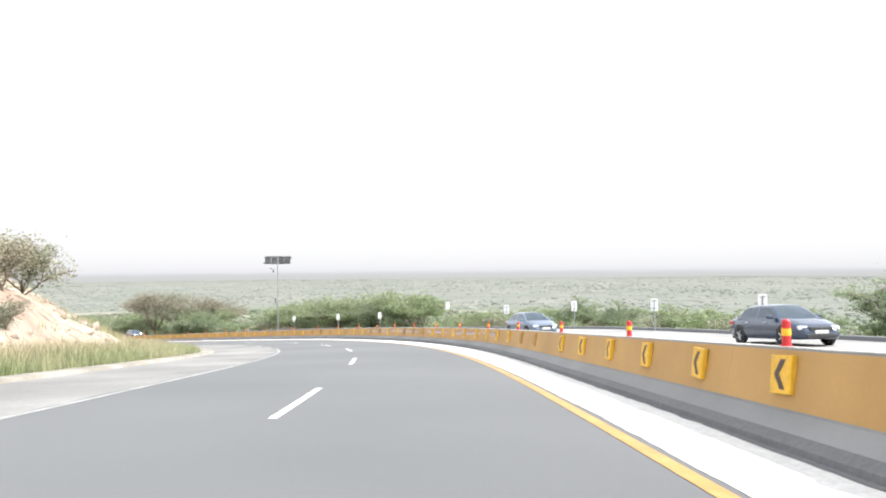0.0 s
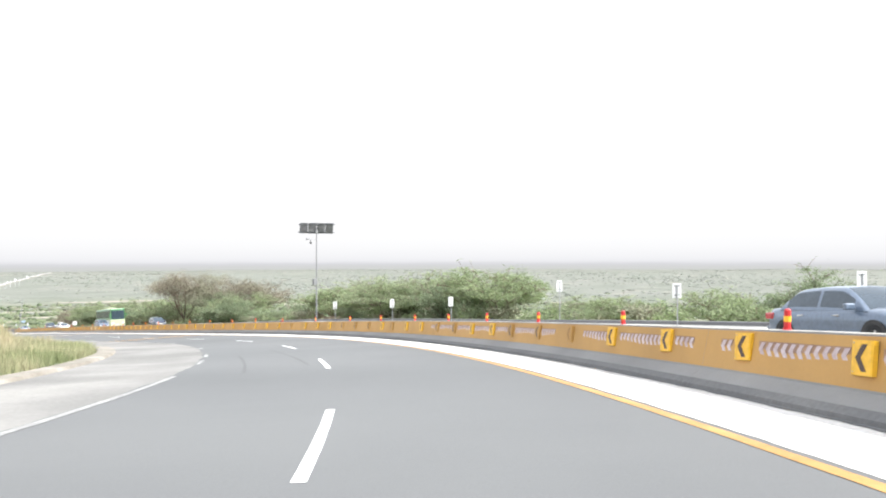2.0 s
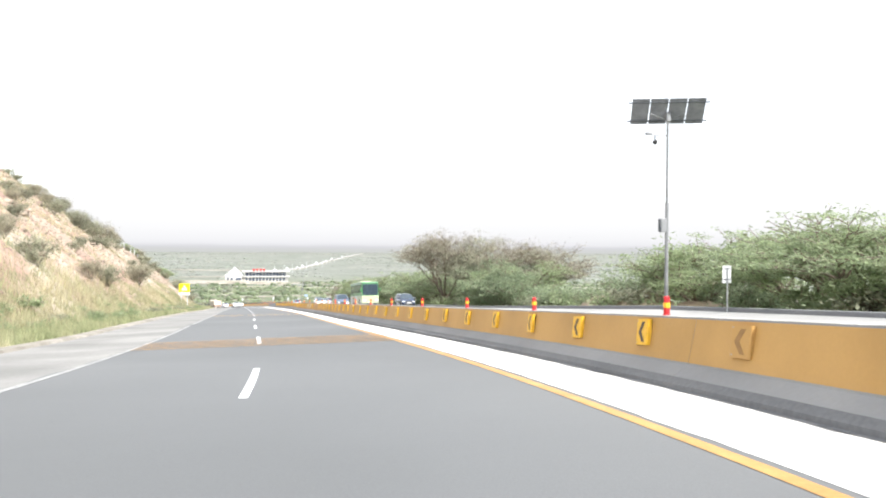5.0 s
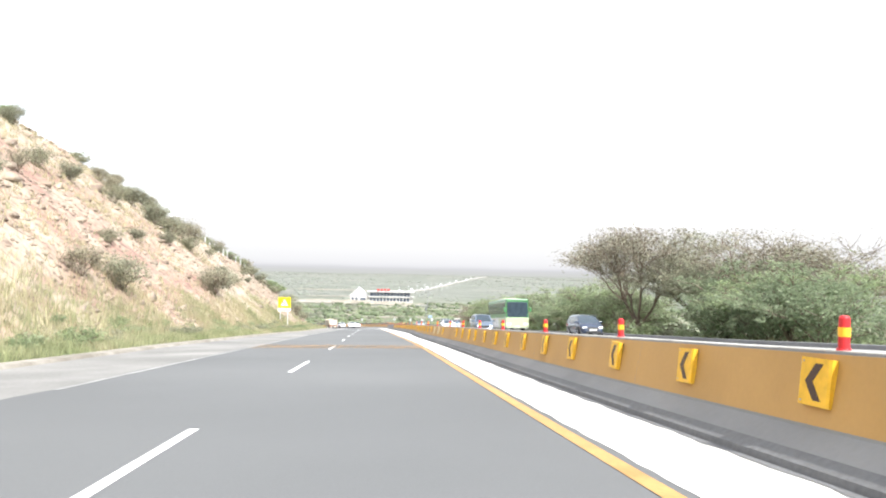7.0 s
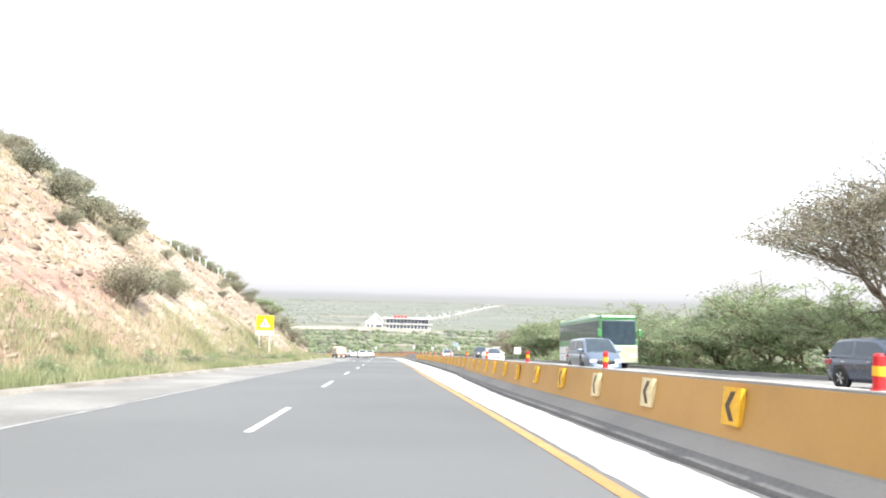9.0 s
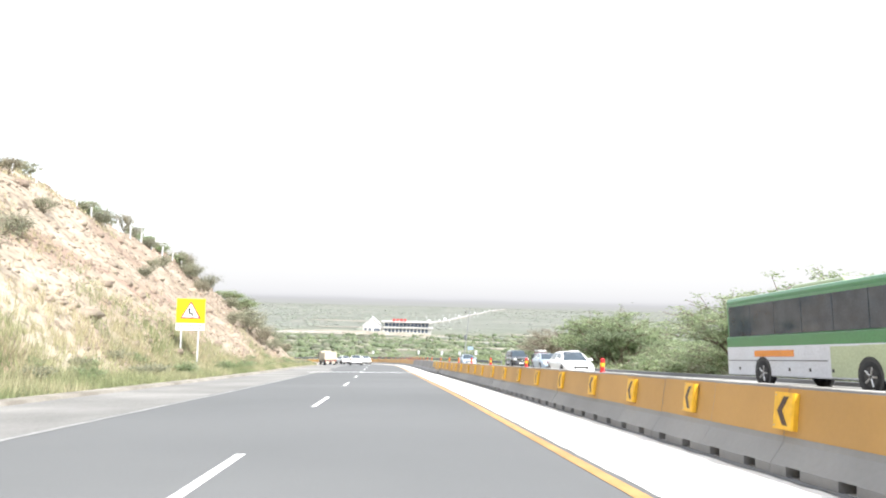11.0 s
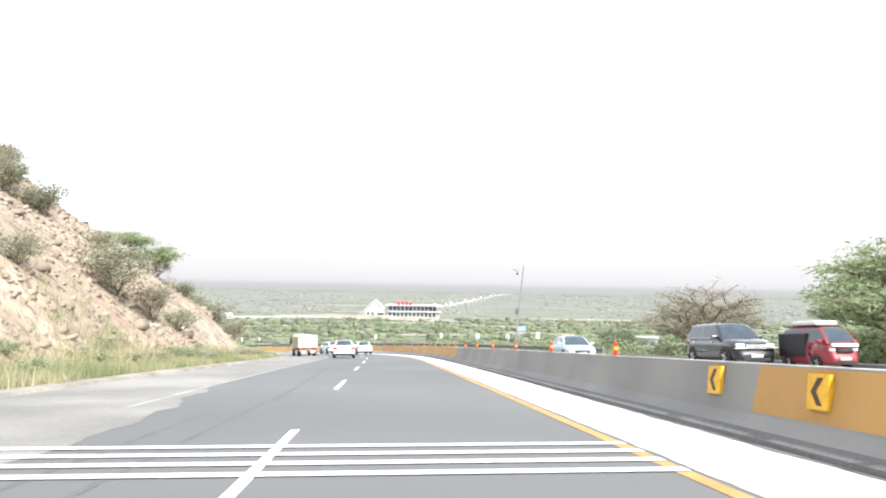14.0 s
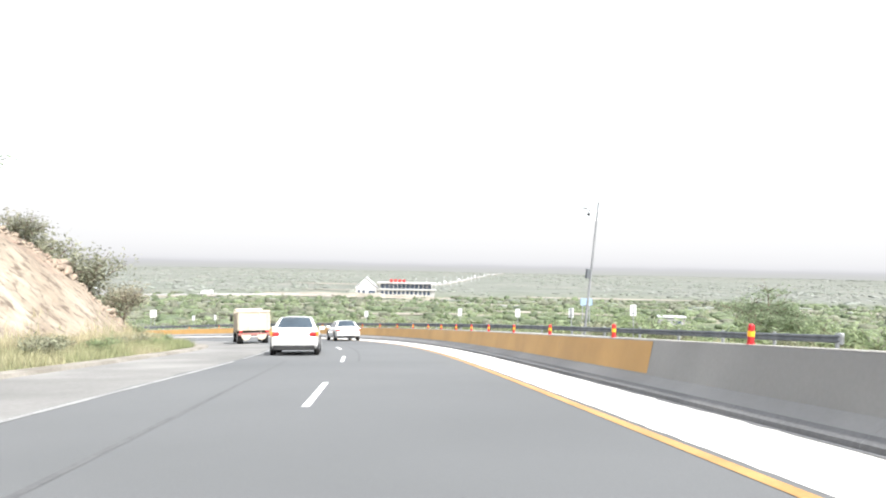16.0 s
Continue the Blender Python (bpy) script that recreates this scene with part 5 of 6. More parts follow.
# far leaf colours, paled and greyed to paint in the haze of distance
HAZED = [shade('hazed_far_leaf', [(0.18, 0.2, 0.165), (0.205, 0.222, 0.188)], size=60.0, rough=0.9, bump=0.0, island=0.15), shade('hazed_grey_green_leaf', [(0.19, 0.208, 0.172), (0.212, 0.228, 0.192)], size=60.0, rough=0.9, bump=0.0, island=0.15), shade('hazed_buff_leaf', [(0.205, 0.217, 0.192), (0.232, 0.242, 0.218)], size=60.0, rough=0.9, bump=0.0, island=0.15)]
STRAW = shade("dry_grass", [(0.362, 0.326, 0.203), (0.450, 0.399, 0.261), (0.290, 0.297, 0.174)], size=3.0, rough=0.9, bump=0.0, island=0.3, trans=0.3)
GRASS = shade("green_grass", [(0.234, 0.267, 0.130), (0.325, 0.338, 0.189), (0.442, 0.403, 0.260)], size=4.0, rough=0.8, bump=0.0, island=0.3, trans=0.35)
LEAF_DRY = shade("dry_bush_leaf", [(0.27, 0.25, 0.18), (0.34, 0.32, 0.23)], size=0.9, rough=0.8, bump=0.0, island=0.3, trans=0.35)
LEAF_GREY = shade("grey_green_leaf", [(0.215, 0.225, 0.155), (0.285, 0.29, 0.21)], size=0.9, rough=0.7, bump=0.0, island=0.3, trans=0.35)
RNG = np.random.default_rng(7)


def sprays(centres, size, width, droop=0.0, flat_k=0.6, level=1.0):
    """Small pointed leaf sprays (two triangles each) at the centres, as vertices and faces."""
    n = len(centres)
    d = RNG.normal(size=(n, 3))
    d[:, 2] = d[:, 2] * flat_k - droop
    d /= np.linalg.norm(d, axis=1)[:, None] + 1e-9
    u = RNG.normal(size=(n, 3))
    u[:, 2] *= level
    u -= (u * d).sum(1)[:, None] * d
    u /= np.linalg.norm(u, axis=1)[:, None] + 1e-9
    L = size * RNG.uniform(0.6, 1.4, n)[:, None]
    w = width * RNG.uniform(0.6, 1.4, n)[:, None]
    c = np.asarray(centres)
    v = np.stack([c - d * L * 0.5, c + u * w * 0.5 + d * L * 0.05, c + d * L * 0.5, c - u * w * 0.5 + d * L * 0.05], 1).reshape(-1, 3)
    i = np.arange(n)[:, None] * 4
    f = i + np.array([[0, 1, 2, 3]])
    return v, f


def quads(name, v, f, material):
    me = bpy.data.meshes.new(name)
    me.vertices.add(len(v))
    me.vertices.foreach_set("co", np.asarray(v, dtype=np.float32).ravel())
    k = f.shape[1]
    me.loops.add(f.size)
    me.loops.foreach_set("vertex_index", f.ravel().astype(np.int32))
    me.polygons.add(len(f))
    me.polygons.foreach_set("loop_start", np.arange(0, f.size, k, dtype=np.int32))
    me.update(calc_edges=True)
    me.materials.append(material)
    return me


def skeleton(height, spread, levels=3, limbs=5, seed=0, umbrella=0.0, fork=0.3, r0=0.16):
    """Limbs as (a, b, r0, r1), and the twig ends."""
    rnd = random.Random(seed)
    segs, ends = [], []

    def grow(p, d, length, r, lev):
        q = p + d * length
        mid = p + d * length * 0.5 + Vector((rnd.gauss(0, 1), rnd.gauss(0, 1), rnd.gauss(0, 0.6))) * length * 0.07
        segs.append((p, mid, r, r * 0.85))
        segs.append((mid, q, r * 0.85, r * 0.68))
        if lev == 0:
            ends.append((q, d))
            return
        k = limbs if lev == levels else rnd.choice((3, 3, 4))
        a0 = rnd.uniform(0, 6.28)
        for i in range(k):
            a = a0 + 6.283 * i / k + rnd.gauss(0, 0.35)
            tilt = rnd.uniform(0.45, 0.95) * spread
            side = Vector((math.cos(a), math.sin(a), 0))
            nd = (d * math.cos(tilt) + side * math.sin(tilt))
            nd.z = nd.z * (1 - umbrella * (levels - lev + 1) / levels) + 0.05
            nd.normalize()
            start = p.lerp(q, rnd.uniform(0.75, 1.0))
            grow(start, nd, length * rnd.uniform(0.62, 0.88) if lev < levels else height * rnd.uniform(0.30, 0.42), r * 0.6, lev - 1)
            if lev < levels:
                ends.append((start, nd))
    grow(Vector((0, 0, -0.4)), Vector((rnd.gauss(0, 0.06), rnd.gauss(0, 0.06), 1)).normalized(), height * fork + 0.4, r0, levels)
    return segs, ends


def tree(name, label, leaf, height=6.0, spread=1.0, count=4200, size=0.30, width=0.09, seed=1, umbrella=0.5, clump=0.75, levels=3, limbs=5, fork=0.28, r0=0.16, category="tree", group="", squash=0.55):
    segs, ends = skeleton(height, spread, levels, limbs, seed, umbrella, fork, r0)
    top = max(e[0].z for e in ends)
    k = height / max(top + 0.3, 0.5)
    o = thing(name, label, category, group)
    bm = bmesh.new()
    for a, b, ra, rb in segs:
        rod(bm, a * k, b * k, max(ra, 0.014), max(rb, 0.010), 6 if ra > 0.05 else 4, caps=False)
    part("trunk", bm, BARK, o)
    if count:
        E = np.array([e[0] * k for e in ends])
        pick = RNG.integers(0, len(E), count)
        # uneven clumps: some twig ends carry more leaves than others
        wgt = RNG.uniform(0.05, 1.0, len(E)) ** 2
        pick = RNG.choice(len(E), count, p=wgt / wgt.sum())
        c = E[pick] + np.clip(RNG.normal(size=(count, 3)), -1.7, 1.7) * np.array([clump, clump, clump * squash]) * RNG.uniform(0.3, 1.0, count)[:, None]
        v, f = sprays(c, size, width, flat_k=0.45)
        cr = new("crown", quads("crown", v, f, leaf))
        cr.parent = o
    return o


def put(o, s, n, turn=0.0, scale=1.0, sink=0.0):
    p = ground_at(s, n)
    o.matrix_basis = Matrix.Translation(p - Vector((0, 0, sink))) @ Matrix.Rotation(radians(turn), 4, 'Z') @ Matrix.Scale(scale, 4)
    return o


def more(o, s, n, turn=0.0, scale=1.0, sink=0.0):
    p = ground_at(s, n)
    q = copy_thing(o, Matrix.Identity(4))
    q.matrix_basis = Matrix.Translation(p - Vector((0, 0, sink))) @ Matrix.Rotation(radians(turn), 4, 'Z') @ Matrix.Scale(scale, 4)
    return q


def plant(sources, rows):
    """rows: s, n, top above the road, turn; the source is scaled to reach that top."""
    used = set()
    for i, (s, n, top) in enumerate(rows):
        src, h = sources[i % len(sources)]
        p = ground_at(s, n)
        need = at(s, n, top).z - p.z
        k = max(0.35, need / h)
        m = Matrix.Translation(p - Vector((0, 0, 0.05))) @ Matrix.Rotation(random.uniform(0, 6.28), 4, 'Z') @ Matrix.Scale(k, 4)
        if src.name in used:
            q = copy_thing(src, Matrix.Identity(4))
            q.matrix_basis = m
        else:
            src.matrix_basis = m
            used.add(src.name)


def trees():
    green = [(tree("acacia_tree", "feathery green acacia with spreading branches beside the road", LEAF_GREEN, 6.0, 1.05, 9500, 0.27, 0.06, 11, 0.55, 0.5, squash=0.3, levels=4, fork=0.22, group="roadside acacias"), 6.0),
             (tree("acacia_tree", "feathery green acacia with spreading branches beside the road", LEAF_LIGHT, 6.0, 1.0, 9500, 0.27, 0.06, 12, 0.4, 0.55, squash=0.35, levels=4, fork=0.22, group="roadside acacias"), 6.0),
             (tree("acacia_tree", "dense dark green acacia beside the road", LEAF_DARK, 6.0, 0.95, 10500, 0.25, 0.06, 13, 0.4, 0.5, squash=0.35, levels=4, fork=0.2, group="roadside acacias"), 6.0)]
    rows = [(30.2, -20, 3.6), (37, -22, 1.8), (46.4, -22, 2.2), (52.9, -21, 2.8), (57, -20.5, 3.4), (63.4, -22, 2.6), (71.5, -22, 2.4), (76, -24, 2.2), (82.3, -21.5, 5.3), (85, -23, 5.5), (89.8, -21.5, 5.0), (94, -24, 5.3), (98.3, -21.5, 5.0), (101.7, -23, 5.3), (105, -25, 5.4), (109.8, -21, 5.0), (112, -24, 5.3), (97, -20, 4.6), (116, -27, 3.8),
            (137.2, -19, 5.2), (141, -22, 5.6), (145.7, -20.5, 6.2), (149, -25, 6.6), (165, -20.5, 4.6), (169, -21.5, 5.6), (173.5, -20.5, 6.2), (178.2, -20, 6.0), (184, -22, 5.2), (191, -21, 5.6), (198.7, -20.5, 6.6), (203.2, -19, 5.6), (209, -22, 4.4), (232.5, -21.5, 6.6), (236, -20.5, 7.2), (239, -23, 7.0), (215, -23, 3.4), (222, -22, 3.0), (246, -24, 3.2), (280.7, -24, 4.2), (197.2, -27, 6.1), (245.7, -30, 5.6)]
    random.shuffle(rows)
    plant(green, rows)
    brown = [(tree("thorn_tree", "tall thorn tree with thin brownish foliage", LEAF_THORN, 9.0, 0.82, 30000, 0.2, 0.042, 21, 0.2, 0.6, levels=5, group="thorn trees", squash=0.4, r0=0.17, fork=0.2), 9.0),
             (tree("thorn_tree", "tall thorn tree with thin brownish foliage", LEAF_OLIVE, 9.0, 0.85, 32000, 0.2, 0.048, 22, 0.2, 0.6, levels=5, group="thorn trees", squash=0.45, r0=0.16, fork=0.2), 9.0)]
    plant(brown, [(159.0, -19.5, 9.7), (155.5, -23.5, 9.2), (148.5, -25.5, 8.0), (190, -27, 8.0), (264.4, -24, 5.0)])
    bare = [(tree("bare_tree", "nearly leafless dome-shaped tree with fine brown twigs", LEAF_THORN, 5.5, 0.95, 7500, 0.2, 0.024, 31, 0.5, 0.45, levels=4, limbs=5, fork=0.45, r0=0.17, squash=0.4), 5.5)]
    plant(bare, [(260.2, -20.8, 6.2)])
    bush = [(tree("shrub", "low green roadside shrub", LEAF_GREEN, 2.2, 1.2, 720, 0.32, 0.125, 41, 0.1, 0.45, levels=2, limbs=6, fork=0.12, r0=0.05, category="shrub", group="roadside shrubs"), 2.2),
            (tree("shrub", "low olive roadside shrub", LEAF_OLIVE, 2.2, 1.2, 720, 0.3, 0.115, 42, 0.1, 0.45, levels=2, limbs=6, fork=0.12, r0=0.05, category="shrub", group="roadside shrubs"), 2.2),
            (tree("shrub", "low bright green roadside shrub", LEAF_LIGHT, 2.2, 1.2, 720, 0.32, 0.13, 43, 0.1, 0.5, levels=2, limbs=6, fork=0.12, r0=0.05, category="shrub", group="roadside shrubs"), 2.2)]
    rows = []
    for s in np.arange(-8, 340, 2.6):
        if 103 < s < 110:
            continue
        rows.append((float(s) + random.uniform(-1, 1), random.uniform(-24, -17.6), random.uniform(0.9, 2.0)))
    plant(bush, rows)
    thick = [(tree("thicket_bush", "dense dark green thicket beside the opposite carriageway", LEAF_DARK, 3.0, 1.1, 3000, 0.2, 0.075, 44, 0.0, 0.5, levels=3, limbs=6, fork=0.1, r0=0.06, category="shrub", group="dark thickets", squash=0.9), 3.0)]
    plant(thick, [(s0 + random.uniform(-0.8, 0.8), random.uniform(-22.5, -19), random.uniform(1.6, 2.8)) for s0 in np.arange(84, 118, 6.5)] + [(s0 + random.uniform(-0.8, 0.8), random.uniform(-22.5, -18.5), random.uniform(1.8, 3.2)) for s0 in np.arange(122, 148, 4.2)])
    hill = [(tree("hillside_bush", "grey-green thorny bush on the rocky slope", LEAF_OLIVE, 2.6, 1.0, 2900, 0.19, 0.055, 51, -0.25, 0.38, squash=1.0, levels=3, limbs=6, fork=0.1, r0=0.06, category="shrub", group="hillside bushes"), 2.6),
            (tree("hillside_bush", "dry olive bush on the rocky slope", LEAF_DRY, 2.6, 1.0, 2100, 0.19, 0.05, 52, -0.25, 0.38, squash=1.0, levels=3, limbs=6, fork=0.1, r0=0.06, category="shrub", group="hillside bushes"), 2.6),
            (tree("hillside_bush", "grey-green bush on the rocky slope", LEAF_GREY, 2.6, 1.0, 3300, 0.19, 0.058, 53, -0.25, 0.4, squash=1.0, levels=3, limbs=6, fork=0.1, r0=0.06, category="shrub", group="hillside bushes"), 2.6)]
    spots = [(146, 16.6, 2.5), (178, 17.9, 3.6), (181, 18.6, 3.2), (193, 19.2, 2.4), (199, 25.6, 4.2), (192, 28, 3.2), (195, 26.6, 3.4), (197, 34.3, 2.6), (206, 33.6, 2.4), (255, 26.2, 2.6), (251, 32, 2.6), (207, 41, 3.4), (197, 25, 2.4), (211, 34, 2.6), (185, 24.6, 2.0), (241, 25.6, 1.6), (245, 22.4, 2.0), (257, 24.4, 2.8), (240, 17.8, 1.8), (243, 30.5, 2.6), (241, 32, 2.4), (253, 18.4, 3.8), (255.5, 17.0, 3.2), (257, 27, 2.2), (37, 18.0, 3.2), (33, 17.5, 2.8), (28, 15.6, 1.4), (30, 19, 3.0), (219, 44, 3), (173, 30.4, 2.2), (125, 17.2, 2.4), (142, 17.3, 2.2), (233, 29.1, 2.0), (190, 19.4, 2.4), (206, 30, 2.2), (120, 24, 2.2), (130, 28, 2.4), (138, 33, 2.4), (150, 36, 2.6), (162, 38, 2.8), (170, 40, 2.6), (176, 37, 2.6), (160, 22, 1.6), (188, 33, 2.2), (224, 22, 1.4), (214, 26, 1.6), (285, 22.5, 2.8), (287.5, 20.2, 2.2), (259.5, 16.2, 2.3), (291, 15.2, 3.0), (291.5, 17.5, 4.6), (291, 20, 5.0), (290.5, 23, 5.0), (289.5, 26, 4.6), (289, 29, 4.6), (292.5, 18.5, 4.4), (289.5, 21.5, 3.6), (262, 22.5, 2.0), (258, 27.6, 3.0), (247, 29, 1.6), (233, 24, 1.4), (217, 30, 1.8), (202, 22, 1.6), (166, 30, 2.2), (156, 27, 2.0), (146, 24, 1.8), (135, 22, 1.6), (128, 20, 1.8), (172, 24, 1.6), (181, 29, 2.4), (186, 31, 2.8), (193, 31, 3.2), (200, 30, 3.0), (204, 37, 2.8), (212, 39, 2.4), (221, 36, 2.2), (116, 28, 2.4), (108, 20, 2.2), (101, 17, 1.6)]
    used = set()
    for i, (s, n, h) in enumerate(spots):
        src, h0 = hill[i % 3]
        m = Matrix.Translation(ground_at(s, n) - Vector((0, 0, 0.1))) @ Matrix.Rotation(random.uniform(0, 6.28), 4, 'Z') @ Matrix.Scale(h * 0.92 / h0, 4)
        if src.name in used:
            q = copy_thing(src, Matrix.Identity(4))
            q.matrix_basis = m
        else:
            src.matrix_basis = m
            used.add(src.name)
    rows = []
    brow = []
    for s in np.concatenate([np.arange(120, 205, 3.4), np.arange(205, 262, 1.7)]):
        brow.append((float(s) + random.uniform(-1, 1), 14.2 + float(np.interp(s, CREST_S, CREST_H)) / 0.86 + random.uniform(-1.5, 7), random.uniform(1.0, 2.1)))
    for i, (s, n, h) in enumerate(brow):
        src, h0 = bush[(1, 1, 0)[i % 3]]
        q = copy_thing(src, Matrix.Identity(4))
        q.matrix_basis = Matrix.Translation(ground_at(s, n) - Vector((0, 0, 0.05))) @ Matrix.Rotation(random.uniform(0, 6.28), 4, 'Z') @ Matrix.Scale(h / h0, 4)
        tagged(q, "low olive scrub on the brow above the cut", "shrub", "brow shrubs")
    for s in np.arange(92, 292, 1.5):
        rows.append((float(s) + random.uniform(-1.2, 1.2), random.uniform(12.2, 14.6), random.uniform(0.4, 0.95)))
    for s, n, h in rows:
        src, h0 = random.choice(bush)
        q = copy_thing(src, Matrix.Identity(4))
        q.matrix_basis = Matrix.Translation(ground_at(s, n) - Vector((0, 0, 0.05))) @ Matrix.Rotation(random.uniform(0, 6.28), 4, 'Z') @ Matrix.Scale(h / h0, 4)
    gt = tree("flat_acacia", "bright green flat-topped acacia on the brow", LEAF_LIGHT, 3.2, 1.2, 5000, 0.2, 0.07, 61, 0.55, 0.6, squash=0.5)
    put(gt, 281.0, 22.6, 40, 0.95)
    more(gt, 279.0, 24.4, 160, 0.8)


trees()


def scatter(n, r0, r1, a0, a1, ox=-60.0, oy=110.0):
    r = np.sqrt(RNG.uniform(r0 * r0, r1 * r1, n))
    a = np.radians(RNG.uniform(a0, a1, n))
    return ox - r * np.sin(a), oy + r * np.cos(a)


def clumps(name, label, material, x, y, radius, per, size, width, up=0.55, level=1.0, keep=lambda s, n: np.abs(n) > 19):
    s, n, _, _ = nearest(x, y)
    ok = keep(s, n)
    x, y = x[ok], y[ok]
    z = ground_height(x, y)
    rad = radius * RNG.uniform(0.45, 1.35, len(x))
    c = np.repeat(np.stack([x, y, z], 1), per, 0)
    d = RNG.normal(size=c.shape)
    d /= np.linalg.norm(d, axis=1)[:, None]
    d *= RNG.uniform(0.55, 1.0, len(c))[:, None] * np.repeat(rad, per)[:, None]
    d[:, 2] = np.abs(d[:, 2]) * up * 1.5
    v, f = sprays(c + d, size, width, flat_k=0.7 * level, level=level)
    return tagged(new(name, quads(name, v, f, material)), label, "vegetation", kind="stuff")


CLEARINGS = [(-462, 556, 62, 26, 40), (-400, 520, 34, 11, 30), (-500, 500, 40, 12, 60), (-330, 540, 46, 10, 20), (-280, 480, 36, 8, 10), (-540, 470, 36, 9, 60), (-180, 620, 60, 11, 0), (-60, 560, 56, 9, -10),
             (-350, 700, 70, 14, 20), (-700, 800, 80, 16, 30), (60, 700, 66, 11, -20), (-240, 400, 24, 6, 20), (-320, 430, 26, 7, 40), (-120, 470, 40, 8, 0), (-420, 440, 28, 7, 50), (-230, 560, 50, 10, 10), (-560, 640, 40, 12, 50)]


def clear_of(x, y):
    """True where no clearing lies."""
    ok = np.ones(len(x), bool)
    for cx, cy, rx, ry, turn in CLEARINGS:
        c, t = math.cos(radians(turn)), math.sin(radians(turn))
        u, w = (x - cx) * c + (y - cy) * t, -(x - cx) * t + (y - cy) * c
        ok &= (u / rx) ** 2 + (w / (ry + 6)) ** 2 > 0.85
    return ok


def domes(name, label, material, x, y, radius, height, level, keep=lambda s, n: np.abs(n) > 19):
    """Many uneven leafy humps in one mesh; level sets how finely each is cut."""
    s, n, _, _ = nearest(x, y)
    ok = keep(s, n) & clear_of(x, y)
    x, y = x[ok], y[ok]
    z = ground_height(x, y)
    bm = bmesh.new()
    bmesh.ops.create_icosphere(bm, subdivisions=level, radius=1.0)
    base = np.array([tuple(v.co) for v in bm.verts])
    tri = np.array([[v.index for v in f.verts] for f in bm.faces])
    bm.free()
    k = len(x)
    r = radius * np.exp(RNG.normal(0, 0.35, k))
    h = height * np.exp(RNG.normal(0, 0.25, k))
    v = base[None] * (1 + RNG.normal(0, 0.15, (k, len(base), 1)))
    a = RNG.uniform(0, 6.28, k)[:, None]
    u, w = v[..., 0] * RNG.uniform(0.7, 1.5, k)[:, None], v[..., 1]
    p = np.stack([x[:, None] + (u * np.cos(a) - w * np.sin(a)) * r[:, None], y[:, None] + (u * np.sin(a) + w * np.cos(a)) * r[:, None], z[:, None] + (v[..., 2] * 0.75 + 0.25) * h[:, None]], -1)
    f = (np.arange(k)[:, None, None] * len(base) + tri[None]).reshape(-1, 3)
    ob = tagged(new(name, quads(name, p.reshape(-1, 3), f, material)), label, "vegetation", kind="stuff")
    ob.data.polygons.foreach_set("use_smooth", [True] * len(ob.data.polygons))
    return ob


VALLEY = [shade("valley_leaf", [(0.07, 0.096, 0.048), (0.11, 0.136, 0.075)], size=3.5, rough=0.85, bump=1.0, fine=1.3, grain=0.45, island=0.3),
          shade("valley_light_leaf", [(0.088, 0.114, 0.057), (0.128, 0.154, 0.085)], size=3.5, rough=0.85, bump=1.0, fine=1.3, grain=0.45, island=0.3),
          shade("valley_dry_leaf", [(0.105, 0.115, 0.075), (0.15, 0.155, 0.11)], size=3.5, rough=0.85, bump=1.0, fine=1.3, grain=0.45, island=0.3)]


def scrub():
    side = lambda s, n: (n < -22) | ((n > 20) & (s > 300))
    for k, (mat, lab) in enumerate(((LEAF_GREEN, "green thorn scrub covering the slope below the road"), (LEAF_LIGHT, "fresh green scrub on the valley slope"), (LEAF_OLIVE, "olive scrub on the valley slope"))):
        x, y = scatter(1400, 5, 190, -95, 75)
        clumps("near_scrub", lab, mat, x, y, 1.4, 42, 0.42, 0.18, keep=lambda s, n: (n < -17.5) | ((n > 17) & (s > 296)) | ((n > 15) & (s > 48) & (s < 66)))
        x, y = scatter(3400, 90, 620, -75, 80)
        ok = wave(x, y, 90, k * 2.1) + RNG.normal(0, 0.35, len(x)) > -0.25
        x, y = x[ok], y[ok]
        domes("valley_scrub", lab.replace("slope", "floor"), VALLEY[k], x, y, 2.0, 1.6, 2, keep=lambda s, n: (n < -60) | ((n > 45) & (s > 300)))
        x, y = scatter(2000, 80, 540, -80, 80)
        clumps("valley_bushes", lab.replace("slope", "floor") + ", taller bushes", mat, x, y, 2.0, 36, 0.75, 0.34, keep=side)
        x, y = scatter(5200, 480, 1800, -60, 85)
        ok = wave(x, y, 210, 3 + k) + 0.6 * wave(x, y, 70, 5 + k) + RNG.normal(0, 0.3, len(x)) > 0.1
        domes("far_woods", "thorn woods across the far plain, paled by painted haze", HAZED[k], x[ok], y[ok], 2.7, 1.0, 1)
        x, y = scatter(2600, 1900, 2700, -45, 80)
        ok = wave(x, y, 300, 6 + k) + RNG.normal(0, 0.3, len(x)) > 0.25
        domes("distant_woods", "woods at the edge of the plain, greyed by painted haze", HAZED[k], x[ok], y[ok], 5.0, 0.7, 1)


scrub()


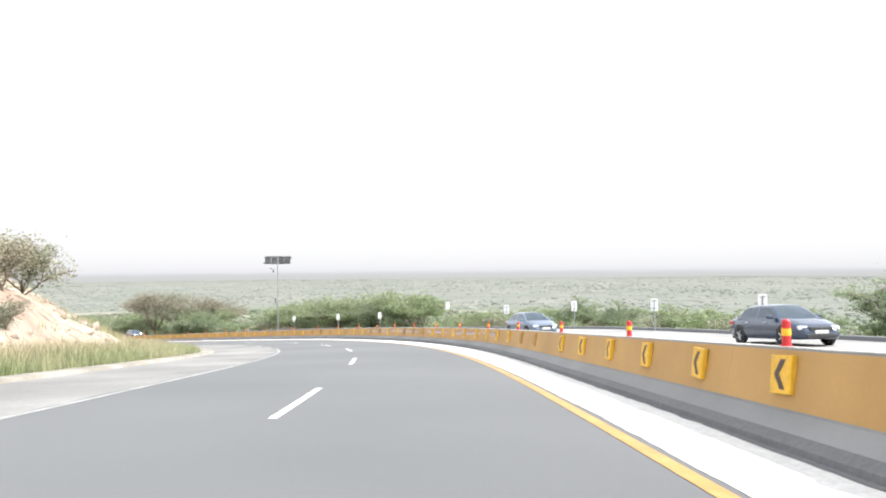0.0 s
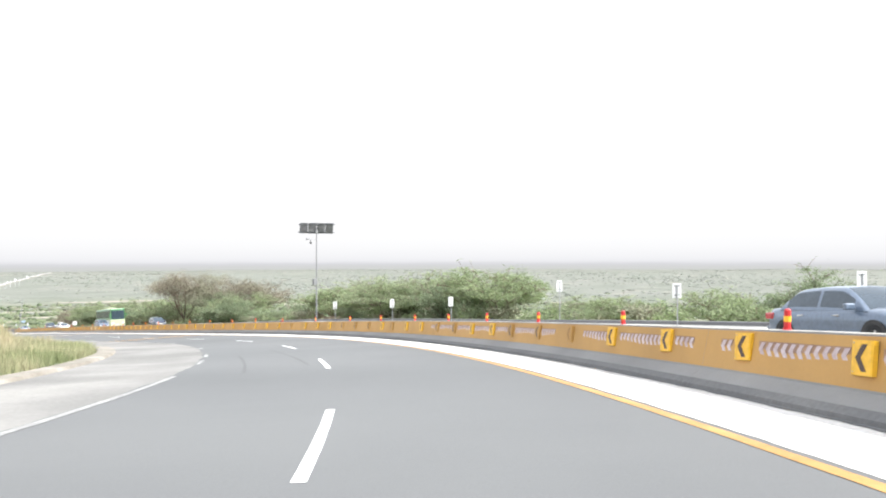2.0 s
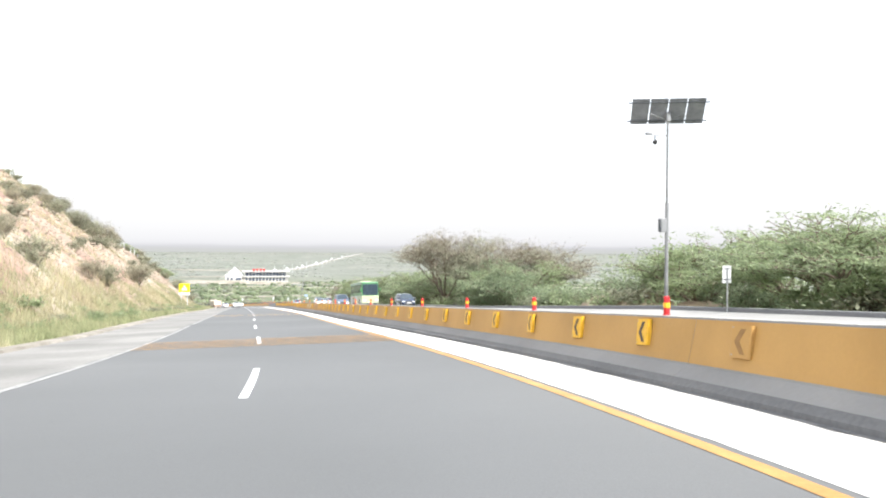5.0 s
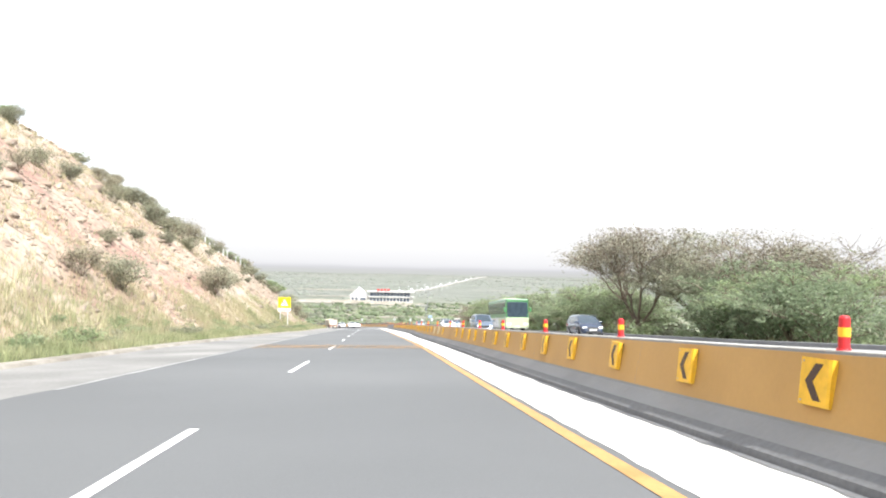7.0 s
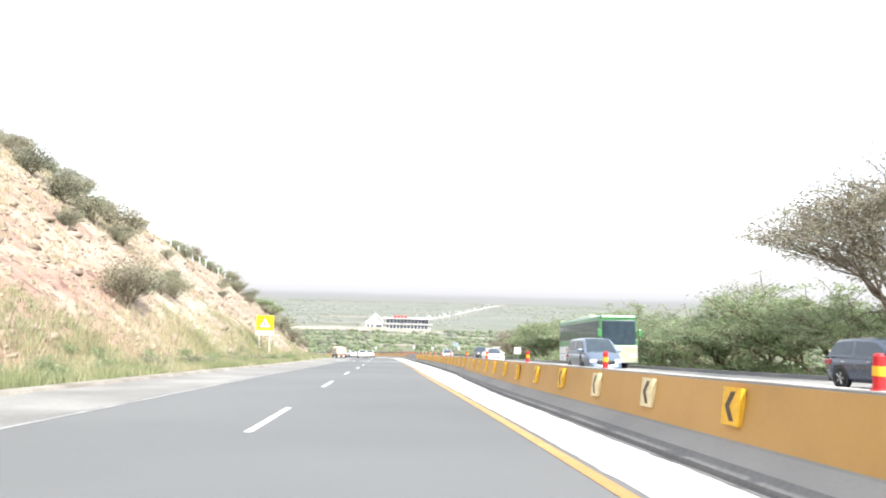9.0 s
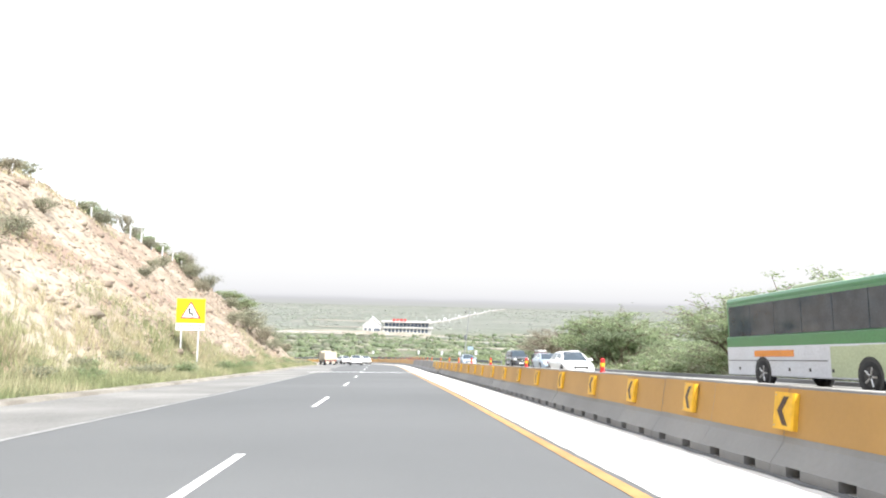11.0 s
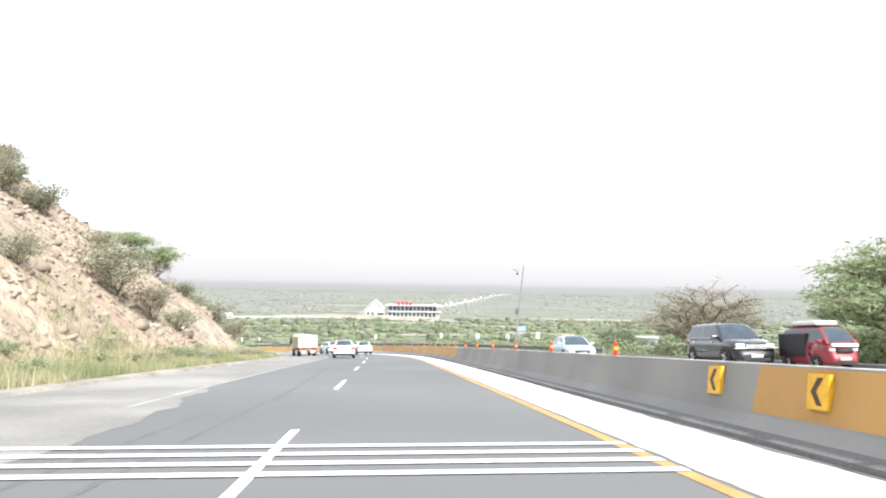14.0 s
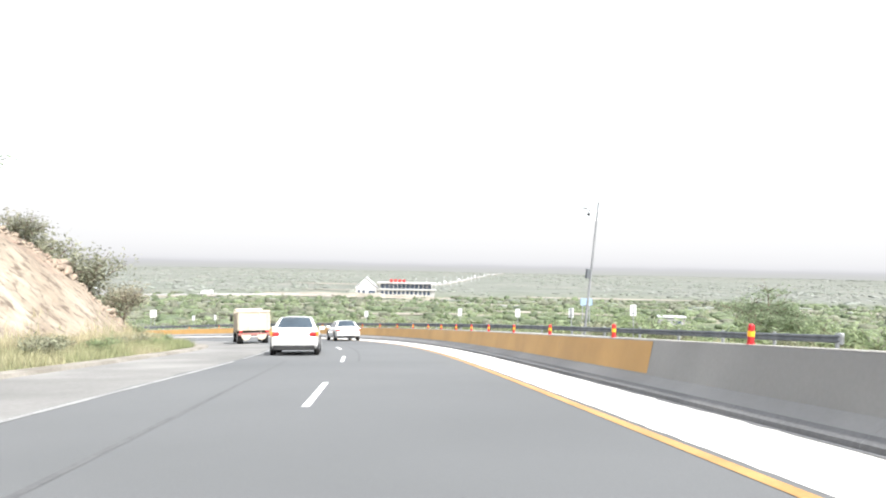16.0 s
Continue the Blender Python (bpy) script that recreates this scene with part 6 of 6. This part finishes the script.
def grass():
    """Blades along the verges and dry tufts on the slope."""
    def blades(name, label, material, s, n, h, wid):
        px = np.array([tuple(at(a, b)) for a, b in zip(s, n)])
        z = ground_height(px[:, 0], px[:, 1])
        k = 6
        c = np.repeat(np.stack([px[:, 0], px[:, 1], z], 1), k, 0)
        hh = np.repeat(h * RNG.uniform(0.5, 1.3, len(s)), k) * RNG.uniform(0.6, 1.1, len(c))
        c[:, :2] += RNG.normal(size=(len(c), 2)) * 0.13
        a = RNG.uniform(0, 6.28, len(c))
        u = np.stack([np.cos(a), np.sin(a), np.zeros(len(c))], 1) * wid * RNG.uniform(0.6, 1.4, len(c))[:, None]
        tip = c + np.stack([RNG.normal(0, 0.3, len(c)) * hh, RNG.normal(0, 0.3, len(c)) * hh, hh], 1)
        c[:, 2] -= 0.04
        v = np.stack([c - u, c + u, tip], 1).reshape(-1, 3)
        f = np.arange(len(v)).reshape(-1, 3)
        tagged(new(name, quads(name, v, f, material)), label, "grass", kind="stuff")
    m = 21000
    s = RNG.uniform(-8, 300, m)
    n = 11.25 + np.abs(RNG.normal(0, 1.5, m))
    blades("verge_grass", "tall green and yellow grass along the kerb", GRASS, s, n, 0.42, 0.014)
    m = 21000
    s = RNG.uniform(-8, 300, m)
    n = 13.0 + np.abs(RNG.normal(0, 1, m)) * np.interp(s, [0, 42, 60, 205, 222, 300], [0.5, 0.5, 2.6, 2.2, 0.8, 0.7])
    ok = wave(s * 2.0, n * 4.0, 9, 2) + RNG.normal(0, 0.35, m) > -0.45
    blades("dry_tufts", "dry straw-coloured grass at the foot of the slope", STRAW, s[ok], n[ok], 0.62, 0.016)
    m = 15000
    s = RNG.uniform(90, 290, m)
    n = RNG.uniform(15, 46, m)
    ok = wave(s * 3.0, n * 3.0, 30, 3) > np.interp(n, [15, 24, 46], [0.3, -0.1, -0.5]) + np.interp(s, [208, 222], [0.0, 0.7])
    blades("slope_tufts", "sparse dry tufts on the rocky slope", STRAW, s[ok], n[ok], 0.4, 0.03)
    m = 11000
    s = RNG.uniform(96, 256, m)
    n = 13.4 + np.abs(RNG.normal(0, 2.6, m))
    ok = wave(s * 2.0, n * 3.0, 13, 6) + RNG.normal(0, 0.3, m) > np.interp(s, [96, 190, 203, 218, 226, 256], [0.25, 0.25, -0.35, -0.15, 0.4, 0.5])
    blades("slope_grass", "olive and green grass climbing the foot of the slope", GRASS, s[ok], n[ok], 0.55, 0.018)
    m = 3500
    s = RNG.uniform(-8, 330, m)
    n = -16.2 - np.abs(RNG.normal(0, 1.6, m))
    blades("far_verge_grass", "rough grass beyond the opposite carriageway", GRASS, s, n, 0.5, 0.025)


grass()
ROCK = shade("broken_red_rock", [(0.25, 0.178, 0.138), (0.30, 0.24, 0.185), (0.35, 0.295, 0.23)], size=2.2, rough=0.95, bump=0.4, island=0.25, spread=(0.3, 0.7))


def rocks():
    """Angular stones and ledges bedded in the cut slope."""
    base = np.array([(-1, -1, -1), (1, -1, -1), (1, 1, -1), (-1, 1, -1), (-0.7, -0.8, 1), (0.8, -0.6, 0.8), (0.6, 0.8, 1), (-0.8, 0.6, 0.7)], float) * 0.5
    fc = np.array([(0, 3, 2, 1), (4, 5, 6, 7), (0, 1, 5, 4), (1, 2, 6, 5), (2, 3, 7, 6), (3, 0, 4, 7)])
    m = 17500
    s = np.concatenate([RNG.uniform(72, 292, 13000), RNG.uniform(0, 42, 1000), RNG.uniform(250, 291, 3500)])
    n = 14.5 + 27 * RNG.uniform(0, 1, m) ** 1.3
    h = np.interp(s, CREST_S, CREST_H)
    ok = (n < 15 + h / 0.86) & (wave(s, n * 1.5, 17, 9) > -0.45)
    s, n = s[ok], n[ok]
    p = np.array([tuple(at(a, b)) for a, b in zip(s, n)])
    p[:, 2] = ground_height(p[:, 0], p[:, 1])
    k = len(p)
    size = np.exp(RNG.normal(-1.85, 0.5, k)) * np.where(RNG.uniform(0, 1, k) < 0.025, 1.9, 1.0)
    psi = np.interp(s, _f, ROAD_PSI) + RNG.normal(0, 0.4, k)
    sc = np.stack([size * RNG.uniform(0.5, 1.0, k), size * RNG.uniform(1.0, 2.6, k), size * RNG.uniform(0.35, 0.8, k)], 1)
    b = base[None] * (1 + RNG.normal(0, 0.18, (k, 8, 3))) * sc[:, None]
    c, t = np.cos(psi)[:, None], np.sin(psi)[:, None]
    v = np.stack([b[..., 0] * c - b[..., 1] * t, b[..., 0] * t + b[..., 1] * c, b[..., 2] + b[..., 0] * 0.5], -1) + p[:, None]
    f = (np.arange(k)[:, None, None] * 8 + fc[None]).reshape(-1, 4)
    tagged(new("slope_stones", quads("slope_stones", v.reshape(-1, 3), f, ROCK)), "broken reddish stones bedded in the cut slope", "stones", kind="stuff")


rocks()


def fence_posts():
    src = None
    for i in range(16):
        s = 214 + i * 3.1
        n = 14.2 + float(np.interp(s, CREST_S, CREST_H)) / 0.86 - 1.2
        p = ground_at(s, n)
        m = Matrix.Translation(p) @ Matrix.Rotation(radians(random.gauss(0, 3)), 4, 'X')
        if src is None:
            src = tagged(part("fence_post", box(bmesh.new(), -0.07, 0.07, -0.07, 0.07, -0.3, 1.2, 0.01), PLATE_GREY, m=m), "pale concrete fence post on the brow of the slope", "fence post", "fence posts")
        else:
            q = new("fence_post", src.data)
            q.matrix_basis = m
            tagged(q, "pale concrete fence post on the brow of the slope", "fence post", "fence posts")


fence_posts()

# ---- traffic, standing ----
def traffic():
    lead = dict(L=4.54, W=1.74, belt=0.90, boot=0.97, roof=1.41)
    place(car("sedan", "white saloon car with amber tail lamps, seen from behind", "car", CAR_WHITE, rear="amber", **lead), 268.8, 5.5)
    place(car("sedan", "white saloon car with a pale oval window sticker", "car", CAR_WHITE, sticker=True, **lead), 293.5, 0.7, turn=-5)
    place(car("hatchback", "small white hatchback driving far ahead", "car", CAR_WHITE, L=3.7, W=1.6, boot=1.0, cabin=(0.1, 0.45, 1.9, 2.7), roof=1.5), 304, 1.2)
    place(truck(), 295.0, 7.0, turn=-5).matrix_basis @= Matrix.Scale(0.92, 4)
    sedan = dict(L=4.6, W=1.78, roof=1.46)
    place(car("sedan", "dark blue saloon car on the opposite carriageway", "car", CAR_NAVY, **sedan), 26.6, -12.0, True)
    place(car("sedan", "blue-grey saloon car on the opposite carriageway", "car", CAR_GREY, **sedan), 43.5, -8.2, True)
    place(car("hatchback", "dark blue hatchback on the opposite carriageway", "car", CAR_NAVY, L=3.9, W=1.68, boot=1.0, cabin=(0.12, 0.5, 2.1, 3.1), roof=1.52), 152, -12.8, True)
    place(car("box_van", "blue-grey boxy van on the opposite carriageway", "van", CAR_GREY, L=3.8, W=1.6, belt=1.08, hood=1.0, boot=1.1, cabin=(0.1, 0.25, 2.4, 3.1), roof=1.7), 163.5, -7.3, True)
    place(bus(), 185.5, -13.6, True)
    place(car("sedan", "white saloon car with a dark windscreen on the opposite carriageway", "car", CAR_WHITE, **sedan), 202.6, -8.5, True)
    place(car("sedan", "silver-blue saloon car on the opposite carriageway", "car", CAR_SILVER, **sedan), 224, -12.0, True)
    place(car("suv", "black off-road vehicle with a chrome grille on the opposite carriageway", "car", CAR_BLACK, L=4.8, W=1.86, belt=1.16, hood=1.18, boot=1.2, cabin=(0.12, 0.45, 2.7, 3.5), roof=1.83, r=0.39, clear=0.28), 238.6, -12.2, True)
    place(red_van(), 235.0, -14.0, True).matrix_basis @= Matrix.Scale(0.85, 4)
    place(car("sedan", "silver saloon car on the opposite carriageway", "car", CAR_SILVER, **sedan), 249.5, -8.2, True)


traffic()

# ---- far plain: service building, causeway, masts ----
FAR_WHITE = shade("whitewashed_wall", [(0.42, 0.41, 0.39), (0.55, 0.54, 0.52)], size=6.0, rough=0.8, bump=0.0, coords="obj")
FAR_GLASS = shade("dark_glazing", [(0.05, 0.07, 0.10), (0.09, 0.11, 0.15)], size=3.0, rough=0.2, bump=0.0, coords="obj")
FAR_ROAD = shade("pale_far_concrete", [(0.30, 0.298, 0.295), (0.38, 0.377, 0.37)], size=25.0, rough=0.9, bump=0.0)
FAR_RED = paint("red_sign_letters", (0.45, 0.03, 0.03), 0.5)
SAND = shade("bare_sandy_ground", [(0.22, 0.20, 0.165), (0.27, 0.245, 0.20), (0.33, 0.30, 0.25)], size=12.0, rough=0.95, bump=0.1)
FAR_Y, FAR_X = 590.0, -478.0


def far_pose(x, y, lift=0.0, turn=0.0):
    return Matrix.Translation((x, y, ground_z(x, y) + lift)) @ Matrix.Rotation(radians(turn), 4, 'Z')


def service_building():
    o = thing("service_building", "long white two-storey service building with dark window bands", "building", m=far_pose(FAR_X, FAR_Y, 0.0, 40))
    part("ground_storey", box(bmesh.new(), -2, 38, -8, 8, -2, 4.2, 0.1), FAR_WHITE, o)
    part("upper_storey", box(bmesh.new(), -1, 36, -7, 7, 4.2, 8.6, 0.1), FAR_WHITE, o)
    part("canopy", box(bmesh.new(), -3, 39.5, -9.5, 9, 8.6, 9.5, 0.15), FAR_WHITE, o, "wide white canopy roof")
    part("middle_slab", box(bmesh.new(), -3, 39.5, -9.5, 9, 4.0, 4.7, 0.1), FAR_WHITE, o)
    for i in range(12):
        x = -0.2 + i * 3.0
        part("upper_window", box(bmesh.new(), x, x + 2.7, -7.06, -6.9, 5.0, 8.3), FAR_GLASS, o, "dark upper window")
        part("lower_window", box(bmesh.new(), x, x + 2.0, -8.06, -7.9, 0.6, 3.4), FAR_GLASS, o)
        part("column", box(bmesh.new(), x + 2.75, x + 3.0, -9.3, -9.0, -2, 8.6), FAR_WHITE, o)
    for i in range(4):
        part("roof_letter", box(bmesh.new(), 6 + i * 3.0, 8.2 + i * 3.0, -8.5, -8.0, 9.5, 11.6, 0.1), FAR_RED, o, "red roof sign block")
    h = thing("gabled_hall", "white hall with a steep stepped gable", "building", m=far_pose(FAR_X, FAR_Y, 0.0, 40))
    part("wall", flat([(-18, -2), (-3.2, -2), (-3.2, 5.5), (-6.5, 8.2), (-10.6, 11.8), (-14.7, 8.2), (-18, 5.5)], -9, 8), FAR_WHITE, h)
    part("roof", flat([(-18.6, 5.2), (-10.6, 12.4), (-2.6, 5.2), (-2.6, 5.7), (-10.6, 12.9), (-18.6, 5.7)], -9.6, 8.6), PLATE_GREY, h)
    part("entrance", box(bmesh.new(), -8.8, -4.2, -9.1, -8.8, -1.5, 3.4), FAR_GLASS, h, "dark entrance opening")
    for x in (-16.5, -13.2):
        part("window", box(bmesh.new(), x, x + 1.8, -9.08, -8.9, 1.0, 3.6), FAR_GLASS, h)


service_building()


def earth_bank(x, y, rx, ry, h, turn, seed):
    bm = bmesh.new()
    bmesh.ops.create_icosphere(bm, subdivisions=4, radius=1.0)
    for v in bm.verts:
        q = v.co.copy()
        k = 1 + 0.2 * noise.noise(q * 2.2 + Vector((seed, 0, 0)))
        v.co = Vector((q.x * rx * k, q.y * ry * k, max(-0.4, q.z) * h * k))
    tagged(part("earth_bank", bm, SAND, m=far_pose(x, y, 0, turn), smooth=True), "low bare sandy bank before the service building", "earth bank", "sandy banks")


for _i, (_x, _y, _a, _b, _h, _t) in enumerate(((-462, 552, 24, 9, 2.6, 35), (-490, 540, 20, 8, 2.2, 50), (-438, 570, 20, 8, 2.2, 35), (-505, 520, 18, 7, 2.0, 60), (-415, 560, 18, 6, 1.6, 30))):
    earth_bank(_x, _y, _a, _b, _h, _t, _i * 2.3)


def along(points, step):
    out = []
    for (x0, y0), (x1, y1) in zip(points[:-1], points[1:]):
        k = max(1, int(math.hypot(x1 - x0, y1 - y0) / step))
        out += [(x0 + (x1 - x0) * i / k, y0 + (y1 - y0) * i / k) for i in range(k)]
    return out + [points[-1]]


def causeway(name, points, lift, width, label):
    """A raised road on the plain with a parapet on either side."""
    pts = along(points, 14)
    bm = bmesh.new()
    earth = bmesh.new()
    rings, banks = [], []
    w = width / 2
    for i, (x, y) in enumerate(pts):
        a, b = pts[max(0, i - 1)], pts[min(len(pts) - 1, i + 1)]
        d = Vector((b[0] - a[0], b[1] - a[1], 0)).normalized()
        side = Vector((-d.y, d.x, 0))
        z = ground_z(x, y)
        p = Vector((x, y, z))
        prof = [(-w - 0.3, lift - 0.4), (-w - 0.3, lift + 0.45), (-w, lift + 0.45), (-w, lift), (w, lift), (w, lift + 0.45), (w + 0.3, lift + 0.45), (w + 0.3, lift - 0.4)]
        banks.append([earth.verts.new(p + side * u + Vector((0, 0, h))) for u, h in ((-w - 5.0, -1.5), (-w - 0.3, lift - 0.1), (w + 0.3, lift - 0.1), (w + 5.0, -1.5))])
        rings.append([bm.verts.new(p + side * u + Vector((0, 0, h))) for u, h in prof])
    for a, b in zip(rings[:-1], rings[1:]):
        for j in range(len(a) - 1):
            bm.faces.new((a[j], a[j + 1], b[j + 1], b[j]))
    for a, b in zip(banks[:-1], banks[1:]):
        for j in range(3):
            earth.faces.new((a[j], a[j + 1], b[j + 1], b[j]))
    bmesh.ops.recalc_face_normals(bm, faces=bm.faces)
    bmesh.ops.recalc_face_normals(earth, faces=earth.faces)
    tagged(part(name, bm, FAR_ROAD), label, "road", kind="structure")
    tagged(part("road_embankment", earth, SAND), "sandy earth embankment under the pale road", "embankment", kind="structure")


causeway("causeway", [(-476, 551), (-544, 430), (-600, 330), (-690, 200)], 1.0, 9, "pale raised road with parapets across the plain")
causeway("far_road", [(-510, 628), (-629, 828), (-748, 1048), (-955, 1430), (-1401, 2226)], 0.8, 6, "pale road running away over the plain")


def bare_patch(x, y, rx, ry, turn):
    bm = bmesh.new()
    bmesh.ops.create_circle(bm, cap_ends=True, segments=28, radius=1.0)
    bmesh.ops.triangulate(bm, faces=bm.faces[:])
    bmesh.ops.subdivide_edges(bm, edges=bm.edges[:], cuts=3, use_grid_fill=True)
    c, t = math.cos(radians(turn)), math.sin(radians(turn))
    for v in bm.verts:
        k = 1 + 0.25 * noise.noise(Vector((v.co.x * 2 + x, v.co.y * 2 + y, 0)))
        u, w = v.co.x * rx * k, v.co.y * ry * k
        px, py = x + u * c - w * t, y + u * t + w * c
        v.co = Vector((px, py, ground_z(px, py) + 0.35))
    tagged(part("bare_patch", bm, SAND), "bare sandy clearing among the scrub", "bare ground", kind="structure")


for _c in CLEARINGS:
    bare_patch(*_c)


def far_lorry(x, y, turn, k):
    o = thing("lorry", "white box lorry on the far road", "truck", "far lorries", m=far_pose(x, y, 0.85, turn))
    part("cargo_box", box(bmesh.new(), -1.3 * k, 1.3 * k, -4.5 * k, 2.6 * k, 0.9, 3.6 * k, 0.08), CAR_WHITE, o)
    part("cab", box(bmesh.new(), -1.2 * k, 1.2 * k, 2.8 * k, 4.8 * k, 0.6, 2.9 * k, 0.2), CAR_WHITE, o)
    part("windscreen", box(bmesh.new(), -1.05 * k, 1.05 * k, 4.76 * k, 4.86 * k, 1.7 * k, 2.6 * k, 0.03), GLASS, o)
    for y in (-3.2 * k, 3.4 * k):
        for sx in (-1, 1):
            part("wheel", rod(bmesh.new(), (sx * 0.9 * k, y, 0.5), (sx * 1.25 * k, y, 0.5), 0.5, sides=14), RUBBER, o)


for _i, (_x, _y, _t) in enumerate(((-545, 687, 31), (-575, 738, 31), (-602, 783, 31), (-650, 867, 29), (-690, 941, 29), (-715, 987, 29), (-790, 1125, 28), (-850, 1236, 28), (-905, 1337, 28), (-1010, 1528, 29), (-1080, 1653, 29), (-565, 392, 150), (-587, 354, 150), (-520, 473, 150))):
    far_lorry(_x, _y, _t, (1.0, 0.8, 1.15)[_i % 3])


def mast(x, y, h):
    o = thing("light_mast", "thin pale lighting mast on the plain", "light mast", "lighting masts", m=far_pose(x, y))
    part("pole", rod(bmesh.new(), (0, 0, -1), (0, 0, h), 0.16, 0.09, 6), PLATE_GREY, o)
    part("lamp_arm", box(bmesh.new(), -1.2, 1.2, -0.1, 0.1, h - 0.15, h + 0.1), PLATE_GREY, o)


for _i in range(12):
    mast(-500 - 27 * _i, 640 + _i * 50, 11)


def far_hut(x, y, w, d, h, turn, label):
    o = thing("farm_building", label, "building", m=far_pose(x, y, 0, turn))
    part("wall", box(bmesh.new(), -w / 2, w / 2, -d / 2, d / 2, -1.5, h, 0.05), FAR_ROAD, o)
    part("roof", box(bmesh.new(), -w / 2 - 0.4, w / 2 + 0.4, -d / 2 - 0.4, d / 2 + 0.4, h, h + 0.35, 0.05), PLATE_GREY, o)
    k = max(2, int(w / 3))
    for i in range(k):
        x0 = -w / 2 + (i + 0.3) * w / k
        part("window", box(bmesh.new(), x0, x0 + w / k * 0.4, -d / 2 - 0.05, -d / 2 + 0.05, h * 0.35, h * 0.75), FAR_GLASS, o)


far_hut(-95, 395, 16, 8, 3.6, 10, "long low pale farm building among scrub")
far_hut(-120, 400, 8, 6, 3.2, 14, "small pale hut among scrub")
far_hut(-210, 430, 8, 6, 4.0, 25, "small blue-white hut in the valley")
far_hut(-575, 430, 12, 8, 4.5, 40, "small white roadside building on the plain")


# ---- earth mounds beside the opposite carriageway ----
MOUND = shade("loose_brown_earth", [(0.22, 0.16, 0.11), (0.30, 0.23, 0.16), (0.37, 0.30, 0.22)], size=1.6, rough=0.95, bump=0.5, fine=7.0)


def earth_mound(s, n, rx, ry, h, seed):
    bm = bmesh.new()
    bmesh.ops.create_icosphere(bm, subdivisions=5, radius=1.0)
    base = ground_at(s, n)
    psi = float(np.interp(s, _f, ROAD_PSI))
    for v in bm.verts:
        q = v.co.copy()
        k = 1 + 0.22 * noise.noise(q * 1.6 + Vector((seed, 0, 0))) + 0.10 * noise.noise(q * 5 + Vector((0, seed, 0)))
        z = max(-0.6, q.z) * h * k
        v.co = Vector((q.x * rx * k, q.y * ry * k, z + 0.12 * noise.noise(q * 11)))
    m = Matrix.Translation(base) @ Matrix.Rotation(psi, 4, 'Z')
    return tagged(part("earth_mound", bm, MOUND, m=m, smooth=True), "heap of loose brown earth beside the carriageway", "earth mound", "earth mounds")


for _i, (_s, _n, _a, _b, _h) in enumerate(((109, -20.4, 2.2, 4.0, 1.2), (114.5, -20.0, 2.4, 3.6, 1.6), (119.5, -20.6, 2.6, 3.8, 1.5), (125, -21.0, 2.2, 3.4, 1.0))):
    earth_mound(_s, _n, _a, _b, _h, _i * 3.1)
